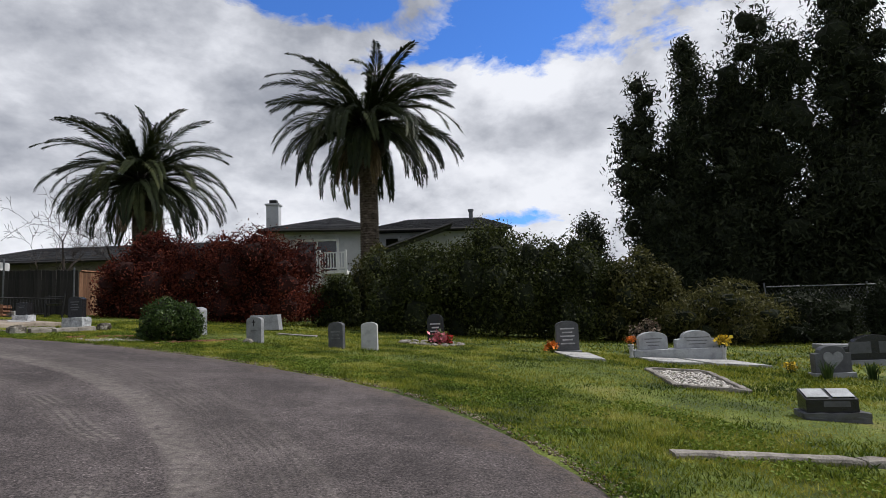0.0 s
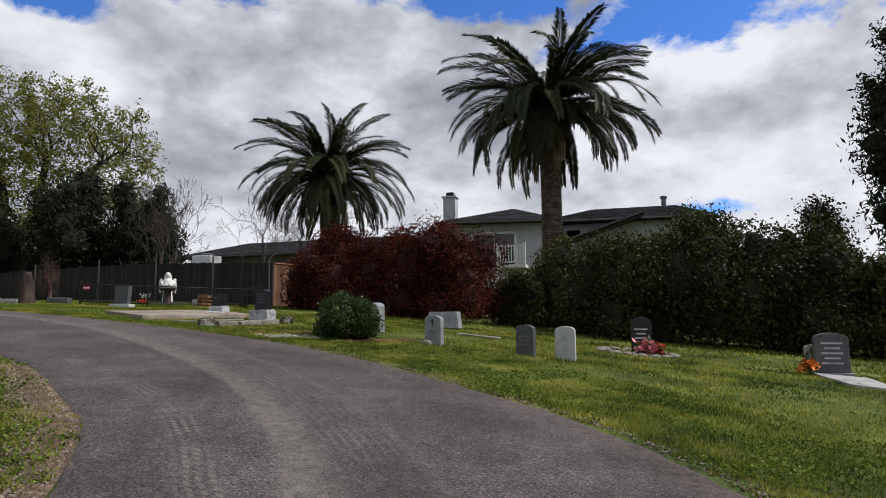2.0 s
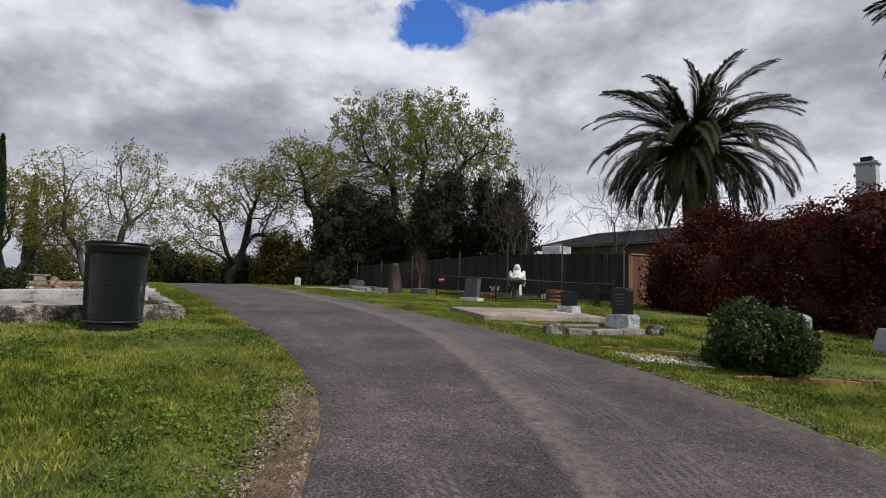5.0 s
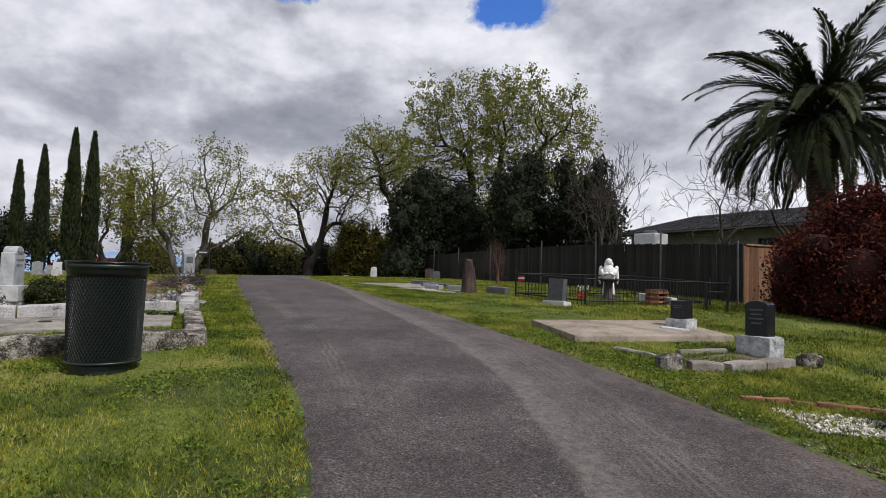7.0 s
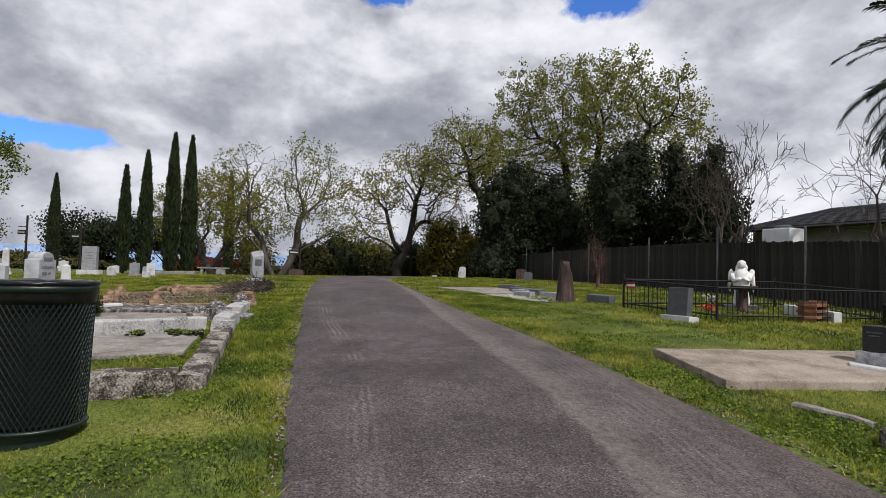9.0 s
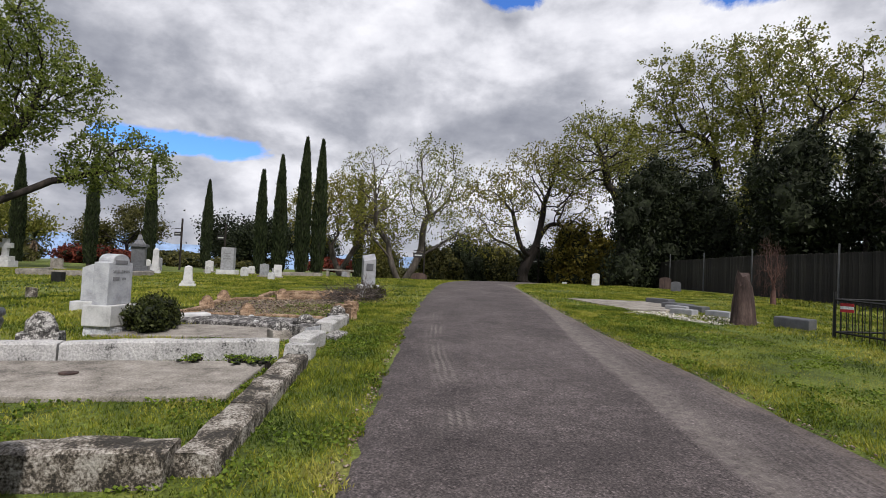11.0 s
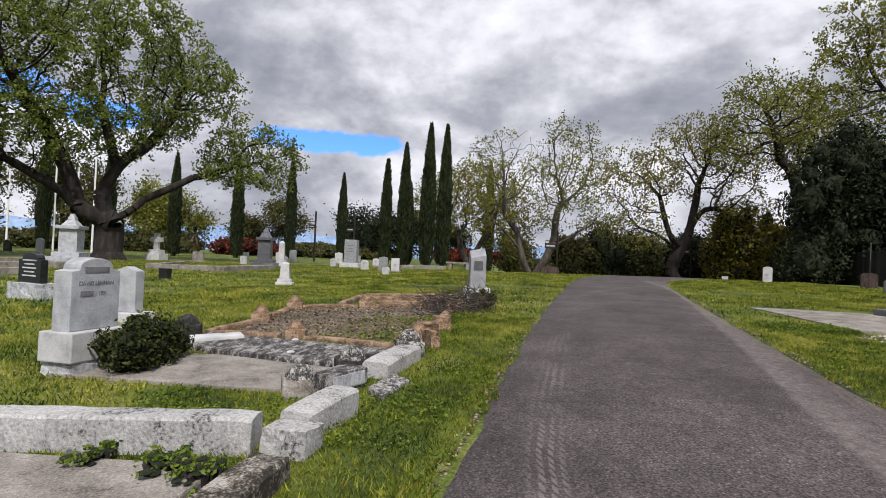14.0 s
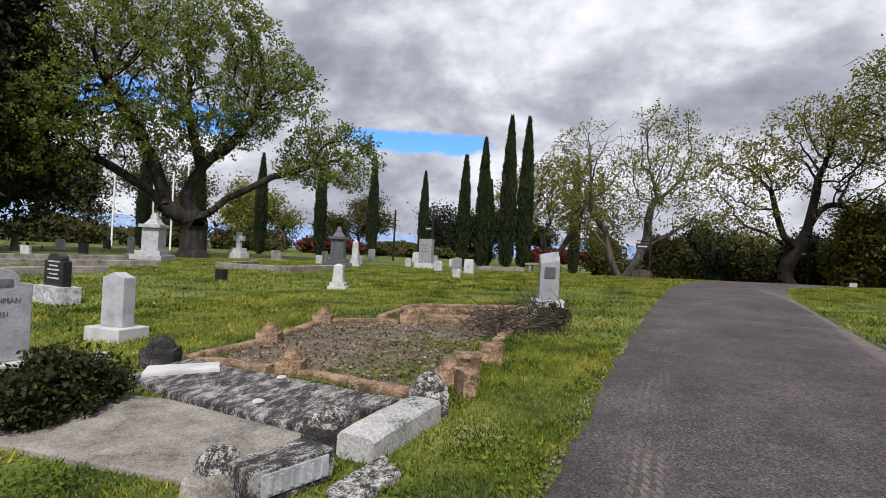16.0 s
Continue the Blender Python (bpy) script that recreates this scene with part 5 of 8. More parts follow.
FAR = "trees beyond the graveyard"
for i, (x, y, h, w, lf) in enumerate(((-106, -8, 9.0, 11, LEAF_DARK), (-98, -2, 8.0, 9, LEAF_DARK), (-100, -22, 9.5, 13, LEAF_OLIVE), (-78, -40, 11, 14, LEAF_OLIVE), (-70, -52, 12, 16, LEAF_OLIVE), (-60, -60, 13, 16, LEAF_OLIVE), (-88, -32, 10, 12, LEAF_SPRING), (-95, 14, 6.0, 10, LEAF_OLIVE), (-110, 3, 8, 12, LEAF_DARK))):
    tree("distant_tree", "distant rounded tree beyond the graves", x, y, h, w, 110 + i, lf, BARK_DARK, 4, 40, 0.36, 0.75, 0.3, 42, 0.78, 0.0, 0.18, 2, group=FAR, low=0.1)

HEDGE = "far hedgerow"
for i, (x, y, rx, h, lf) in enumerate(((-66, -44, 6, 4.6, LEAF_OLIVE), (-58, -50, 6, 5.0, LEAF_OLIVE), (-74, -38, 6, 4.0, LEAF_OLIVE), (-82, -30, 6, 4.0, LEAF_OLIVE), (-90, -22, 6, 3.6, LEAF_RED), (-96, -14, 6, 3.4, LEAF_OLIVE), (-50, -54, 6, 5.0, LEAF_DARK), (-100, -5, 6, 3.0, LEAF_OLIVE), (-92, 8, 6, 3.0, LEAF_RED), (-100, 20, 8, 3.4, LEAF_OLIVE))):
    shrub("hedgerow_shrub", "far rounded hedgerow shrub behind the graves", x, y, rx, rx * 0.8, h * 0.72, lf, 7000, 0.38, 160 + i, 8, group=HEDGE)
# ---------------------------------------------------------------- board fence
def along(points, step):
    """Places and headings at even steps along a plan line."""
    p = [Vector(q) for q in points]
    out, carry = [], 0.0
    for a, b in zip(p, p[1:]):
        d = b - a
        s = carry
        while s < d.length:
            q = a + d * (s / d.length)
            out.append((q.x, q.y, math.degrees(math.atan2(d.y, d.x))))
            s += step
        carry = s - d.length
    return out


FENCE_LINE = [(-13.4, 21.8), (-19.5, 22.75), (-29, 25.0), (-39, 27.6), (-48, 29.5), (-62, 31.5)]


def board_mesh(name, w, h, t, mat):
    bm = bmesh.new()
    prism(bm, [(-w / 2, -0.05), (w / 2, -0.05), (w / 2, h - 0.03), (w / 2 - 0.03, h), (-w / 2 + 0.03, h), (-w / 2, h - 0.03)], -t / 2, t / 2)
    ob = part(name, bm, mat)
    me = ob.data
    bpy.data.objects.remove(ob)
    return me


def fence():
    rng = random.Random(5)
    ob = tagged(new("board_fence"), "tall weathered dark board fence with steel posts", "fence")
    x0, y0 = FENCE_LINE[0]
    ob.location = (x0, y0, ground(x0, y0))
    base = ob.location.copy()
    bd = board_mesh("board", 0.145, 1.66, 0.02, BOARD)
    spots = along(FENCE_LINE, 0.152)
    rest = []
    for i, (x, y, a) in enumerate(spots):
        m = pose(x - base.x, y - base.y, ground(x, y) - base.z + rng.uniform(-0.015, 0.02), 0, rng.uniform(-0.5, 0.5), a) @ Matrix.Translation((0, rng.uniform(-0.006, 0.006), 0))
        if i < 290:
            b = new("board", bd)
            b.parent, b.matrix_basis = ob, m
        else:
            rest.append(m)
    bm = bmesh.new()
    for m in rest:
        r = bmesh.ops.create_cube(bm, size=1.0, matrix=m @ Matrix.Translation((0, 0, 0.8)) @ Matrix.Diagonal((0.145, 0.02, 1.68, 1)))
    part("far_boards", bm, BOARD, ob, kind="stuff")
    for a, b in zip(FENCE_LINE, FENCE_LINE[1:]):
        bm = bmesh.new()
        for h in (0.35, 1.3):
            p, q = (a[0] - base.x, a[1] - base.y + 0.04, ground(*a) - base.z + h), (b[0] - base.x, b[1] - base.y + 0.04, ground(*b) - base.z + h)
            rod(bm, p, q, 0.035, 0.035, 4)
        part("rail", bm, BOARD, ob)
    for x, y, h in ((-13.42, 21.68, 1.72), (-16.17, 21.95, 2.02), (-19.45, 22.5, 2.1), (-23.5, 23.45, 1.9), (-29, 24.8, 1.9), (-34, 26.1, 1.9), (-39, 27.4, 2.0)):
        bm = bmesh.new()
        rod(bm, (x - base.x, y - base.y, ground(x, y) - base.z - 0.1), (x - base.x, y - base.y, ground(x, y) - base.z + h), 0.03, 0.03, 8)
        bmesh.ops.create_icosphere(bm, subdivisions=1, radius=0.04, matrix=Matrix.Translation((x - base.x, y - base.y, ground(x, y) - base.z + h)))
        part("steel_post", bm, GALV, ob, "grey galvanised steel post")
    # newer return towards the house
    ob2 = tagged(new("cedar_fence"), "newer reddish cedar board fence panel", "fence")
    ob2.location = (-13.3, 21.9, ground(-13.3, 21.9))
    base = ob2.location.copy()
    nd = board_mesh("board", 0.14, 1.62, 0.02, BOARD_NEW)
    for x, y, a in along([(-13.3, 21.9), (-11.6, 25.6)], 0.147):
        b = new("board", nd)
        b.parent, b.matrix_basis = ob2, pose(x - base.x, y - base.y, ground(x, y) - base.z, 0, 0, a)
    bm = bmesh.new()
    rod(bm, (0, 0, 1.64), (1.7, 3.7, 1.64 + ground(-11.6, 25.6) - base.z), 0.045, 0.045, 4)
    part("cap_rail", bm, BOARD_NEW, ob2)


fence()


# ---------------------------------------------------------------- houses
def roof_tiles(parent, a, b, c, d, mat, rows, edge=0.06):
    """A roof plane of lapped courses between the eave a-b and the ridge d-c; each course is a strip of its own."""
    a, b, c, d = map(Vector, (a, b, c, d))
    nrm = (b - a).cross(d - a).normalized()
    if nrm.z < 0:
        nrm = -nrm
    for i in range(rows):
        t0, t1 = i / rows, min(1.0, (i + 1.12) / rows)
        p, q = a.lerp(d, t0), b.lerp(c, t0)
        r, s = b.lerp(c, t1), a.lerp(d, t1)
        bm = bmesh.new()
        lo = [bm.verts.new(v - nrm * 0.03) for v in (p, q, r, s)]
        hi = [bm.verts.new(v + nrm * e) for v, e in ((p, 0.035), (q, 0.035), (r, 0.004), (s, 0.004))]
        bm.faces.new(hi), bm.faces.new(lo[::-1])
        for k in range(4):
            bm.faces.new((lo[k], lo[(k + 1) % 4], hi[(k + 1) % 4], hi[k]))
        bmesh.ops.recalc_face_normals(bm, faces=bm.faces)
        part("shingle_course", bm, mat, parent)


def wall_with_hole(bm, x0, x1, z0, z1, y0, y1, holes):
    """A wall slab along x with openings (x0, x1, z0, z1) cut right through."""
    xs = sorted({x0, x1, *[h[0] for h in holes], *[h[1] for h in holes]})
    zs = sorted({z0, z1, *[h[2] for h in holes], *[h[3] for h in holes]})
    for xa, xb in zip(xs, xs[1:]):
        for za, zb in zip(zs, zs[1:]):
            cx, cz = (xa + xb) / 2, (za + zb) / 2
            if any(h[0] < cx < h[1] and h[2] < cz < h[3] for h in holes):
                continue
            box(bm, (cx, (y0 + y1) / 2, cz), (xb - xa, y1 - y0, zb - za))
    bmesh.ops.remove_doubles(bm, verts=bm.verts, dist=0.001)


def house_one():
    gx, gy = -4.0, 32.5
    ob = thing("house", "two-storey pale grey house with dark hipped shingle roof", "house", gx, gy)
    z = ob.location.z
    L = lambda x, y, zz: (x - gx, y - gy, zz - z)
    bm = bmesh.new()
    wall_with_hole(bm, -9.2 - gx, -3.9 - gx, -0.2, 4.75 - z, 0, 0.25, [(-7.9 - gx, -5.45 - gx, 2.35 - z, 4.25 - z)])
    part("wall", bm, STUCCO, ob)
    bm = bmesh.new()
    box(bm, (-9.1 - gx, 4.3, 2.25 - z / 2), (0.25, 8.0, 4.75 - z))
    part("wall", bm, STUCCO, ob)
    bm = bmesh.new()
    wall_with_hole(bm, -3.9 - gx, 3.6 - gx, -0.2, 4.6 - z, 1.2, 1.45, [(-2.9 - gx, -2.2 - gx, 3.7 - z, 4.3 - z)])
    box(bm, (-3.95 - gx, 0.85, 2.2 - z / 2), (0.25, 1.3, 4.5 - z))
    part("wall", bm, STUCCO, ob)
    bm = bmesh.new()
    box(bm, (-2.7 - gx, 8.4, 2.2 - z / 2), (13.0, 0.25, 4.5 - z))
    box(bm, (3.5 - gx, 4.8, 2.2 - z / 2), (0.25, 7.0, 4.5 - z))
    part("wall", bm, STUCCO, ob)
    # hipped roofs
    r1 = part("roof", bmesh.new(), SHINGLE, ob)
    e = 4.85
    a, b, c, d = L(-9.75, 31.9, e), L(-3.2, 31.9, e - 0.15), L(-3.2, 41.5, e - 0.15), L(-9.75, 41.5, e)
    p, q = L(-6.1, 36.0, 6.05), L(-6.1, 38.0, 6.05)
    roof_tiles(r1, a, b, p, p, SHINGLE, 16)
    roof_tiles(r1, d, a, p, q, SHINGLE, 16)
    roof_tiles(r1, b, c, q, p, SHINGLE, 16)
    roof_tiles(r1, c, d, q, q, SHINGLE, 16)
    r2 = part("roof", bmesh.new(), SHINGLE, ob)
    a, b, c, d = L(-4.2, 33.1, 4.78), L(4.4, 33.1, 4.7), L(4.4, 41.5, 4.7), L(-4.2, 41.5, 4.78)
    p, q = L(-1.5, 36.5, 5.82), L(2.9, 36.5, 5.80)
    roof_tiles(r2, a, b, q, p, SHINGLE, 16)
    roof_tiles(r2, b, c, q, q, SHINGLE, 16)
    roof_tiles(r2, c, d, p, q, SHINGLE, 16)
    roof_tiles(r2, d, a, p, p, SHINGLE, 16)
    bm = bmesh.new()
    for p, q in (((-9.75, 31.9, e - 0.09), (-3.2, 31.9, e - 0.24)), ((-9.75, 31.9, e - 0.09), (-9.75, 41.5, e - 0.09)), ((-3.4, 33.1, 4.70), (4.4, 33.1, 4.62))):
        p, q = Vector(L(*p)), Vector(L(*q))
        rod(bm, p, q, 0.10, 0.10, 4)
    part("fascia", bm, DARK_TRIM, ob, "dark painted eaves board")
    # lean-to porch roof
    r3 = part("porch_roof", bmesh.new(), SHINGLE, ob)
    roof_tiles(r3, L(-3.6, 31.2, 3.25), L(-3.6, 34.5, 3.25), L(0.9, 34.5, 4.75), L(0.9, 31.2, 4.75), SHINGLE, 12)
    bm = bmesh.new()
    rod(bm, L(-3.6, 31.2, 3.17), L(0.9, 31.2, 4.67), 0.09, 0.09, 4)
    part("barge_board", bm, DARK_TRIM, r3)
    bm = bmesh.new()
    lathe(bm, [(0.34, 0), (0.34, 1.2)], 4)
    # chimney
    bm.free()
    bm = bmesh.new()
    box(bm, L(-9.45, 34.0, 5.55), (0.72, 0.62, 2.0), 0.015)
    ch = part("chimney", bm, STUCCO, ob, "pale rendered chimney")
    bm = bmesh.new()
    box(bm, L(-9.45, 34.0, 6.58), (0.86, 0.76, 0.10), 0.015)
    part("cap", bm, STUCCO, ch)
    bm = bmesh.new()
    box(bm, L(-9.45, 34.0, 6.75), (0.42, 0.36, 0.24), 0.02)
    part("flue", bm, IRON, ch)
    bm = bmesh.new()
    lathe(bm, [(0.13, 5.2 - z), (0.13, 6.1 - z), (0.18, 6.12 - z), (0.18, 6.25 - z)], 10, (2.3 - gx, 36.0 - gy))
    part("roof_vent", bm, GALV, ob, "metal roof vent pipe")
    # sliding door with frame and balcony
    w = part("window", bmesh.new(), WHITE_PAINT, ob)
    for x0, x1, z0, z1 in ((-7.9, -7.78, 2.35, 4.25), (-5.57, -5.45, 2.35, 4.25), (-7.9, -5.45, 4.13, 4.25), (-6.73, -6.63, 2.35, 4.13), (-7.9, -5.45, 2.35, 2.45)):
        bm = bmesh.new()
        box(bm, ((x0 + x1) / 2 - gx, 0.05, (z0 + z1) / 2 - z), (x1 - x0, 0.16, z1 - z0), 0.01)
        part("window_frame", bm, WHITE_PAINT, w)
    for x0, x1 in ((-7.78, -6.73), (-6.63, -5.57)):
        bm = bmesh.new()
        box(bm, ((x0 + x1) / 2 - gx, 0.09, 3.29 - z), (x1 - x0, 0.02, 1.68))
        part("pane", bm, GLASS_DARK, w)
    b = part("balcony", bmesh.new(), WHITE_PAINT, ob)
    bm = bmesh.new()
    box(bm, (-5.6 - gx, -0.6, 2.3 - z), (1.5, 1.2, 0.16), 0.01)
    part("floor", bm, WHITE_PAINT, b)
    for zz in (2.5, 3.35):
        bm = bmesh.new()
        box(bm, (-5.6 - gx, -1.15, zz - z), (1.5, 0.05, 0.07), 0.01)
        part("rail", bm, WHITE_PAINT, b)
    for i in range(10):
        bm = bmesh.new()
        box(bm, (-6.3 + i * 0.147 - gx, -1.15, 2.92 - z), (0.05, 0.04, 0.8))
        part("baluster", bm, WHITE_PAINT, b)
    for dx in (-6.3, -4.9):
        bm = bmesh.new()
        box(bm, (dx - gx, -1.13, (3.5 + z - 0.2) / 2 - z), (0.11, 0.11, 3.5 - z + 0.2), 0.01)
        part("post", bm, WHITE_PAINT, b)


def house_two():
    gx, gy = -21.0, 36.0
    ob = thing("house", "long low tan house with dark gabled roof behind the fence", "house", gx, gy)
    z = ob.location.z
    bm = bmesh.new()
    wall_with_hole(bm, -8.0, 6.5, -0.2, 3.9 - z, 0.2, 0.45, [(-5.5, -3.8, 2.0 - z, 3.2 - z), (0.2, 2.6, 1.9 - z, 3.4 - z)])
    part("wall", bm, STUCCO_TAN, ob)
    for x in (-7.9, 6.4):
        bm = bmesh.new()
        box(bm, (x, 4.0, 1.95 - z / 2), (0.25, 7.4, 3.9 - z))
        part("wall", bm, STUCCO_TAN, ob)
    bm = bmesh.new()
    box(bm, (-0.7, 7.8, 1.95 - z / 2), (14.3, 0.25, 3.9 - z))
    part("wall", bm, STUCCO_TAN, ob)
    r = part("roof", bmesh.new(), SHINGLE, ob)
    e, t = 4.0 - z, 5.35 - z
    roof_tiles(r, (-8.9, -0.6, e), (7.4, -0.6, e), (7.0, 4.0, t), (-5.8, 4.0, t), SHINGLE, 18)
    roof_tiles(r, (7.4, 8.6, e), (-8.9, 8.6, e), (-5.8, 4.0, t), (7.0, 4.0, t), SHINGLE, 18)
    roof_tiles(r, (-8.9, 8.6, e), (-8.9, -0.6, e), (-5.8, 4.0, t), (-5.8, 4.0, t), SHINGLE, 14)
    bm = bmesh.new()
    rod(bm, (-8.9, -0.6, e - 0.1), (7.4, -0.6, e - 0.1), 0.1, 0.1, 4)
    part("fascia", bm, DARK_TRIM, ob)
    for x0, x1, z0, z1 in ((-5.5, -3.8, 2.0, 3.2), (0.2, 2.6, 1.9, 3.4)):
        w = part("window", bmesh.new(), DARK_TRIM, ob)
        bm = bmesh.new()
        box(bm, ((x0 + x1) / 2, 0.33, (z0 + z1) / 2 - z), (x1 - x0, 0.03, z1 - z0))
        part("pane", bm, GLASS_DARK, w)
        bm = bmesh.new()
        for xx in (x0 + 0.03, (x0 + x1) / 2, x1 - 0.03):
            box(bm, (xx, 0.27, (z0 + z1) / 2 - z), (0.06, 0.08, z1 - z0))
        part("frame", bm, DARK_TRIM, w)
    for x in (-3.0, -0.5, 3.4):
        bm = bmesh.new()
        box(bm, (x, 1.6, 4.75 - z), (0.16, 0.16, 0.22), 0.02)
        part("roof_vent", bm, GALV, ob)


house_one()
house_two()


def cooler():
    ob = thing("rooftop_cooler", "white boxed garden shed cooler behind the fence", "air cooler", -20.6, 27.2)
    bm = bmesh.new()
    box(bm, (0, 0, 0.9), (1.0, 0.8, 1.9), 0.03)
    part("stand", bm, STUCCO_TAN, ob)
    bm = bmesh.new()
    box(bm, (0, 0, 2.1), (1.1, 0.9, 0.55), 0.04)
    part("housing", bm, WHITE_PAINT, ob)
    bm = bmesh.new()
    lathe(bm, [(0.28, 2.38), (0.30, 2.46), (0.18, 2.52)], 14)
    part("fan_cap", bm, GALV, ob)


cooler()


# ---------------------------------------------------------------- litter bin
def litter_bin():
    ob = thing("litter_bin", "dark green expanded-steel litter bin with black liner", "trash can", -10.5, 6.16, 20)
    ob.scale = (0.93, 0.93, 0.93)
    h, r0, r1 = 1.04, 0.325, 0.352
    bm = bmesh.new()
    lathe(bm, [(0.29, -0.04), (0.29, 0.07), (r0 - 0.04, 0.08)], 28)
    part("base", bm, GREEN_STEEL, ob)
    for name, z, t in (("bottom_ring", 0.10, 0.013), ("top_ring", h, 0.030)):
        bm = bmesh.new()
        r = r0 + (r1 - r0) * z / h
        n = 36
        ring = []
        for i in range(n):
            a = 2 * math.pi * i / n
            ring.append([bm.verts.new(((r + o) * math.cos(a), (r + o) * math.sin(a), z + dz)) for o, dz in ((0.012, -t), (0.022, 0), (0.012, t), (-0.02, t), (-0.02, -t))])
        for i in range(n):
            p, q = ring[i], ring[(i + 1) % n]
            for k in range(5):
                bm.faces.new((p[k], q[k], q[(k + 1) % 5], p[(k + 1) % 5]))
        bmesh.ops.recalc_face_normals(bm, faces=bm.faces)
        part(name, bm, GREEN_STEEL, ob, soft=True)
    segs = []
    n, steps = 60, 24
    for s in (-1, 1):
        for i in range(n):
            pts = []
            for k in range(steps + 1):
                z = 0.10 + (h - 0.10) * k / steps
                a = 2 * math.pi * (i / n) + s * 1.55 * k / steps
                r = r0 + (r1 - r0) * z / h
                pts.append(np.array([r * math.cos(a), r * math.sin(a), z]))
            segs += [(p, q, 0.0052, 0.0052) for p, q in zip(pts, pts[1:])]
    v, f = tubes(segs, 3)
    mesh_np("mesh_side", v, f, GREEN_STEEL, ob, "diamond expanded-steel side")
    bm = bmesh.new()
    lathe(bm, [(r0 - 0.05, 0.12), (r1 - 0.06, h - 0.02)], 30)
    part("liner", bm, BIN_BAG, ob, "black plastic liner")
    bm = bmesh.new()
    lathe(bm, [(r1 + 0.004, h - 0.10), (r1 + 0.010, h - 0.06), (r1 + 0.012, h + 0.02), (r1 + 0.026, h + 0.03), (r1 + 0.024, h + 0.05), (r1 - 0.03, h + 0.045), (r1 - 0.1, h - 0.04)], 40)
    for v in bm.verts:
        v.co *= 1 + 0.012 * noise.noise(v.co * 12)
    part("liner_cuff", bm, BIN_BAG, ob, "black liner folded over the rim", soft=True)


litter_bin()
# ---------------------------------------------------------------- headstones
def outline(w, h, style):
    x = w / 2
    if style == "arch":
        k = [(x * math.cos(a), h - 0.22 * w + 0.22 * w * math.sin(a)) for a in np.linspace(0, math.pi, 13)]
        return [(-x, 0), (x, 0)] + k
    if style == "shoulder":
        s = 0.16 * w
        k = [((x - s) * math.cos(a), h - 0.16 * w + 0.16 * w * math.sin(a)) for a in np.linspace(0, math.pi, 11)]
        return [(-x, 0), (x, 0), (x, h - 0.22 * w), (x - s, h - 0.19 * w)] + k + [(-x + s, h - 0.19 * w), (-x, h - 0.22 * w)]
    if style == "peak":
        return [(-x, 0), (x, 0), (x, h * 0.9), (0, h), (-x, h * 0.9)]
    if style == "round":
        k = [(x * math.cos(a), h - x * 0.8 + x * 0.8 * math.sin(a)) for a in np.linspace(0, math.pi, 15)]
        return [(-x, 0), (x, 0)] + k
    return [(-x, 0), (x, 0), (x, h), (-x, h)]


def headstone(name, label, x, y, rz, w, t, h, style, mat, base=None, lines=0, line_mat=None, group="", dz=0.0, lean=0.0, wear=0.0, sink=0.06):
    """An upright stone, front to -y before turning, on an optional base (w, t, h, material)."""
    ob = thing(name, label, "gravestone", x, y, rz, group, dz, rx=lean)
    z0 = -sink
    if base:
        bw, bt, bh, bmat = base
        bm = bmesh.new()
        rough = bmat is ROCK_WHITE or bmat is CONCRETE_OLD
        box(bm, (0, 0, bh / 2 - sink / 2), (bw, bt, bh + sink), 0.012, rough=0.02 if rough else 0.0, cuts=5 if rough else 0)
        part("base", bm, bmat, ob)
        z0 = bh
    bm = bmesh.new()
    o = [(a, b + z0) for a, b in outline(w, h - min(0, z0), style)]
    prism(bm, o, -t / 2, t / 2, 0.008)
    if wear:
        for v in bm.verts:
            v.co += noise.noise_vector(v.co * 9) * wear
    part("stone", bm, mat, ob)
    for i in range(lines):
        bm = bmesh.new()
        lw = w * (0.62 if i % 2 == 0 else 0.45)
        box(bm, (0, -t / 2 - 0.002, z0 + h * 0.74 - i * h * 0.125), (lw, 0.006, h * 0.045))
        part("inscription_line", bm, line_mat or LETTER, ob)
    return ob


def flowers(name, label, x, y, h, r, petal, count, seed, dz=0.0, vase=None):
    rng = np.random.default_rng(seed)
    ob = thing(name, label, "flowers", x, y, 0, "", dz)
    if vase:
        bm = bmesh.new()
        lathe(bm, [(0.05, 0), (0.055, 0.03), (0.035, 0.07), (0.05, h * 0.5), (0.07, h * 0.72), (0.06, h * 0.75)], 12)
        part("vase", bm, vase, ob, soft=True)
    k = count
    c = rng.normal(size=(k, 3)) * np.array([r, r, r * 0.7]) * 0.5 + np.array([0, 0, h])
    c[:, 2] = np.maximum(c[:, 2], 0.03)
    leaf_cloud("blossom", c, r * 0.55, petal, ob, rng, 0.8)
    c = rng.normal(size=(k // 2, 3)) * r * 0.5 + np.array([0, 0, h * 0.8])
    c[:, 2] = np.maximum(c[:, 2], 0.02)
    leaf_cloud("leaves", c, r * 0.6, LEAF_BUSH, ob, rng, 0.35)
    bm = bmesh.new()
    for i in range(5):
        a = i * 1.3
        rod(bm, (0, 0, 0), (0.4 * r * math.cos(a), 0.4 * r * math.sin(a), h), 0.006, 0.004, 4)
    part("stems", bm, LEAF_BUSH, ob)
    return ob


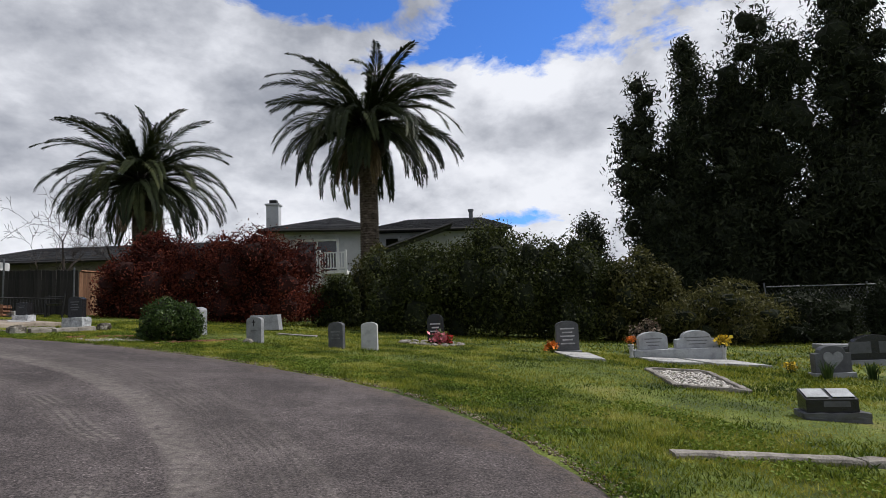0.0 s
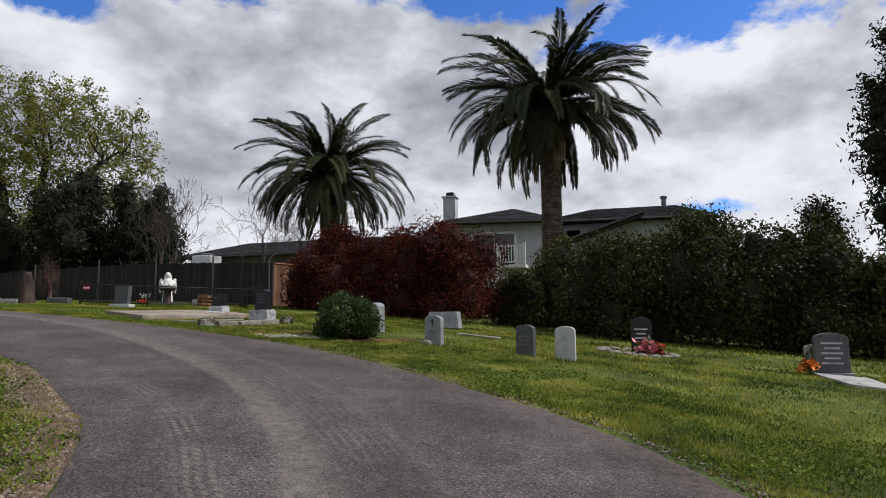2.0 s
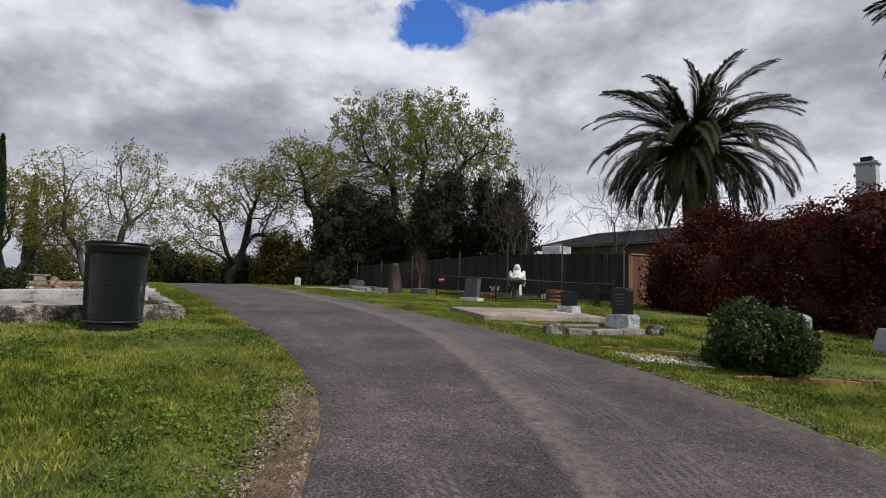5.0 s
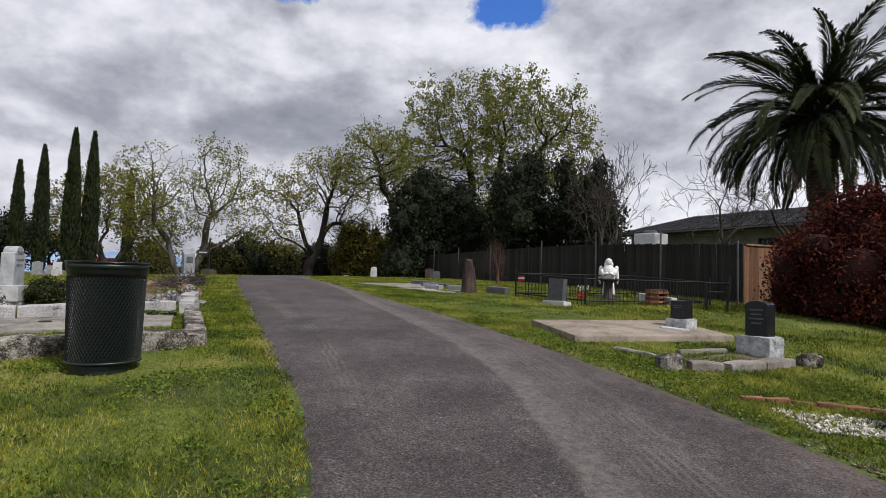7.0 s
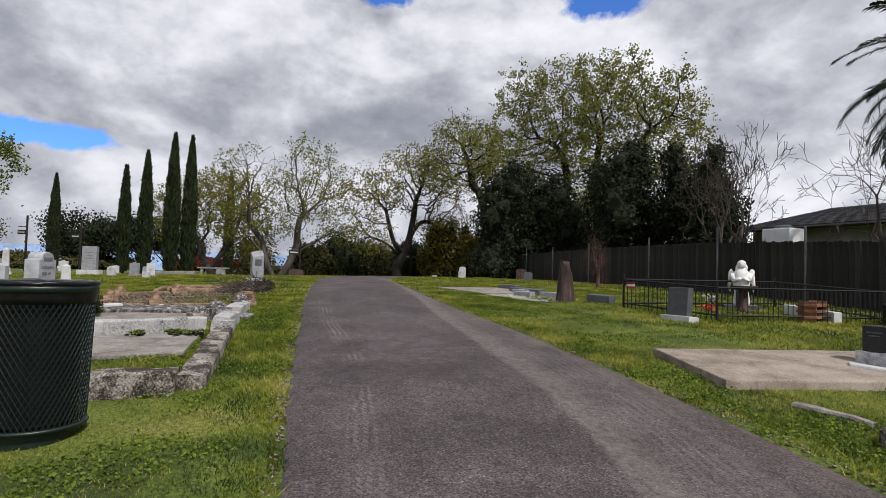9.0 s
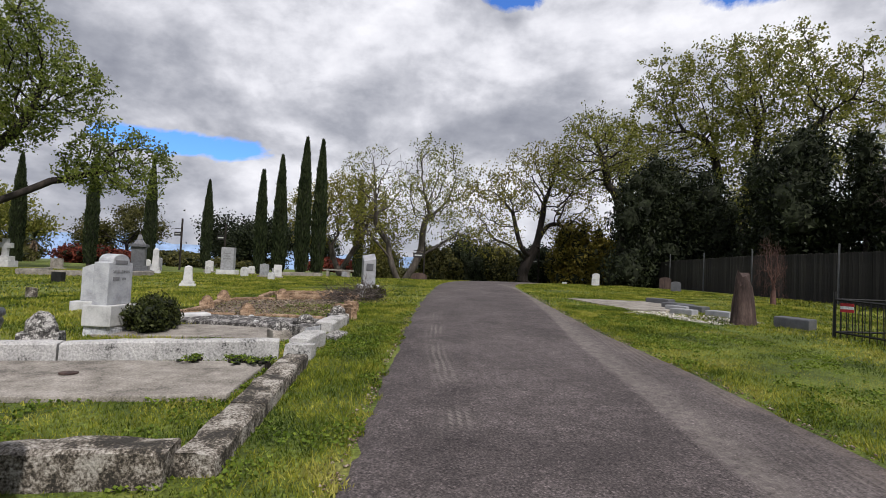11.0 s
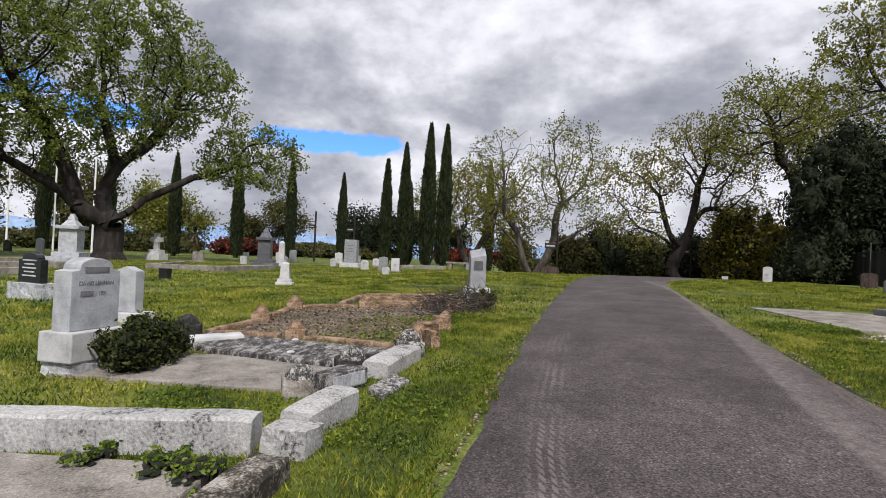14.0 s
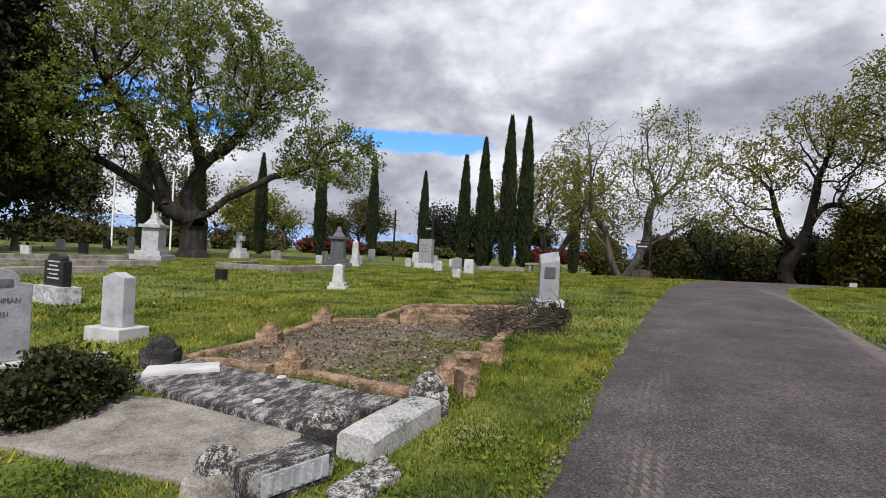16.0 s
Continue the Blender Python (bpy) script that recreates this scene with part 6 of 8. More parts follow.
def slab(name, label, pts, h, mat, category="grave slab", rough=0.004, top=None, dz=0.0):
    """A flat slab over plan corners, its top level or following the ground."""
    cx, cy = sum(p[0] for p in pts) / len(pts), sum(p[1] for p in pts) / len(pts)
    ob = thing(name, label, category, cx, cy)
    bm = bmesh.new()
    lo, hi = [], []
    for x, y in pts:
        g = ground(x, y) - ob.location.z
        lo.append(bm.verts.new((x - cx, y - cy, g - 0.08)))
        hi.append(bm.verts.new((x - cx, y - cy, (top - ob.location.z) if top is not None else g + h)))
    fs = [bm.faces.new(hi), bm.faces.new(lo[::-1])]
    k = len(pts)
    for i in range(k):
        fs.append(bm.faces.new((lo[i], lo[(i + 1) % k], hi[(i + 1) % k], hi[i])))
    bmesh.ops.recalc_face_normals(bm, faces=bm.faces)
    es = [e for e in bm.edges if e.verts[0] in hi and e.verts[1] in hi]
    bmesh.ops.bevel(bm, geom=es, offset=min(0.02, h * 0.3), segments=2, profile=0.6, affect="EDGES")
    bmesh.ops.triangulate(bm, faces=bm.faces)
    bmesh.ops.subdivide_edges(bm, edges=bm.edges, cuts=3, use_grid_fill=True)
    for v in bm.verts:
        v.co += noise.noise_vector((v.co + Vector((cx, cy, 0))) * 6) * rough
    part("slab", bm, mat, ob)
    return ob


def kerb(parent, p, q, w, h, mat, name="kerb_stone", rough=0.012, h0=None):
    """One kerb stone between two plan points, with worn edges, under the thing parent."""
    base = parent.matrix_basis.inverted()
    a, b = Vector((*p, ground(*p))), Vector((*q, ground(*q)))
    d = b - a
    L = math.hypot(d.x, d.y)
    k = max(3, int(L / 0.12))
    side = Vector((-d.y, d.x, 0)).normalized() * (w / 2)
    bm = bmesh.new()
    rows = []
    prof = [(-1, -0.08), (-1, h - 0.02), (-0.86, h), (0, h + 0.004), (0.86, h), (1, h - 0.02), (1, -0.08)]
    for i in range(k + 1):
        c = a.lerp(b, i / k)
        end = 0.012 if i in (0, k) else 0.0
        rows.append([bm.verts.new(c + side * s * (1 - end * 2) + Vector((0, 0, (z - end if z > 0 else z)))) for s, z in prof])
    for r, s in zip(rows, rows[1:]):
        for j in range(len(prof) - 1):
            bm.faces.new((r[j], r[j + 1], s[j + 1], s[j]))
    bm.faces.new(rows[0][::-1]), bm.faces.new(rows[-1])
    bmesh.ops.recalc_face_normals(bm, faces=bm.faces)
    for v in bm.verts:
        v.co += noise.noise_vector(v.co * 5.0) * rough + noise.noise_vector(v.co * 17.0) * rough * 0.6
        v.co = base @ v.co
    return part(name, bm, mat, parent)


def stones(name, label, pts, count, size, mat, seed, lift=0.0, kind="stuff"):
    """Loose stones or litter strewn over a plan quad."""
    rng = np.random.default_rng(seed)
    p = np.array(pts)
    u, v = rng.random((count, 1)), rng.random((count, 1))
    xy = (p[0] * (1 - u) + p[1] * u) * (1 - v) + (p[3] * (1 - u) + p[2] * u) * v
    return strew(name, label, xy, size, mat, rng, lift, kind)


def strew(name, label, xy, size, mat, rng, lift=0.0, kind="stuff", flat=0.55):
    k = len(xy)
    z = grounds(xy[:, 0], xy[:, 1]) + lift
    s = size * rng.uniform(0.4, 1.3, (k, 1, 1))
    base = np.array([[1, 0, 0], [0, 1, 0], [-1, 0, 0], [0, -1, 0], [0, 0, 1], [0, 0, -1]], dtype=float)
    v = base[None] * s * rng.uniform(0.6, 1.3, (k, 6, 3))
    a = rng.uniform(0, 6.28, k)
    ca, sa = np.cos(a)[:, None], np.sin(a)[:, None]
    x, y = v[..., 0] * ca - v[..., 1] * sa, v[..., 0] * sa + v[..., 1] * ca
    v = np.stack([x + xy[:, :1], y + xy[:, 1:2], v[..., 2] * flat + z[:, None] + s[:, 0] * 0.25], 2).reshape(-1, 3)
    f = np.array([[0, 1, 4], [1, 2, 4], [2, 3, 4], [3, 0, 4], [1, 0, 5], [2, 1, 5], [3, 2, 5], [0, 3, 5]])
    f = (f[None] + np.arange(k)[:, None, None] * 6).reshape(-1, 3)
    return mesh_np(name, v, f, mat, None, label, kind)


VET = "veterans' upright stones"
g1 = headstone("headstone", "grey upright stone with curved top on the lawn", -2.34, 12.25, -22, 0.34, 0.10, 0.53, "arch", GRANITE_DARK, lines=3, group=VET)
headstone("headstone", "white marble upright stone with curved top", -1.68, 12.35, -8, 0.34, 0.09, 0.56, "arch", MARBLE, group=VET)
g3 = headstone("headstone", "grey upright stone with an engraved cross", -4.08, 12.55, -18, 0.36, 0.11, 0.53, "arch", GRANITE, lines=0, group=VET)
bm = bmesh.new()
box(bm, (0, -0.057, 0.40), (0.022, 0.008, 0.14)), box(bm, (0, -0.0575, 0.42), (0.085, 0.008, 0.022))
part("engraved_cross", bm, IRON, g3)
bm = bmesh.new()
box(bm, (0, -0.057, 0.24), (0.16, 0.008, 0.02))
part("inscription_line", bm, LETTER, g3)


def slant_marker():
    ob = thing("slant_marker", "low grey slanted grave marker with white medallion", "gravestone", -5.05, 16.6, -6)
    bm = bmesh.new()
    prism(bm, [(0, 0), (0.95, 0), (0.86, 0.42), (0.09, 0.42)], -0.14, 0.14, 0.01)
    for v in bm.verts:
        v.co.x -= 0.475
        v.co.y += 0.10 * v.co.z / 0.42
    part("stone", bm, GRANITE, ob)
    bm = bmesh.new()
    lathe(bm, [(0.05, 0), (0.05, 0.012)], 14)
    part("medallion", bm, MARBLE, ob, "white round medallion", pose(0, -0.055, 0.33, 103, 0, 0))


slant_marker()
headstone("headstone", "rough grey granite stone behind a clipped bush", -5.75, 13.75, -30, 0.40, 0.20, 0.62, "arch", GRANITE, lines=2, wear=0.015)


def gravel_grave():
    x, y = -0.42, 14.75
    ob = thing("gravel_bed", "pale gravel grave bed edged with flat stones", "grave bed", x, y)
    rng = random.Random(3)
    for i in range(17):
        a = i / 17 * 6.283
        bm = bmesh.new()
        lump(bm, (0, 0, 0), (0.12, 0.09, 0.045), i, 0.3, 2)
        part("edging_stone", bm, CONCRETE, ob, m=pose(0.72 * math.cos(a), 0.55 * math.sin(a), ground(x + 0.72 * math.cos(a), y + 0.55 * math.sin(a)) - ob.location.z + 0.02, 0, 0, rng.uniform(0, 180)))
    r = np.random.default_rng(8)
    k = 900
    a, d = r.uniform(0, 6.283, k), np.sqrt(r.random(k))
    strew("gravel", "pale gravel inside a stone edging", np.stack([x + 0.66 * d * np.cos(a), y + 0.5 * d * np.sin(a)], 1), 0.022, GRAVEL, r)


gravel_grave()
headstone("headstone", "polished black upright stone with pale lettering", -0.30, 15.1, -8, 0.42, 0.12, 0.74, "round", BLACK_GRANITE, lines=5, line_mat=LETTER_LIGHT)
flowers("flower_bunch", "pink and white artificial flowers on gravel", -0.22, 14.72, 0.16, 0.20, PINK_PETAL, 150, 5)
flowers("flower_bunch", "red artificial flowers on gravel", -0.02, 14.66, 0.14, 0.14, RED_PETAL, 90, 6)
headstone("headstone", "grey polished upright stone with raised lettering", 2.72, 13.75, -4, 0.52, 0.16, 0.68, "arch", GRANITE_DARK, lines=5, line_mat=LETTER_LIGHT, base=(0.60, 0.24, 0.06, GRANITE))
headstone("headstone", "small weathered stone behind a granite stone", 3.0, 15.6, 0, 0.34, 0.12, 0.42, "arch", CONCRETE_OLD)
slab("grave_slab", "white painted flat grave slab on the grass", [(2.35, 13.55), (3.15, 13.5), (3.1, 12.1), (2.5, 12.25)], 0.05, CONCRETE_WHITE)
flowers("flower_bunch", "bright orange artificial flowers in a pot", 2.30, 13.45, 0.18, 0.15, ORANGE_PETAL, 110, 7)
# double family stones
dbl = thing("family_monument", "pale double granite monument on one long base", "gravestone", 4.92, 13.05, -6)
bm = bmesh.new()
box(bm, (0, 0, 0.08), (1.85, 0.42, 0.30), 0.012)
part("base", bm, MARBLE_GREY, dbl)
for cx, w, st in ((-0.48, 0.62, "arch"), (0.45, 0.88, "shoulder")):
    bm = bmesh.new()
    prism(bm, [(a, b + 0.23) for a, b in outline(w, 0.38, st)], -0.10, 0.10, 0.01)
    st_ob = part("stone", bm, MARBLE_GREY, dbl, m=pose(cx, 0, 0))
    for i in range(3):
        bm = bmesh.new()
        box(bm, (0, -0.103, 0.46 - i * 0.07), (w * (0.6 - 0.1 * i), 0.006, 0.022))
        part("inscription_line", bm, LETTER, st_ob)
slab("grave_slab", "white flat grave slab before a double monument", [(4.0, 12.75), (4.8, 12.7), (5.0, 11.9), (4.2, 11.95)], 0.05, CONCRETE_WHITE)
slab("grave_slab", "white flat grave slab before a double monument", [(4.95, 12.7), (5.9, 12.6), (6.2, 11.6), (5.2, 11.8)], 0.05, CONCRETE_WHITE)
flowers("flower_vase", "white vase of orange flowers beside the monument", 3.92, 12.95, 0.40, 0.11, ORANGE_PETAL, 90, 8, vase=MARBLE)
flowers("flower_vase", "white vase of yellow flowers beside the monument", 5.85, 12.75, 0.45, 0.14, YELLOW_PETAL, 120, 9, vase=MARBLE)
shrub("dried_shrub", "dry brown flower bush behind the monument", 4.9, 14.6, 0.40, 0.35, 0.95, LITTER, 1600, 0.07, 33, 5)
kb = thing("grave_border", "low concrete border round a gravel grave", "grave border", 3.75, 9.6)
Q = [(3.44, 10.78), (3.10, 8.75), (3.95, 8.35), (4.40, 10.55)]
for a, b in ((0, 1), (1, 2), (2, 3), (3, 0)):
    kerb(kb, Q[a], Q[b], 0.09, 0.045, CONCRETE)
stones("gravel", "grey gravel within a concrete border", Q, 1500, 0.028, GRAVEL, 12, 0.0)
hs = headstone("headstone", "dark granite stone with a carved pale heart", 6.5, 10.35, -3, 0.62, 0.15, 0.46, "shoulder", GRANITE_DARK, base=(0.70, 0.24, 0.08, GRANITE))
bm = bmesh.new()
hp = [(0.17 * 16 * math.sin(a) ** 3 / 16, 0.17 * (13 * math.cos(a) - 5 * math.cos(2 * a) - 2 * math.cos(3 * a) - math.cos(4 * a)) / 16 + 0.31) for a in np.linspace(0, 2 * math.pi, 26, endpoint=False)]
prism(bm, hp, -0.089, -0.06)
part("heart_relief", bm, GRANITE, hs, "pale carved heart")
flowers("flower_bunch", "yellow artificial flowers on the grass", 6.0, 10.7, 0.14, 0.11, YELLOW_PETAL, 80, 14)
def iris(x, y, seed):
    """Upright strap leaves fanning from one root."""
    rng = np.random.default_rng(seed)
    ob = thing("iris_clump", "clump of green strap leaves by a gravestone", "plant", x, y)
    vs, fs = [], []
    for i in range(46):
        a, l = rng.uniform(0, 6.283), rng.uniform(0.18, 0.36)
        o = np.array([math.cos(a), math.sin(a), 0])
        s = np.array([-math.sin(a), math.cos(a), 0]) * 0.011
        p = o * rng.uniform(0, 0.09)
        k = rng.uniform(0.1, 0.5)
        q = p + o * l * k * 0.4 + np.array([0, 0, l * 0.6])
        e = p + o * l * k * 1.1 + np.array([0, 0, l * (1.0 - 0.3 * k)])
        n0 = 5 * i
        vs += [p - s, p + s, q + s, e, q - s]
        fs += [[n0, n0 + 1, n0 + 2], [n0, n0 + 2, n0 + 4], [n0 + 4, n0 + 2, n0 + 3]]
    mesh_np("strap_leaves", np.array(vs), np.array(fs), LEAF_BUSH, ob)


for i, (x, y) in enumerate(((6.15, 9.95), (6.95, 10.0))):
    iris(x, y, 140 + i)
bd = headstone("headstone", "long polished black double gravestone", 8.9, 12.5, -6, 1.25, 0.18, 0.52, "shoulder", BLACK_GRANITE, base=(1.5, 0.35, 0.10, GRANITE), lines=0)
for cx in (-0.3, 0.3):
    bm = bmesh.new()
    box(bm, (cx, -0.093, 0.36), (0.44, 0.006, 0.24))
    part("etched_panel", bm, GRANITE_DARK, bd)


def black_slant():
    ob = thing("slant_marker", "polished black slant grave marker on a rough base", "gravestone", 3.86, 6.62, -14)
    ob.scale = (0.74, 0.74, 0.74)
    bm = bmesh.new()
    box(bm, (0.03, 0, 0.05), (0.86, 0.46, 0.16), rough=0.02, cuts=6)
    part("base", bm, GRANITE_DARK, ob)
    bm = bmesh.new()
    box(bm, (0, 0.02, 0.25), (0.68, 0.34, 0.25), 0.008)
    for v in bm.verts:
        if v.co.z > 0.28:
            v.co.z += (v.co.y - 0.02) * 0.32
    part("stone", bm, BLACK_GRANITE, ob)
    for cx in (-0.17, 0.17):
        bm = bmesh.new()
        box(bm, (cx, 0.02, 0), (0.29, 0.28, 0.012), 0.004)
        part("top_panel", bm, MARBLE_GREY, ob, "pale slanted panel", pose(0, 0, 0.381, 17, 0, 0))
    bm = bmesh.new()
    box(bm, (0.06, -0.153, 0.25), (0.34, 0.006, 0.08))
    part("name_plate", bm, GRANITE_DARK, ob)


black_slant()
ck = thing("kerb_strip", "pale concrete kerb strip flush with the lawn", "kerb", 3.0, 4.9)
for a, b in (((1.45, 4.93), (2.9, 4.90)), ((2.92, 4.90), (4.4, 4.85)), ((4.42, 4.85), (6.0, 4.8))):
    kerb(ck, a, b, 0.16, 0.045, CONCRETE)
slab("flat_marker", "flat pale grave marker in the lawn", [(10.3, 16.6), (11.4, 16.5), (11.35, 16.1), (10.3, 16.15)], 0.14, GRANITE)
slab("flat_marker", "flat pale marker lying in the grass", [(-4.3, 15.3), (-3.3, 15.2), (-3.3, 14.9), (-4.3, 15.0)], 0.03, CONCRETE)


def wire_fence():
    ob = thing("wire_fence", "low chain-link fence with pipe rails", "fence", 11.25, 20.14)
    base = ob.location.copy()
    for x, lean in ((11.25, -4), (14.5, 0), (18.0, 0), (21.5, 0), (25, 0)):
        bm = bmesh.new()
        y = 20.14 - (x - 11.25) * 0.12
        rod(bm, (x - base.x, y - base.y, ground(x, y) - base.z - 0.1), (x - base.x + math.radians(lean), y - base.y, ground(x, y) - base.z + 2.0), 0.03, 0.03, 6)
        part("post", bm, GALV, ob)
    for h in (0.75, 1.85):
        bm = bmesh.new()
        rod(bm, (0, 0, h), (13.75, -1.65, h + ground(25, 18.5) - base.z), 0.022, 0.022, 6)
        part("rail", bm, GALV, ob)
    segs = []
    for i in range(120):
        for s in (-1, 1):
            x = i * 0.115
            z = ground(11.25 + x, 20.1 - x * 0.12) - base.z
            segs.append((np.array([x, -x * 0.12, z + 0.05]), np.array([x + s * 1.1, -(x + s * 1.1) * 0.12, z + 1.8]), 0.004, 0.004))
    v, f = tubes(segs, 3)
    mesh_np("wire_mesh", v, f, GALV, ob)


wire_fence()
shrub("column_shrub", "narrow dark clipped conifer by the fence", 13.4, 17.8, 0.45, 0.45, 2.2, LEAF_DARK, 4000, 0.09, 34, 5)

# ---------------------------------------------------------------- concrete pad and black stones
slab("grave_pad", "broad raised concrete grave pad", [(-11.32, 12.17), (-9.93, 11.74), (-9.18, 14.31), (-10.57, 14.74)], 0.10, CONCRETE_TAN)
headstone("headstone", "black stone with rough sides on a rock-faced white base", -8.43, 13.65, 3, 0.30, 0.20, 0.47, "arch", BLACK_GRANITE, base=(0.43, 0.38, 0.26, ROCK_WHITE), lines=4, line_mat=GRANITE_DARK, wear=0.006)
headstone("headstone", "square black marker on a rock-faced base upon the pad", -9.98, 14.18, 5, 0.25, 0.24, 0.29, "flat", BLACK_GRANITE, base=(0.34, 0.31, 0.14, ROCK_WHITE), lines=2, line_mat=GRANITE_DARK, dz=0.095)
slab("broken_plaque", "small white broken plaque lying on the pad", [(-10.10, 13.80), (-9.68, 13.96), (-9.70, 13.82), (-10.00, 13.68)], 0.125, MARBLE)
kp = thing("grave_border", "broken concrete border pieces in the grass", "grave border", -8.6, 12.6)
for a, b, w, h in (((-9.38, 11.91), (-8.82, 12.04), 0.10, 0.05), ((-8.27, 11.88), (-8.08, 12.2), 0.16, 0.10), ((-8.04, 12.23), (-7.97, 12.8), 0.18, 0.10), ((-7.97, 12.82), (-7.93, 13.38), 0.18, 0.10), ((-8.87, 12.53), (-8.73, 13.32), 0.10, 0.06)):
    kerb(kp, a, b, w, h, CONCRETE)
bm = bmesh.new()
lathe(bm, [(0.16, -0.05), (0.15, 0.12), (0.09, 0.16)], 12)
for v in bm.verts:
    v.co += noise.noise_vector(v.co * 8) * 0.03
tagged(part("stone_block", bm, CONCRETE_OLD, m=pose(-8.42, 11.72, ground(-8.42, 11.72))), "round mossy concrete stub in the grass", "stone block")
slab("plot_soil", "dark bare soil inside broken border stones", [(-8.62, 12.2), (-8.14, 12.1), (-8.06, 13.3), (-8.6, 13.35)], 0.02, DIRT, category="soil")
bm = bmesh.new()
lump(bm, (0, 0, 0.07), (0.15, 0.12, 0.11), 4, 0.25)
tagged(part("boulder", bm, CONCRETE_OLD, m=pose(-7.78, 13.58, ground(-7.78, 13.58))), "small rounded grey boulder in the grass", "stone")
bm = bmesh.new()
lump(bm, (0, 0, 0.03), (0.11, 0.08, 0.06), 6, 0.25)
tagged(part("boulder", bm, CONCRETE, m=pose(-4.15, 12.3, ground(-4.15, 12.3))), "small pale stone at a gravestone's foot", "stone")


def bricks(name, label, pts):
    ob = thing(name, label, "edging", *pts[0])
    bm = bmesh.new()
    box(bm, (0, 0, 0.03), (0.20, 0.10, 0.10), 0.008)
    tmp = part("brick", bm, BRICK)
    me = tmp.data
    bpy.data.objects.remove(tmp)
    inv = ob.matrix_basis.inverted()
    rng = random.Random(len(pts))
    for x, y, a in along(pts, 0.215):
        b = new("brick", me)
        b.parent = ob
        b.matrix_basis = inv @ pose(x, y, ground(x, y) - 0.042 + rng.uniform(-0.015, 0.01), rng.uniform(-3, 3), rng.uniform(-3, 3), a + rng.uniform(-4, 4))


bricks("brick_edging", "line of orange bricks edging a grave", [(-7.25, 11.35), (-6.35, 12.25), (-5.8, 12.9)])
bricks("brick_edging", "line of orange bricks beside a clipped bush", [(-5.45, 11.25), (-4.75, 12.35), (-4.6, 12.8)])
stones("gravel", "white gravel beside a brick edging", [(-7.0, 11.2), (-6.3, 11.9), (-5.9, 11.5), (-6.5, 10.9)], 700, 0.028, GRAVEL, 15)

# ---------------------------------------------------------------- railed grave with statue
def iron_rail():
    cs = [(-15.62, 15.42), (-13.55, 15.75), (-12.75, 19.3), (-15.3, 19.6)]
    ob = thing("iron_railing", "low black iron picket railing round a grave", "railing", -14.3, 17.4)
    base = ob.location.copy()
    bm = bmesh.new()
    rod(bm, (0, 0, -0.04), (0, 0, 0.62), 0.009, 0.009, 4)
    tmp = part("picket", bm, IRON)
    me = tmp.data
    bpy.data.objects.remove(tmp)
    for a, b in zip(cs, cs[1:] + cs[:1]):
        for x, y, ang in along([a, b], 0.105):
            p = new("picket", me)
            p.parent, p.location = ob, (x - base.x, y - base.y, ground(x, y) - base.z)
        for h in (0.10, 0.60):
            bm = bmesh.new()
            rod(bm, (a[0] - base.x, a[1] - base.y, ground(*a) - base.z + h), (b[0] - base.x, b[1] - base.y, ground(*b) - base.z + h), 0.016, 0.016, 4)
            part("rail", bm, IRON, ob)
        bm = bmesh.new()
        rod(bm, (a[0] - base.x, a[1] - base.y, ground(*a) - base.z - 0.1), (a[0] - base.x, a[1] - base.y, ground(*a) - base.z + 0.72), 0.028, 0.022, 6)
        part("post", bm, IRON, ob)
    return ob


iron_rail()


def statue():
    """A white praying figure reduced to plain rounded masses, one mesh."""
    bm = bmesh.new()
    lathe(bm, [(0.13, 0.0), (0.14, 0.08), (0.12, 0.30), (0.14, 0.48), (0.15, 0.60), (0.13, 0.72), (0.085, 0.80), (0.06, 0.84)], 20)
    for s in (-1, 1):
        lump(bm, (s * 0.165, 0.05, 0.64), (0.05, 0.05, 0.17), 2 + s, 0.12)
        lump(bm, (s * 0.19, 0.06, 0.48), (0.03, 0.04, 0.18), 6 + s, 0.12)
        rod(bm, (s * 0.13, -0.02, 0.69), (s * 0.12, -0.10, 0.54), 0.05, 0.042, 10)
        rod(bm, (s * 0.12, -0.10, 0.54), (s * 0.02, -0.17, 0.60), 0.042, 0.03, 10)
    for v in bm.verts:
        v.co += noise.noise_vector(v.co * 9) * 0.012
    lump(bm, (0, -0.03, 0.90), (0.075, 0.085, 0.105), 4, 0.06)
    lump(bm, (0, 0.03, 0.83), (0.10, 0.08, 0.12), 5, 0.08)
    ob = part("statue", bm, STATUE_WHITE, None, soft=True, m=pose(-15.25, 18.45, ground(-15.25, 18.45) + 0.06, 0, 0, 40) @ Matrix.Diagonal((1.25, 1.15, 1.02, 1)))
    return tagged(ob, "white weathered stone angel with folded wings and bowed head", "statue")


statue()
ped = thing("statue_plinth", "dark low stone plinth under a white statue", "plinth", -15.25, 18.45, 40)
bm = bmesh.new()
box(bm, (0, 0, 0.02), (0.7, 0.5, 0.10), 0.01)
part("block", bm, GRANITE_DARK, ped)
bath = thing("bird_bath", "dark brown stone bird bath before a white statue", "bird bath", -14.62, 17.75)
bm = bmesh.new()
lathe(bm, [(0.15, -0.04), (0.15, 0.05), (0.09, 0.10), (0.075, 0.28), (0.085, 0.42), (0.12, 0.46)], 18)
part("pedestal", bm, STUMP, bath, soft=True)
bm = bmesh.new()
lathe(bm, [(0.12, 0.44), (0.22, 0.48), (0.27, 0.53), (0.27, 0.55), (0.24, 0.55), (0.10, 0.50)], 22)
part("bowl", bm, STUMP, bath, soft=True)
bench_dark = headstone("headstone", "small dark tablet before a white statue", -14.98, 18.10, 40, 0.20, 0.08, 0.42, "flat", BLACK_GRANITE)
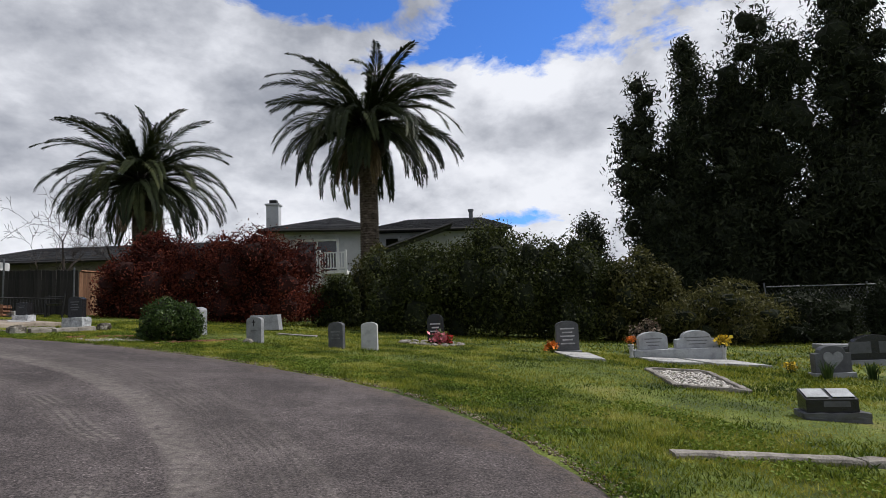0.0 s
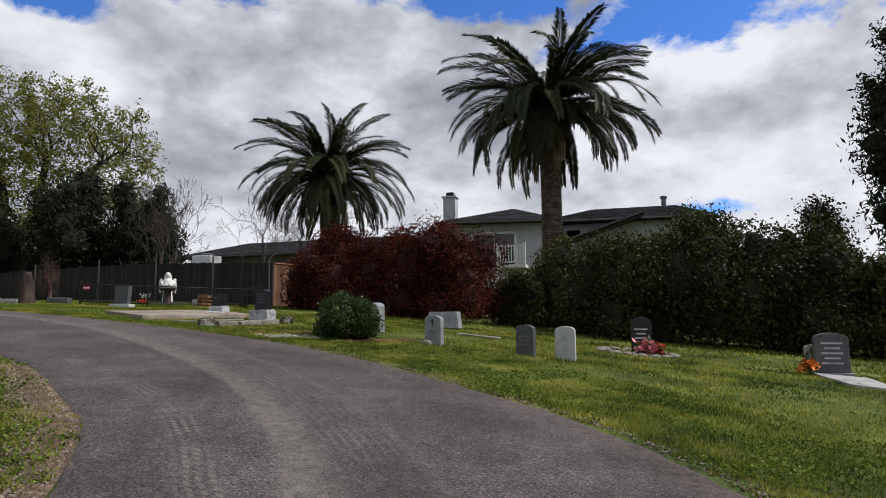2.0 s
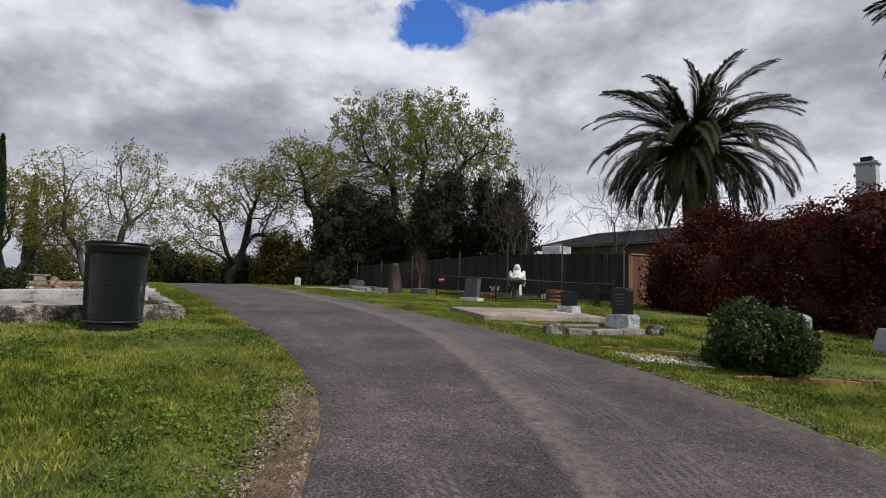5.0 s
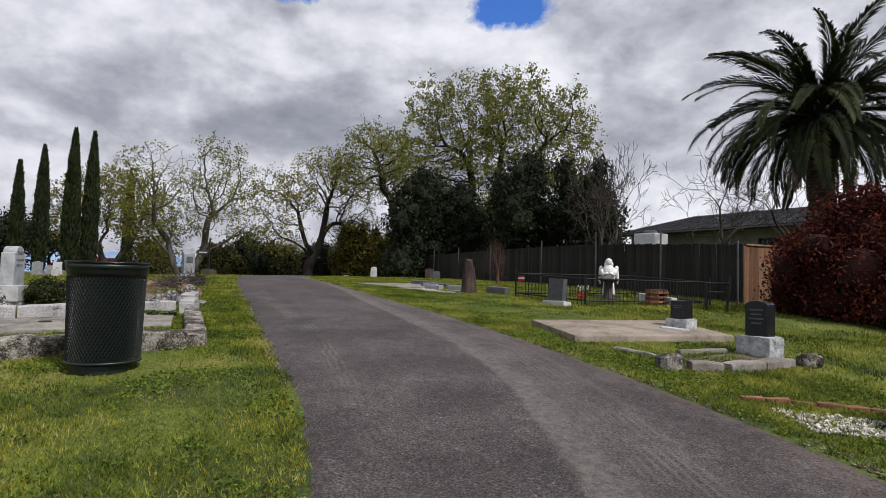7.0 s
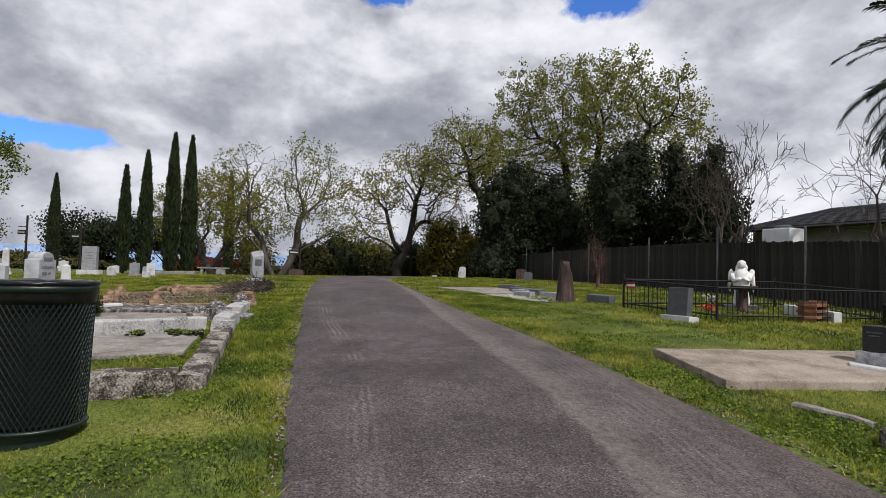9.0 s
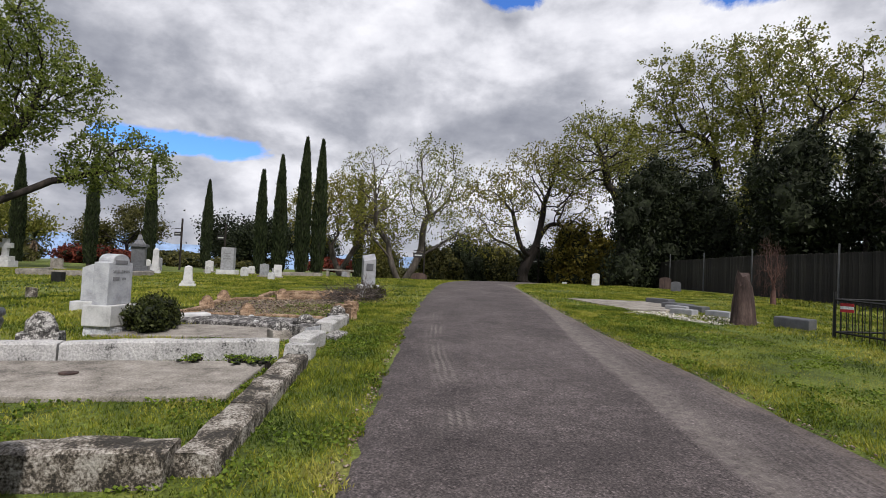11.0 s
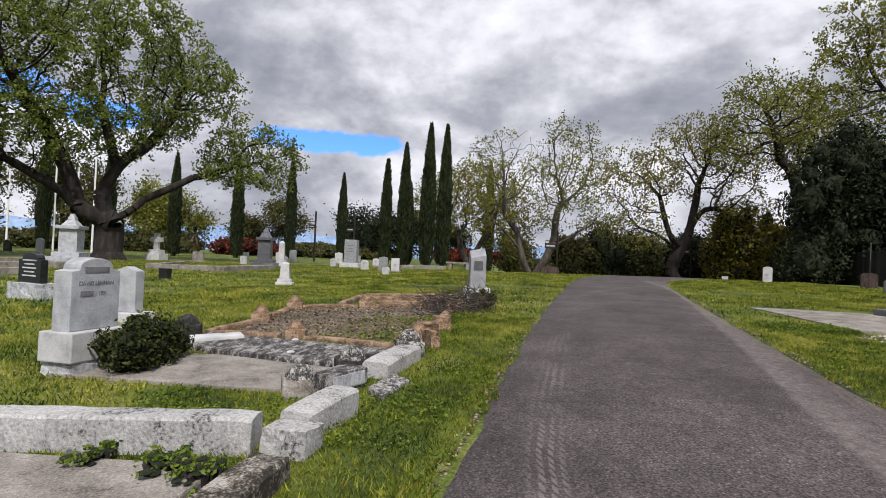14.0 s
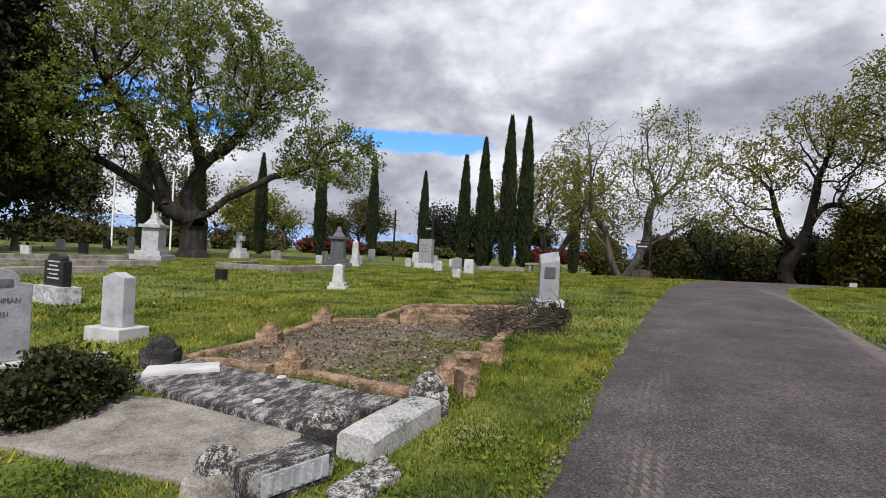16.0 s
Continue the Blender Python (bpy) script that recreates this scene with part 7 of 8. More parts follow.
headstone("headstone", "grey slab stone with white slanted side base", -13.75, 15.05, 6, 0.42, 0.14, 0.50, "flat", GRANITE_DARK, base=(0.62, 0.26, 0.08, MARBLE), lean=-5)
flowers("flower_bunch", "red artificial flowers inside the railing", -14.4, 16.5, 0.15, 0.11, RED_PETAL, 60, 21)
flowers("flower_bunch", "white artificial flowers inside the railing", -14.7, 16.9, 0.28, 0.11, MARBLE, 60, 22)
slab("grave_slab", "white stone slab behind the railing", [(-14.2, 18.6), (-12.9, 18.2), (-12.95, 18.05), (-14.25, 18.45)], 0.20, MARBLE)
rb = thing("flower_box", "rusty red slatted flower box", "flower box", -13.25, 17.9, -70)
for i in range(3):
    bm = bmesh.new()
    box(bm, (0, 0, 0.08 + i * 0.11), (0.8, 0.34, 0.05), 0.006)
    part("slat", bm, BRICK, rb)
for sx in (-0.36, 0.36):
    bm = bmesh.new()
    box(bm, (sx, 0, 0.18), (0.05, 0.30, 0.40), 0.006)
    part("end_post", bm, BRICK, rb)
fl = thing("small_flag", "small red and white banner on the railing", "flag", -15.35, 15.40, 10, dz=0.45)
for i, (mt, z) in enumerate(((FLAG_RED, 0.09), (FLAG_WHITE, 0.045), (FLAG_RED, 0.0))):
    bm = bmesh.new()
    box(bm, (0, -0.04, z), (0.20, 0.006, 0.044))
    part("stripe", bm, mt, fl)


def iron_bench():
    ob = thing("iron_bench", "black iron garden bench on the grass", "bench", -12.15, 18.6, -58)
    bm = bmesh.new()
    for i in range(5):
        box(bm, (0, -0.18 + i * 0.09, 0.42), (1.25, 0.06, 0.025))
    part("seat", bm, IRON, ob)
    bm = bmesh.new()
    for i in range(3):
        box(bm, (0, 0.24 + i * 0.03, 0.52 + i * 0.11), (1.25, 0.025, 0.06))
    part("backrest", bm, IRON, ob)
    for sx in (-0.58, 0.58):
        bm = bmesh.new()
        rod(bm, (sx, -0.2, -0.03), (sx, -0.2, 0.62), 0.025, 0.02, 6)
        rod(bm, (sx, 0.22, -0.03), (sx, 0.30, 0.80), 0.025, 0.02, 6)
        rod(bm, (sx, -0.2, 0.62), (sx, 0.26, 0.62), 0.02, 0.02, 6)
        part("end_frame", bm, IRON, ob)


iron_bench()


def stump():
    bm = bmesh.new()
    lathe(bm, [(0.24, -0.08), (0.20, 0.1), (0.175, 0.4), (0.15, 0.62), (0.14, 0.80), (0.10, 0.90)], 16)
    bmesh.ops.subdivide_edges(bm, edges=bm.edges, cuts=2, use_grid_fill=True)
    for v in bm.verts:
        k = 1 + 0.16 * noise.noise(Vector((v.co.x * 6, v.co.y * 6, v.co.z * 1.2)))
        v.co.x, v.co.y = v.co.x * k, v.co.y * k
        if v.co.z > 0.7:
            v.co.z += 0.16 * noise.noise(v.co * 9) - 0.9 * max(0.0, v.co.x)
    ob = thing("tree_stump", "tall weathered reddish tree stump with split top", "tree stump", -17.1, 15.0)
    part("wood", bm, STUMP, ob)


stump()
slab("flat_marker", "low dark granite block marker in the grass", [(-17.05, 15.75), (-16.5, 15.95), (-16.35, 15.65), (-16.9, 15.45)], 0.18, GRANITE_DARK)
for i, (x, y) in enumerate(((-18.5, 14.7), (-18.2, 15.3), (-19.3, 15.1))):
    slab("flat_marker", "small grey block marker in thin grass", [(x - 0.25, y - 0.1), (x + 0.2, y + 0.1), (x + 0.12, y + 0.3), (x - 0.3, y + 0.12)], 0.12, GRANITE)
stones("gravel", "scattered pale gravel and weeds on a grave", [(-18.9, 13.6), (-16.9, 14.4), (-17.3, 15.6), (-19.2, 14.9)], 900, 0.025, GRAVEL, 16)
slab("grave_pad", "flat worn concrete grave pad level with the grass", [(-22.4, 13.9), (-19.3, 14.0), (-18.9, 15.6), (-21.4, 16.6)], 0.03, CONCRETE)
for x, y in ((-21.2, 15.8), (-19.75, 15.35), (-19.15, 15.3)):
    slab("flat_marker", "dark slanted bronze-topped marker on a concrete pad", [(x - 0.32, y - 0.12), (x + 0.28, y + 0.12), (x + 0.18, y + 0.38), (x - 0.40, y + 0.14)], 0.14, GRANITE_DARK)
headstone("headstone", "small white stone in the far grass", -40.4, 23.4, 60, 0.42, 0.14, 0.75, "arch", MARBLE)
headstone("headstone", "short white post stone in the grass", -37.5, 21.9, 60, 0.25, 0.18, 0.40, "flat", MARBLE)
headstone("headstone", "reddish rough stone near the fence", -34.0, 24.0, 60, 0.55, 0.2, 0.62, "arch", STUMP)
headstone("headstone", "small white stone in the far grass", -44.0, 22.9, 60, 0.3, 0.14, 0.3, "flat", MARBLE)
headstone("headstone", "small grey stone near the fence", -30.0, 22.0, 60, 0.40, 0.14, 0.45, "arch", GRANITE_DARK)
# ---------------------------------------------------------------- old family plots along the lane
fp = thing("plot_border", "low mossy concrete border of an old plot", "grave border", -11.6, 6.6)
for a, b in (((-11.32, 7.10), (-12.25, 7.24)), ((-12.27, 7.24), (-13.1, 7.36)), ((-13.12, 7.36), (-13.95, 7.48))):
    kerb(fp, a, b, 0.24, 0.13, CONCRETE_OLD, rough=0.022)
for a, b in (((-11.30, 7.0), (-11.36, 6.1)), ((-11.36, 6.08), (-11.42, 5.1)), ((-11.42, 5.08), (-11.5, 3.9)), ((-11.5, 3.88), (-11.6, 2.6))):
    kerb(fp, a, b, 0.26, 0.20, CONCRETE_OLD, rough=0.022)
slab("grave_slab", "broad stained concrete grave slab in an old plot", [(-13.95, 7.22), (-12.72, 7.02), (-12.85, 4.6), (-14.1, 4.6)], 0.05, CONCRETE)
bm = bmesh.new()
lathe(bm, [(0.075, 0), (0.075, 0.012), (0.05, 0.014)], 16)
tagged(part("rusty_cap", bm, STUMP, m=pose(-13.5, 5.6, ground(-13.5, 5.6) + 0.052)), "round rusty metal cap on a slab", "cap")

wall = thing("plot_border", "white limewashed concrete border wall with black stains", "grave border", -14.3, 5.6)
for a, b in (((-14.30, 7.27), (-14.22, 5.25)), ((-14.22, 5.23), (-14.15, 3.1)), ((-14.15, 3.08), (-14.1, 1.0))):
    kerb(wall, a, b, 0.22, 0.205, CONCRETE_WHITE, rough=0.008)


def block(name, label, x, y, rz, s, mat, dz=0.0, rough=0.014, category="stone block", bevel=0.02):
    ob = thing(name, label, category, x, y, rz, "", dz)
    bm = bmesh.new()
    box(bm, (0, 0, s[2] / 2 - 0.03), (s[0], s[1], s[2] + 0.06), bevel, rough=rough, cuts=0 if rough < 0.006 else 5)
    part("block", bm, mat, ob)
    return ob


def domed(label, x, y, rz, w, h, mat, cap_mat, dz=0.0, seed=0.0):
    """A corner stone: a flared block with a lobed dome."""
    ob = thing("corner_stone", label, "corner stone", x, y, rz, "domed corner stones", dz)
    bm = bmesh.new()
    k = w / 2
    prism(bm, [(-k * 1.15, -0.06), (k * 1.15, -0.06), (k * 1.0, h * 0.40), (k * 0.82, h * 0.55), (-k * 0.82, h * 0.55), (-k * 1.0, h * 0.40)], -k, k, 0.012)
    bmesh.ops.triangulate(bm, faces=bm.faces)
    bmesh.ops.subdivide_edges(bm, edges=bm.edges, cuts=2, use_grid_fill=True)
    for v in bm.verts:
        v.co += noise.noise_vector(v.co * 11 + Vector((seed, 0, 0))) * 0.012
    part("block", bm, mat, ob)
    bm = bmesh.new()
    vs = bmesh.ops.create_icosphere(bm, subdivisions=4, radius=1.0)["verts"]
    for v in vs:
        a = math.atan2(v.co.y, v.co.x)
        f = 1 + 0.10 * abs(math.sin(a * 4)) * (1 - abs(v.co.z)) + 0.10 * noise.noise(v.co * 3 + Vector((seed, 1, 2)))
        v.co = Vector((v.co.x * k * 0.76 * f, v.co.y * k * 0.76 * f, h * 0.55 + v.co.z * h * 0.45 * f))
    part("dome", bm, cap_mat, ob, soft=True)
    return ob


block("kerb_block", "square weathered concrete block at a border's corner", -14.28, 7.49, -12, (0.22, 0.28, 0.15), CONCRETE_WHITE)
gk = thing("granite_kerb", "pale granite kerb stone with rounded top", "kerb", -15.0, 7.5)
kerb(gk, (-14.42, 7.46), (-15.0, 7.64), 0.22, 0.19, CONCRETE_WHITE, rough=0.005)
domed("lichen-spotted domed corner stone on a square foot", -15.42, 7.20, 20, 0.29, 0.23, CONCRETE, LICHEN_STONE, 0.0, 1)
domed("black-stained domed corner stone on a square foot", -16.12, 7.46, 20, 0.29, 0.23, LICHEN_BLACK, LICHEN_STONE, 0.0, 2)
domed("lichen-spotted domed corner stone at a wall", -14.45, 4.95, 10, 0.36, 0.46, LICHEN_STONE, LICHEN_STONE, 0.0, 3)


def name_block():
    ob = thing("name_block", "blackened border block with a pale lettered panel", "stone block", -15.52, 7.47, 154)
    bm = bmesh.new()
    box(bm, (0, 0, 0.07), (0.48, 0.22, 0.20), rough=0.010, cuts=6)
    part("block", bm, LICHEN, ob)
    bm = bmesh.new()
    box(bm, (0, -0.116, 0.10), (0.40, 0.012, 0.11), 0.004)
    pl = part("panel", bm, PLATE_STEEL, ob, "pale grey letter panel")
    for i in range(6):
        bm = bmesh.new()
        box(bm, (-0.155 + i * 0.062, -0.125, 0.10), (0.02, 0.008, 0.08), 0.002)
        part("letter_bar", bm, MARBLE_GREY, pl)


name_block()
slab("flat_stone", "flat grey lichen-covered stone in the grass", [(-15.25, 7.86), (-15.75, 8.02), (-15.95, 7.86), (-15.5, 7.72)], 0.05, LICHEN_STONE, category="stone")
big = thing("granite_kerb", "thick pale granite kerb with a rounded end", "kerb", -16.4, 7.8)
kerb(big, (-15.93, 7.70), (-16.72, 7.92), 0.25, 0.15, CONCRETE_WHITE, rough=0.006)
slab("grave_slab", "grey weathered concrete slab beside a low border", [(-16.20, 7.30), (-15.45, 7.05), (-15.75, 4.9), (-16.75, 5.0), (-16.64, 6.04)], 0.02, CONCRETE)
slab("grave_slab", "raised concrete slab blackened with lichen", [(-16.66, 6.02), (-16.22, 7.28), (-16.95, 7.72), (-17.72, 5.42), (-17.05, 5.35)], 0.06, LICHEN)
slab("marble_plaque", "white marble plaque lying on a black slab", [(-17.0, 5.50), (-17.32, 6.0), (-17.52, 5.88), (-17.22, 5.38)], 0.10, MARBLE)
block("broken_block", "broken lichen-covered stone block", -17.05, 4.98, 40, (0.40, 0.24, 0.17), LICHEN_STONE, 0.02, 0.03)
domed("black lobed corner stone on a square foot", -17.66, 5.18, 20, 0.30, 0.25, LICHEN_BLACK, LICHEN_BLACK, 0.02, 4)
for x, y in ((-16.6, 6.75), (-17.25, 6.6)):
    bm = bmesh.new()
    lump(bm, (0, 0, 0.0), (0.05, 0.04, 0.015), x, 0.3, 2)
    tagged(part("shell", bm, MARBLE, m=pose(x, y, ground(x, y) + 0.07)), "small white shell lying on a slab", "shell")

OP = thing("plot_border", "orange cast-stone border of an old plot", "grave border", -19.2, 6.8)
for a, b in (((-17.78, 5.35), (-18.75, 5.62)), ((-19.05, 5.62), (-20.25, 5.62)), ((-20.5, 5.72), (-20.75, 6.6)), ((-20.85, 6.9), (-21.05, 7.95)), ((-17.75, 5.5), (-17.62, 6.3)), ((-17.55, 6.65), (-17.15, 7.75)), ((-18.5, 8.02), (-19.4, 8.12)), ((-19.5, 8.12), (-20.6, 8.22))):
    kerb(OP, a, b, 0.12, 0.07, TERRACOTTA, rough=0.012)
for x, y, s in ((-17.66, 6.48, 0.9), (-18.9, 5.62, 0.95), (-20.38, 5.64, 0.95), (-20.8, 6.76, 1.0), (-17.62, 7.92, 0.95), (-20.7, 8.2, 0.85)):
    domed("orange cast-stone corner post with lobed dome", x, y, 12, 0.26 * s, 0.25 * s, TERRACOTTA, TERRACOTTA, 0.0, x)
domed("pale lichen-spotted corner stone at a plot border", -16.92, 7.90, 12, 0.28, 0.27, LICHEN_STONE, LICHEN_STONE, 0.0, 9)
block("broken_block", "broken orange cast-stone block", -18.05, 8.0, 8, (0.42, 0.24, 0.17), TERRACOTTA, 0.0, 0.04)
block("broken_block", "tilted orange cast-stone slab in the grass", -17.4, 8.08, 25, (0.34, 0.10, 0.18), TERRACOTTA, 0.0, 0.02)
block("broken_block", "upright orange cast-stone block", -18.65, 8.15, 8, (0.28, 0.22, 0.17), TERRACOTTA, 0.0, 0.03)
QP = [(-17.85, 5.6), (-20.4, 5.75), (-20.9, 7.95), (-17.4, 7.8)]
slab("plot_soil", "bare leaf-strewn soil inside a border", [(-17.8, 5.6), (-20.4, 5.7), (-20.95, 8.0), (-17.3, 7.8)], 0.02, DIRT, category="soil")
SP = thing("plot_border", "low brown border of a further plot", "grave border", -21.6, 7.5)
for a, b in (((-20.9, 6.3), (-22.6, 6.4)), ((-22.6, 6.4), (-22.9, 8.3)), ((-21.2, 6.9), (-21.3, 8.2)), ((-20.8, 8.35), (-22.0, 8.4)), ((-22.0, 6.5), (-22.2, 8.3))):
    kerb(SP, a, b, 0.12, 0.09, TERRACOTTA, rough=0.01)


def litter(pts, count, seed, size=0.05):
    rng = np.random.default_rng(seed)
    p = np.array(pts)
    u, v = rng.random((count, 1)), rng.random((count, 1))
    xy = (p[0] * (1 - u) + p[1] * u) * (1 - v) + (p[3] * (1 - u) + p[2] * u) * v
    z = grounds(xy[:, 0], xy[:, 1]) + 0.035
    leaf_cloud("leaf_litter", np.column_stack([xy, z]), size, LITTER, None, rng, 0.7, flat=0.85, kind="stuff", label="brown dead leaves strewn inside a plot")


litter(QP, 2600, 32, 0.034)
litter([(-21.0, 6.6), (-22.8, 6.6), (-22.8, 8.2), (-21.1, 8.2)], 350, 33, 0.034)


for i, (x, y, r, h) in enumerate(((-13.99, 6.5, 0.20, 0.06), (-13.93, 6.92, 0.24, 0.07), (-13.84, 7.16, 0.22, 0.06))):
    shrub("weed_tuft", "low green weeds rooted at the foot of a border wall", x, y, r, r * 0.7, h, LEAF_CLOVER, 480, 0.030, 300 + i, 4, dz=0.045, group="weeds along the border wall", category="weed")


def twig_heap(x, y, seed):
    rng = np.random.default_rng(seed)
    ob = thing("twig_heap", "heap of dead grey twigs on a plot border", "twigs", x, y)
    segs = []
    for i in range(170):
        p = rng.normal(size=3) * np.array([0.30, 0.22, 0.10]) + np.array([0, 0, 0.14])
        p[2] = max(0.01, p[2])
        d = rng.normal(size=3) * np.array([1, 1, 0.5])
        d /= np.linalg.norm(d)
        for k in range(4):
            q = p + d * rng.uniform(0.06, 0.14)
            q[2] = max(0.0, q[2])
            segs.append((p, q, 0.008 - k * 0.0015, 0.0065 - k * 0.0015))
            d = d + rng.normal(size=3) * 0.35
            d /= np.linalg.norm(d)
            p = q
    v, f = tubes(segs, 4)
    mesh_np("dead_wood", v, f, TWIG, ob, kind="stuff")


twig_heap(-20.45, 8.05, 41)
twig_heap(-20.9, 8.55, 42)
shrub("dry_shrub", "low dry weed clump at a monument's foot", -21.2, 8.75, 0.35, 0.28, 0.34, LEAF_OLIVE, 900, 0.06, 43, 4)


def big_stone():
    """The tall white family stone with a curved top and worn lettering."""
    ob = headstone("headstone", "tall white marble family stone with worn lettering", -16.03, 5.04, 168, 0.53, 0.19, 0.64, "shoulder", MARBLE_GREY, base=(0.62, 0.36, 0.20, MARBLE), dz=0.16)
    for txt, z, size in (("DAVID LEHMAN", 0.60, 0.052), ("1931", 0.51, 0.046)):
        cu = bpy.data.curves.new("lettering", "FONT")
        cu.body, cu.size, cu.align_x, cu.extrude = txt, size, "CENTER", 0.002
        tmp = new("lettering", cu)
        me = bpy.data.meshes.new_from_object(tmp)
        bpy.data.objects.remove(tmp)
        me.materials.clear()
        me.materials.append(LETTER)
        tx = new("lettering", me)
        tx.parent, tx.matrix_basis = ob, pose(0.0 if len(txt) > 5 else 0.07, -0.0965, z, 90, 0, 0)
    bm = bmesh.new()
    box(bm, (-0.10, -0.097, 0.525), (0.13, 0.005, 0.045))
    part("inscription_line", bm, LETTER, ob)
    bm = bmesh.new()
    box(bm, (0, -0.097, 0.735), (0.26, 0.005, 0.05))
    part("inscription_line", bm, LETTER, ob)
    block("stone_block", "rough rock-faced footing under a white stone", -16.03, 5.04, 168, (0.56, 0.33, 0.17), ROCK_WHITE, 0.0, 0.02)


big_stone()
headstone("headstone", "white marble stone with peaked top and dark side", -18.66, 3.85, 82, 0.32, 0.17, 0.62, "peak", MARBLE_GREY, base=(0.52, 0.42, 0.14, MARBLE), wear=0.002)
headstone("headstone", "black granite stone with pale lettering on a rock-faced base", -21.2, 0.5, 70, 0.62, 0.14, 0.56, "shoulder", BLACK_GRANITE, base=(0.85, 0.36, 0.28, ROCK_WHITE), lines=5, line_mat=LETTER_LIGHT)
block("stone_block", "small round-topped grey stone in the grass", -20.9, 1.9, 40, (0.2, 0.16, 0.2), CONCRETE_OLD)


def bevel_pillar():
    ob = thing("monument", "grey rock-faced pillar with slanted top on a base", "monument", -22.12, 8.65, 98)
    bm = bmesh.new()
    box(bm, (0, 0, 0.12), (0.48, 0.42, 0.34), rough=0.018, cuts=6)
    part("base", bm, ROCK_WHITE, ob)
    bm = bmesh.new()
    box(bm, (0, 0, 0.63), (0.30, 0.26, 0.72), 0.01)
    for v in bm.verts:
        if v.co.z > 0.9:
            v.co.z += -0.20 * (0.15 - v.co.x) * 1.0 + 0.55 * (v.co.y)
            v.co.y *= 0.9
    part("pillar", bm, GRANITE, ob)
    bm = bmesh.new()
    box(bm, (0, -0.132, 0.72), (0.17, 0.008, 0.17), 0.003)
    part("carved_panel", bm, GRANITE_DARK, ob)


bevel_pillar()

# ---------------------------------------------------------------- the further graves
def obelisk(label, x, y, h, w, mat, rz=20, group=""):
    ob = thing("obelisk", label, "monument", x, y, rz, group)
    z = 0.0
    for k, (s, hh) in enumerate(((1.7, 0.12), (1.35, 0.14))):
        bm = bmesh.new()
        box(bm, (0, 0, z * h + hh * h / 2 - (0.04 if k == 0 else 0)), (w * s, w * s, hh * h + (0.08 if k == 0 else 0)), 0.012)
        part("plinth", bm, mat, ob)
        z += hh
    bm = bmesh.new()
    a, b, z0, z1, z2 = w * 0.5, w * 0.40, z * h, h * 0.92, h
    ring = lambda r, zz: [bm.verts.new((sx * r, sy * r, zz)) for sx, sy in ((-1, -1), (1, -1), (1, 1), (-1, 1))]
    r0, r1, top = ring(a, z0), ring(b, z1), bm.verts.new((0, 0, z2))
    for i in range(4):
        bm.faces.new((r0[i], r0[(i + 1) % 4], r1[(i + 1) % 4], r1[i]))
        bm.faces.new((r1[i], r1[(i + 1) % 4], top))
    bm.faces.new(r0[::-1])
    bmesh.ops.bevel(bm, geom=list(bm.edges), offset=0.01, segments=1, affect="EDGES")
    part("shaft", bm, mat, ob)
    return ob


def tiered(label, x, y, h, w, mat, rz=20, cross=False):
    """A stepped monument with a die, a cornice and a cap."""
    ob = thing("monument", label, "monument", x, y, rz)
    z = 0.0
    for name, s, hh in (("step", 1.9, 0.10), ("step", 1.5, 0.10), ("die", 1.0, 0.48), ("cornice", 1.3, 0.07), ("cap", 0.85, 0.12), ("finial", 0.4, 0.13)):
        bm = bmesh.new()
        box(bm, (0, 0, z * h + hh * h / 2 - (0.05 if z == 0 else 0)), (w * s, w * s * 0.85, hh * h + (0.1 if z == 0 else 0)), 0.015)
        if name in ("cap", "finial"):
            for v in bm.verts:
                if v.co.z > z * h + hh * h * 0.6:
                    v.co.x *= 0.5
                    v.co.y *= 0.5
        part(name, bm, mat, ob)
        z += hh
    return ob


obelisk("small pale obelisk stone on a square base in the lawn", -26.0, 3.65, 0.62, 0.26, MARBLE, 10)
tiered("tall pale stepped family monument with a finial", -38.4, -11.0, 2.35, 0.95, MARBLE_GREY, 15)
tiered("dark grey stepped monument with a ball top", -41.5, -2.45, 2.1, 0.78, GRANITE_DARK, 10)
obelisk("slim white marble obelisk", -42.6, -1.9, 1.45, 0.34, MARBLE, 10)
headstone("monument", "broad grey tablet monument on a stepped base", -44.3, 1.65, 80, 0.75, 0.4, 1.35, "flat", GRANITE, base=(1.15, 0.7, 0.28, MARBLE), lines=3)


def cross_stone(label, x, y, h, rz, mat):
    ob = thing("cross_monument", label, "gravestone", x, y, rz)
    for i, (w, hh, z) in enumerate(((0.62, 0.22, 0.0), (0.46, 0.16, 0.22))):
        bm = bmesh.new()
        box(bm, (0, 0, (z + hh / 2) * h - 0.02), (w * h, w * h * 0.8, hh * h + 0.04), 0.02)
        part("step", bm, mat, ob)
    bm = bmesh.new()
    a, b, c = 0.09 * h, 0.24 * h, h
    zc = 0.76 * h
    prism(bm, [(-a, 0.36 * h), (a, 0.36 * h), (a, zc - a), (b, zc - a), (b, zc + a), (a, zc + a), (a, c), (-a, c), (-a, zc + a), (-b, zc + a), (-b, zc - a), (-a, zc - a)], -a * 0.8, a * 0.8, 0.012)
    part("cross", bm, mat, ob)
    return ob


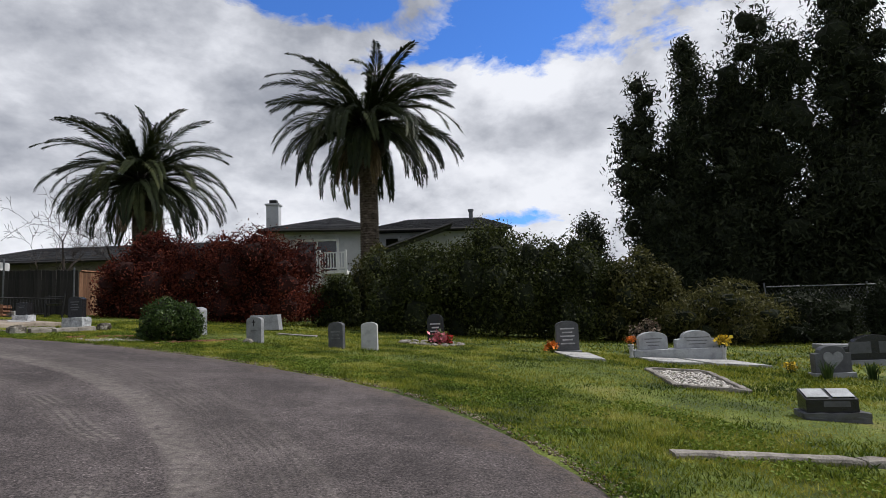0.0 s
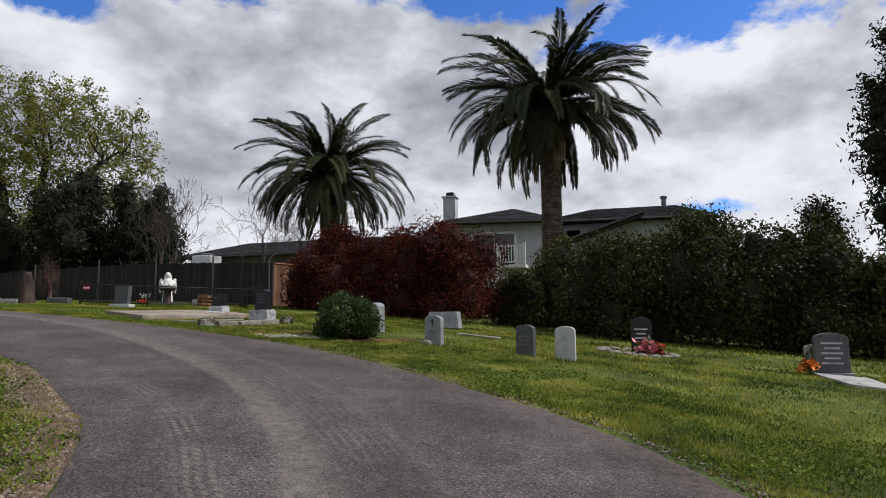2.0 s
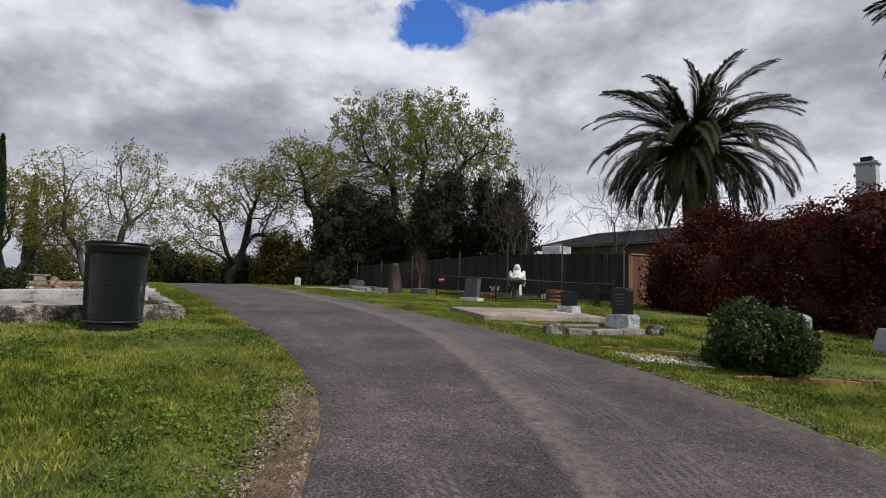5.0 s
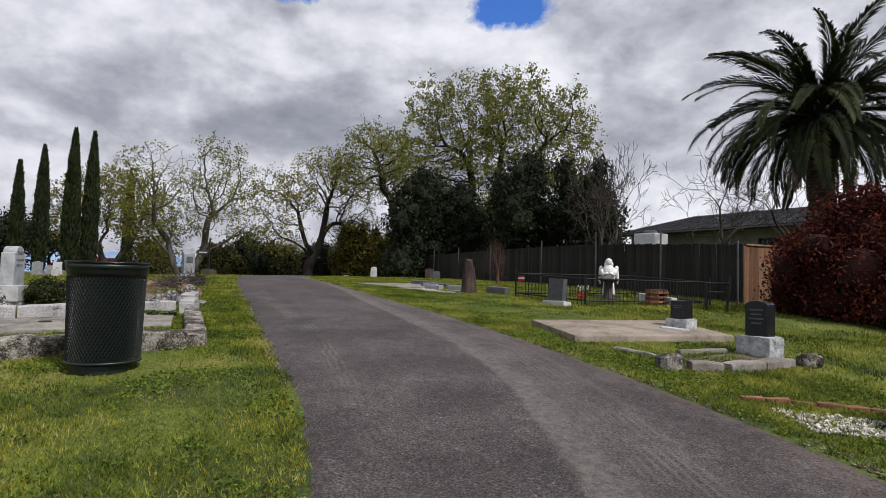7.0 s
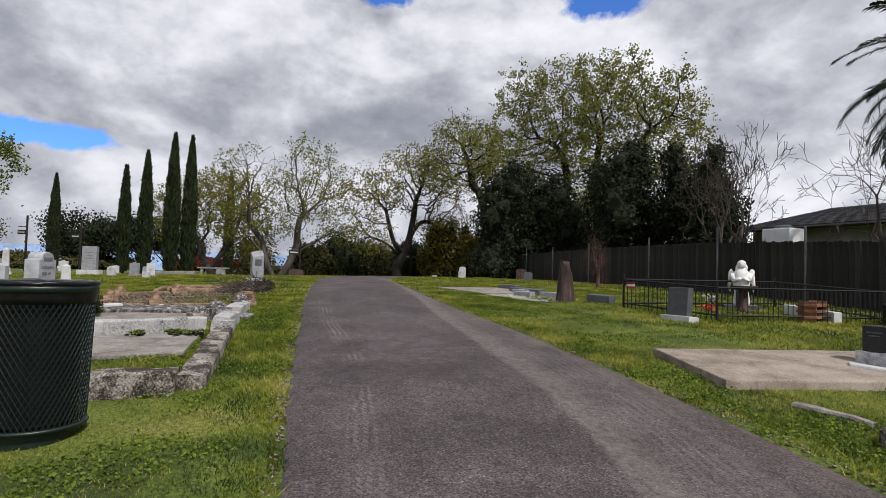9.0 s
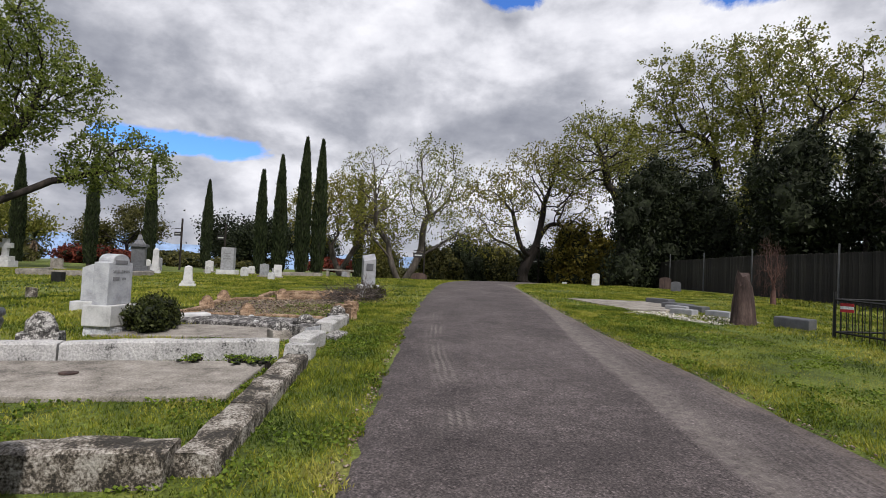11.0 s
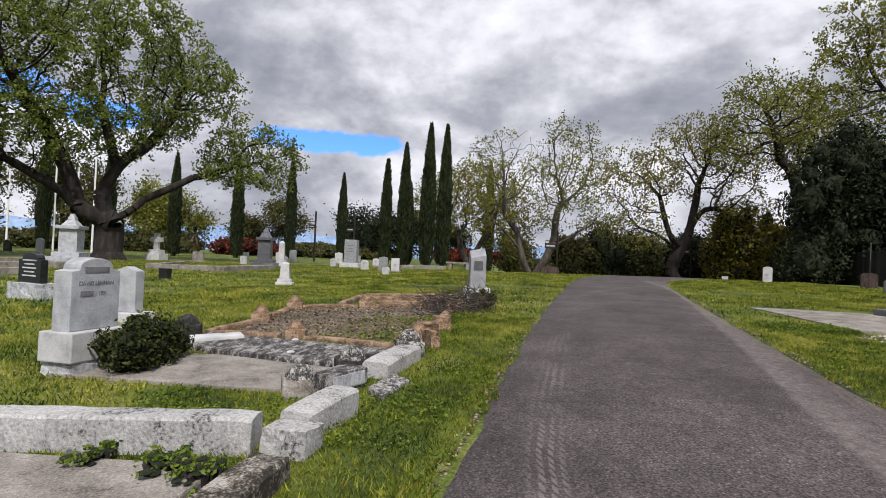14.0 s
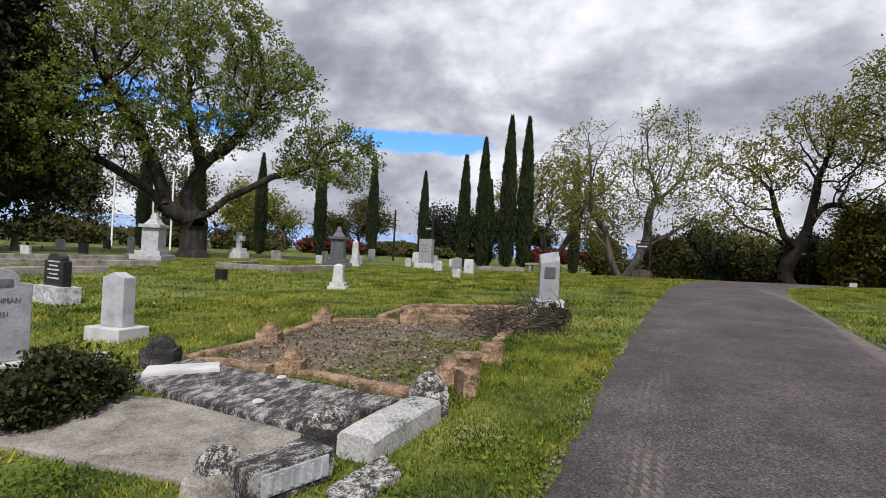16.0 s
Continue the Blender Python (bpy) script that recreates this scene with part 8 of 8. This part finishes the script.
cross_stone("white stone cross on a stepped base", -48.5, -12.3, 1.75, 80, MARBLE)
FG = "scattered far gravestones"
rngf = random.Random(77)
for x, y, w, h, st, mt in ((-36.4, 5.25, 0.36, 0.55, "flat", MARBLE), (-33.5, 5.25, 0.26, 0.32, "arch", MARBLE), (-38.5, 4.4, 0.45, 0.6, "peak", GRANITE), (-39.3, 4.9, 0.4, 0.5, "arch", GRANITE), (-40.2, 3.2, 0.4, 0.5, "round", MARBLE), (-42.8, 8.6, 0.5, 0.35, "flat", GRANITE),
                           (-27.6, -0.45, 0.42, 0.30, "flat", IRON), (-45, -5, 0.4, 0.5, "flat", MARBLE), (-47, -3.2, 0.5, 0.55, "arch", GRANITE), (-50, -4.5, 0.5, 0.7, "arch", MARBLE), (-53, -8, 0.5, 0.7, "flat", GRANITE), (-46.5, -8.5, 0.7, 0.55, "flat", CONCRETE), (-43.5, -16.5, 0.6, 1.0, "arch", GRANITE_DARK),
                           (-50.5, -17.0, 0.5, 0.8, "round", MARBLE), (-41, -17.5, 0.7, 0.6, "flat", BLACK_GRANITE), (-39.5, -20.5, 0.8, 0.9, "flat", STUMP), (-44.5, -22.5, 0.6, 0.7, "arch", MARBLE), (-36.0, -16.0, 0.5, 0.45, "flat", MARBLE), (-49, -23, 0.9, 0.8, "shoulder", BLACK_GRANITE), (-46, 0.2, 0.35, 0.5, "arch", MARBLE), (-55, -1.5, 0.6, 0.8, "peak", MARBLE), (-58, -6, 0.6, 1.0, "arch", GRANITE), (-47.5, 2.6, 0.4, 0.45, "arch", MARBLE), (-52, 0.5, 0.5, 0.6, "flat", GRANITE), (-40.2, 12.6, 0.9, 0.40, "arch", STUMP)):
    headstone("headstone", "distant upright gravestone in the far lawn", x, y, 80 + rngf.uniform(-20, 20), w, 0.15, h, st, mt, base=(w * 1.4, 0.3, 0.1, CONCRETE) if rngf.random() < 0.6 else None, group=FG)
kf = thing("plot_border", "long low concrete borders of far plots", "grave border", -38, -6)
for a, b in (((-34.0, -4.6), (-33.2, -1.2)), ((-33.2, -1.2), (-37.5, -0.6)), ((-34.0, -4.6), (-38.5, -5.4)), ((-28.5, -9.5), (-31.5, -13.5)), ((-28.5, -9.5), (-33.0, -6.5)), ((-31.5, -13.5), (-36.0, -10.5)), ((-44, 4.5), (-43.2, 7.2)), ((-24.0, -6.0), (-28.0, -4.5))):
    kerb(kf, a, b, 0.22, 0.22, CONCRETE, rough=0.01)
stones("gravel", "grey gravel inside far plot borders", [(-29.0, -9.5), (-32.5, -7.0), (-35.5, -10.5), (-31.8, -13.0)], 800, 0.05, GRAVEL, 19)


def bench_far():
    ob = thing("stone_bench", "low pale stone bench at the lawn's edge", "bench", -41.8, 8.15, 80)
    bm = bmesh.new()
    box(bm, (0, 0, 0.42), (1.7, 0.42, 0.09), 0.015)
    part("seat", bm, CONCRETE, ob)
    for sx in (-0.6, 0.6):
        bm = bmesh.new()
        box(bm, (sx, 0, 0.18), (0.14, 0.34, 0.42), 0.01)
        part("leg", bm, CONCRETE, ob)


bench_far()


def sign(x, y, h, rz, pole_r=0.06):
    ob = thing("hanging_sign", "small dark sign board hung from a post", "sign", x, y, rz)
    bm = bmesh.new()
    rod(bm, (0, 0, -0.1), (0, 0, h), pole_r, pole_r * 0.9, 8)
    part("post", bm, BARK_DARK, ob)
    bm = bmesh.new()
    rod(bm, (0, 0, h * 0.80), (-0.8, 0, h * 0.80), 0.03, 0.03, 6)
    part("arm", bm, BARK_DARK, ob)
    bm = bmesh.new()
    box(bm, (-0.45, 0, h * 0.70), (0.75, 0.04, 0.36), 0.02)
    bd_ = part("board", bm, DARK_TRIM, ob)
    bm = bmesh.new()
    box(bm, (-0.45, -0.024, h * 0.70), (0.55, 0.008, 0.08))
    part("lettering_bar", bm, MARBLE, bd_)


sign(-50.0, 14.4, 3.3, 85)
sign(-52.5, 24.2, 3.6, 70)
sign(-63.0, -5.6, 4.6, 60, 0.09)
sign(-58.0, -1.0, 4.0, 60, 0.08)


def flagpole(x, y, h, flag):
    ob = thing("flagpole", "white flagpole with a hanging flag" if flag else "plain white flagpole on the lawn", "flagpole", x, y, 0, "flagpoles")
    bm = bmesh.new()
    rod(bm, (0, 0, -0.1), (0, 0, h), 0.09, 0.06, 10)
    part("pole", bm, WHITE_PAINT, ob)
    bm = bmesh.new()
    bmesh.ops.create_icosphere(bm, subdivisions=2, radius=0.11, matrix=Matrix.Translation((0, 0, h + 0.08)))
    part("ball", bm, GALV, ob)
    if flag:
        for i in range(6):
            bm = bmesh.new()
            a, b = i * 0.12, (i + 1) * 0.12
            w = 0.05 * math.sin(i * 2)
            q = [bm.verts.new(p) for p in ((0.08 + a, w, 4.9 - a), (0.08 + b, -w, 4.9 - b), (0.08 + b, -w, 3.6 - b * 1.4), (0.08 + a, w, 3.6 - a * 1.4))]
            bm.faces.new(q)
            bmesh.ops.solidify(bm, geom=bm.faces[:], thickness=0.01)
            part("flag_fold", bm, (FLAG_RED, FLAG_WHITE, FLAG_BLUE)[(i + (i > 3)) % 3], ob)


for x, y, fl_ in ((-61.5, -33.5, False), (-62.0, -30.8, True), (-60.8, -28.6, False), (-60.0, -26.0, False), (-59.0, -23.8, False)):
    flagpole(x, y, 11.0, fl_)


def small_palm(x, y, h, seed):
    rng = np.random.default_rng(seed)
    ob = thing("fan_palm", "distant young palm with tan and green fronds", "palm tree", x, y, 0, "far palms")
    bm = bmesh.new()
    rod(bm, (0, 0, -0.1), (0, 0, h * 0.55), 0.3, 0.22, 8)
    part("trunk", bm, BARK_PALM, ob)
    for i in range(26):
        fr = new("frond", FRONDS[(1, 2, 2, 3)[i % 4]] if i % 3 else DRY_FROND)
        fr.parent = ob
        fr.matrix_basis = pose(0, 0, h * 0.55, 0, 0, i * 137.5) @ pose(0, 0, 0, 0, rng.uniform(-15, 5), 0) @ Matrix.Scale(h * 0.13, 4)


small_palm(-84, -27, 4.6, 1)
small_palm(-78, -33, 4.4, 2)
# ---------------------------------------------------------------- loose stones and grass
KEEP_OFF = [[(-11.32, 12.17), (-9.93, 11.74), (-9.18, 14.31), (-10.57, 14.74)], [(-13.95, 7.22), (-12.72, 7.02), (-12.85, 4.6), (-14.1, 4.6)], [(-16.66, 6.02), (-16.22, 7.28), (-16.95, 7.72), (-17.72, 5.42)], [(-16.22, 7.32), (-15.45, 7.05), (-15.75, 4.9), (-16.75, 5.0), (-16.64, 6.04)],
            [(-22.4, 13.9), (-19.3, 14.0), (-18.9, 15.6), (-21.4, 16.6)], [(2.35, 13.55), (3.15, 13.5), (3.1, 12.1), (2.5, 12.25)], [(4.0, 12.75), (5.9, 12.6), (6.2, 11.6), (4.2, 11.95)], [(3.44, 10.78), (3.10, 8.75), (3.95, 8.35), (4.40, 10.55)]]


def inside(xy, poly):
    x, y = xy[:, 0], xy[:, 1]
    hit = np.zeros(len(xy), dtype=bool)
    for (x0, y0), (x1, y1) in zip(poly, poly[1:] + poly[:1]):
        cross = ((y0 > y) != (y1 > y)) & (x < (x1 - x0) * (y - y0) / (y1 - y0 + 1e-12) + x0)
        hit ^= cross
    return hit


def ground_np(x, y):
    u, v = np.tanh((x + 5) / 14), np.tanh((y - 9) / 12)
    c = HILL
    sm = lambda a: np.clip(a, 0, 1) ** 2 * (3 - 2 * np.clip(a, 0, 1))
    z = c[0] + c[1] * u + c[2] * v + c[3] * u * u + c[4] * u * v + c[5] * v * v + c[6] * u ** 3 + c[7] * u * u * v
    return z - 1.6 * sm((-x - 38) / 26) * sm((y - 7) / 6)


def patchy(x, y):
    """Broad unevenness of the sward, -1 to 1."""
    return (np.sin(x * 1.3 + 1.7 * np.sin(y * 0.9)) + np.sin(y * 1.7 + 1.3 * np.sin(x * 1.1 + 2)) + np.sin((x + y) * 3.1 + np.sin(x * 2.3))) / 3


def blades(label, xy, h, w, seed, mat):
    rng = np.random.default_rng(seed)
    k = len(xy)
    z = ground_np(xy[:, 0], xy[:, 1])
    hh = h * rng.uniform(0.55, 1.3, k) * (1 + 0.35 * patchy(xy[:, 0], xy[:, 1]))
    a = rng.uniform(0, 6.283, k)
    lean = rng.normal(size=(k, 2)) * hh[:, None] * 0.55
    ww = w * rng.uniform(0.6, 1.3, k)
    p = np.column_stack([xy, z - 0.006])
    s = np.column_stack([np.cos(a) * ww, np.sin(a) * ww, 0 * a])
    tip = p + np.column_stack([lean, hh])
    v = np.stack([p - s, p + s, tip], 1).reshape(-1, 3)
    f = np.arange(3 * k).reshape(k, 3)
    return mesh_np("grass", v, f, mat, None, label, "stuff")


def field(n, x0, x1, y0, y1, seed, lo, hi, margin=-0.05):
    """Random lawn points between lo and hi metres off the road's edges."""
    rng = np.random.default_rng(seed)
    xy = np.column_stack([rng.uniform(x0, x1, n), rng.uniform(y0, y1, n)])
    s1, s2 = off_road(xy)
    d1, d2 = np.abs(s1), np.abs(s2)
    on = (s1 > 0) & (s2 < 0)
    d = np.minimum(d1, d2)
    wob = 0.07 * patchy(xy[:, 0] * 3, xy[:, 1] * 3)
    ok = np.where(on, d < -margin + wob, True) & (d >= lo) & (d < hi)
    bare = (s1 < 0) & (d1 < 0.22 + 0.12 * patchy(xy[:, 0] * 2, xy[:, 1] * 2)) & (xy[:, 0] > -7.0) & (rng.random(n) < 0.66)
    bare |= (s2 > 0) & (d2 < 0.16) & (rng.random(n) < 0.6)
    ok &= ~bare
    for poly in KEEP_OFF:
        ok &= ~inside(xy, poly)
    soil = inside(xy, [(-17.8, 5.6), (-20.4, 5.7), (-20.95, 8.0), (-17.3, 7.8)]) & (rng.random(n) < 0.22)
    return xy[ok & ~soil]


blades("short mown lawn grass along the lane", field(900000, -20, 4, 2.5, 14, 61, -1, 2.3), 0.038, 0.0052, 1, BLADE)
blades("mown lawn grass between the graves", field(620000, -27, 8, 0, 20, 62, 2.3, 8), 0.042, 0.0085, 2, BLADE)
blades("lawn grass on the further slope", field(250000, -48, 14, -16, 24, 63, 6, 26), 0.06, 0.021, 3, BLADE)
blades("lawn grass along the lane's crest", field(150000, -50, -20, 6, 22, 65, -1, 2.4), 0.055, 0.012, 5, BLADE)
blades("lawn grass on the crest", field(170000, -50, -27, -4, 24, 66, 2.3, 8), 0.06, 0.016, 6, BLADE)
blades("tufts of longer grass at the road's edge", field(60000, -20, 2, 3, 13, 64, -1, 0.35, 0.02), 0.065, 0.005, 4, BLADE)


def clover():
    """Broad-leaved weeds among the grass, in drifts."""
    rng = np.random.default_rng(67)
    xy = field(420000, -20, 3, 2.5, 14, 68, -1, 2.4)
    drift = np.array([noise.noise(Vector((a * 1.1, b * 1.1, 5.0))) + 0.5 * noise.noise(Vector((a * 4.0, b * 4.0, 1.0))) for a, b in xy])
    xy = xy[drift > 0.10]
    z = ground_np(xy[:, 0], xy[:, 1]) + rng.uniform(0.012, 0.042, len(xy))
    leaf_cloud("weeds", np.column_stack([xy, z]), 0.026, LEAF_CLOVER, None, rng, 0.8, flat=0.7, kind="stuff", label="low broad-leaved weeds in drifts among the lawn")


clover()


def edge_stones():
    rng = np.random.default_rng(71)
    out = []
    for line, side, a, b, spread in ((LINE_L, -1, -7.4, -3.4, 0.20), (LINE_R, 1, -6.5, 0.9, 0.10), (LINE_L, -1, -20, -9, 0.05), (LINE_R, 1, -24, -6.5, 0.08)):
        q = line[(line[:, 0] > a) & (line[:, 0] < b)]
        k = 8000 if spread > 0.15 else 1600 if spread > 0.09 else 700
        i = rng.integers(0, len(q) - 1, k)
        t = rng.random((k, 1))
        p = q[i] * (1 - t) + q[i + 1] * t
        d = q[i + 1] - q[i]
        nn = np.stack([d[:, 1], -d[:, 0]], 1)
        nn /= np.linalg.norm(nn, axis=1)[:, None]
        off = np.abs(rng.normal(size=(k, 1))) * spread - 0.03
        out.append(p + nn * off * side)
    strew("gravel", "loose brown gravel along the road's edge", np.concatenate(out), 0.0145, GRAVEL_BROWN, rng)


edge_stones()


def dirt_strip(line, side, a, b, width, label):
    q = line[(line[:, 0] > a) & (line[:, 0] < b)]
    d = np.gradient(q, axis=0)
    nn = np.stack([d[:, 1], -d[:, 0]], 1)
    nn /= np.linalg.norm(nn, axis=1)[:, None]
    n = len(q)
    end = np.minimum(1, np.minimum(np.arange(n), n - 1 - np.arange(n)) / 6)
    wv = np.array([width * (1 + 0.45 * noise.noise(Vector((i * 0.6, 3, 0)))) for i in range(n)]) * end + 0.02
    rows = []
    for k, off in enumerate((-0.06, 0.2, 0.6, 1.0)):
        p = q + nn * side * (wv[:, None] * off if off > 0 else off)
        z = ground_np(p[:, 0], p[:, 1]) + (0.012 if 0 < k < 3 else 0.004 if k == 0 else -0.02)
        rows.append(np.column_stack([p, z]))
    v = np.concatenate(rows)
    f = [[r * n + i, r * n + i + 1, (r + 1) * n + i + 1, (r + 1) * n + i] for r in range(3) for i in range(n - 1)]
    ob = mesh_np("dirt_verge", v, f, VERGE, None, label, "structure")
    return ob


dirt_strip(LINE_L, -1, -7.2, -3.4, 0.24, "bare reddish dirt along the road's edge")
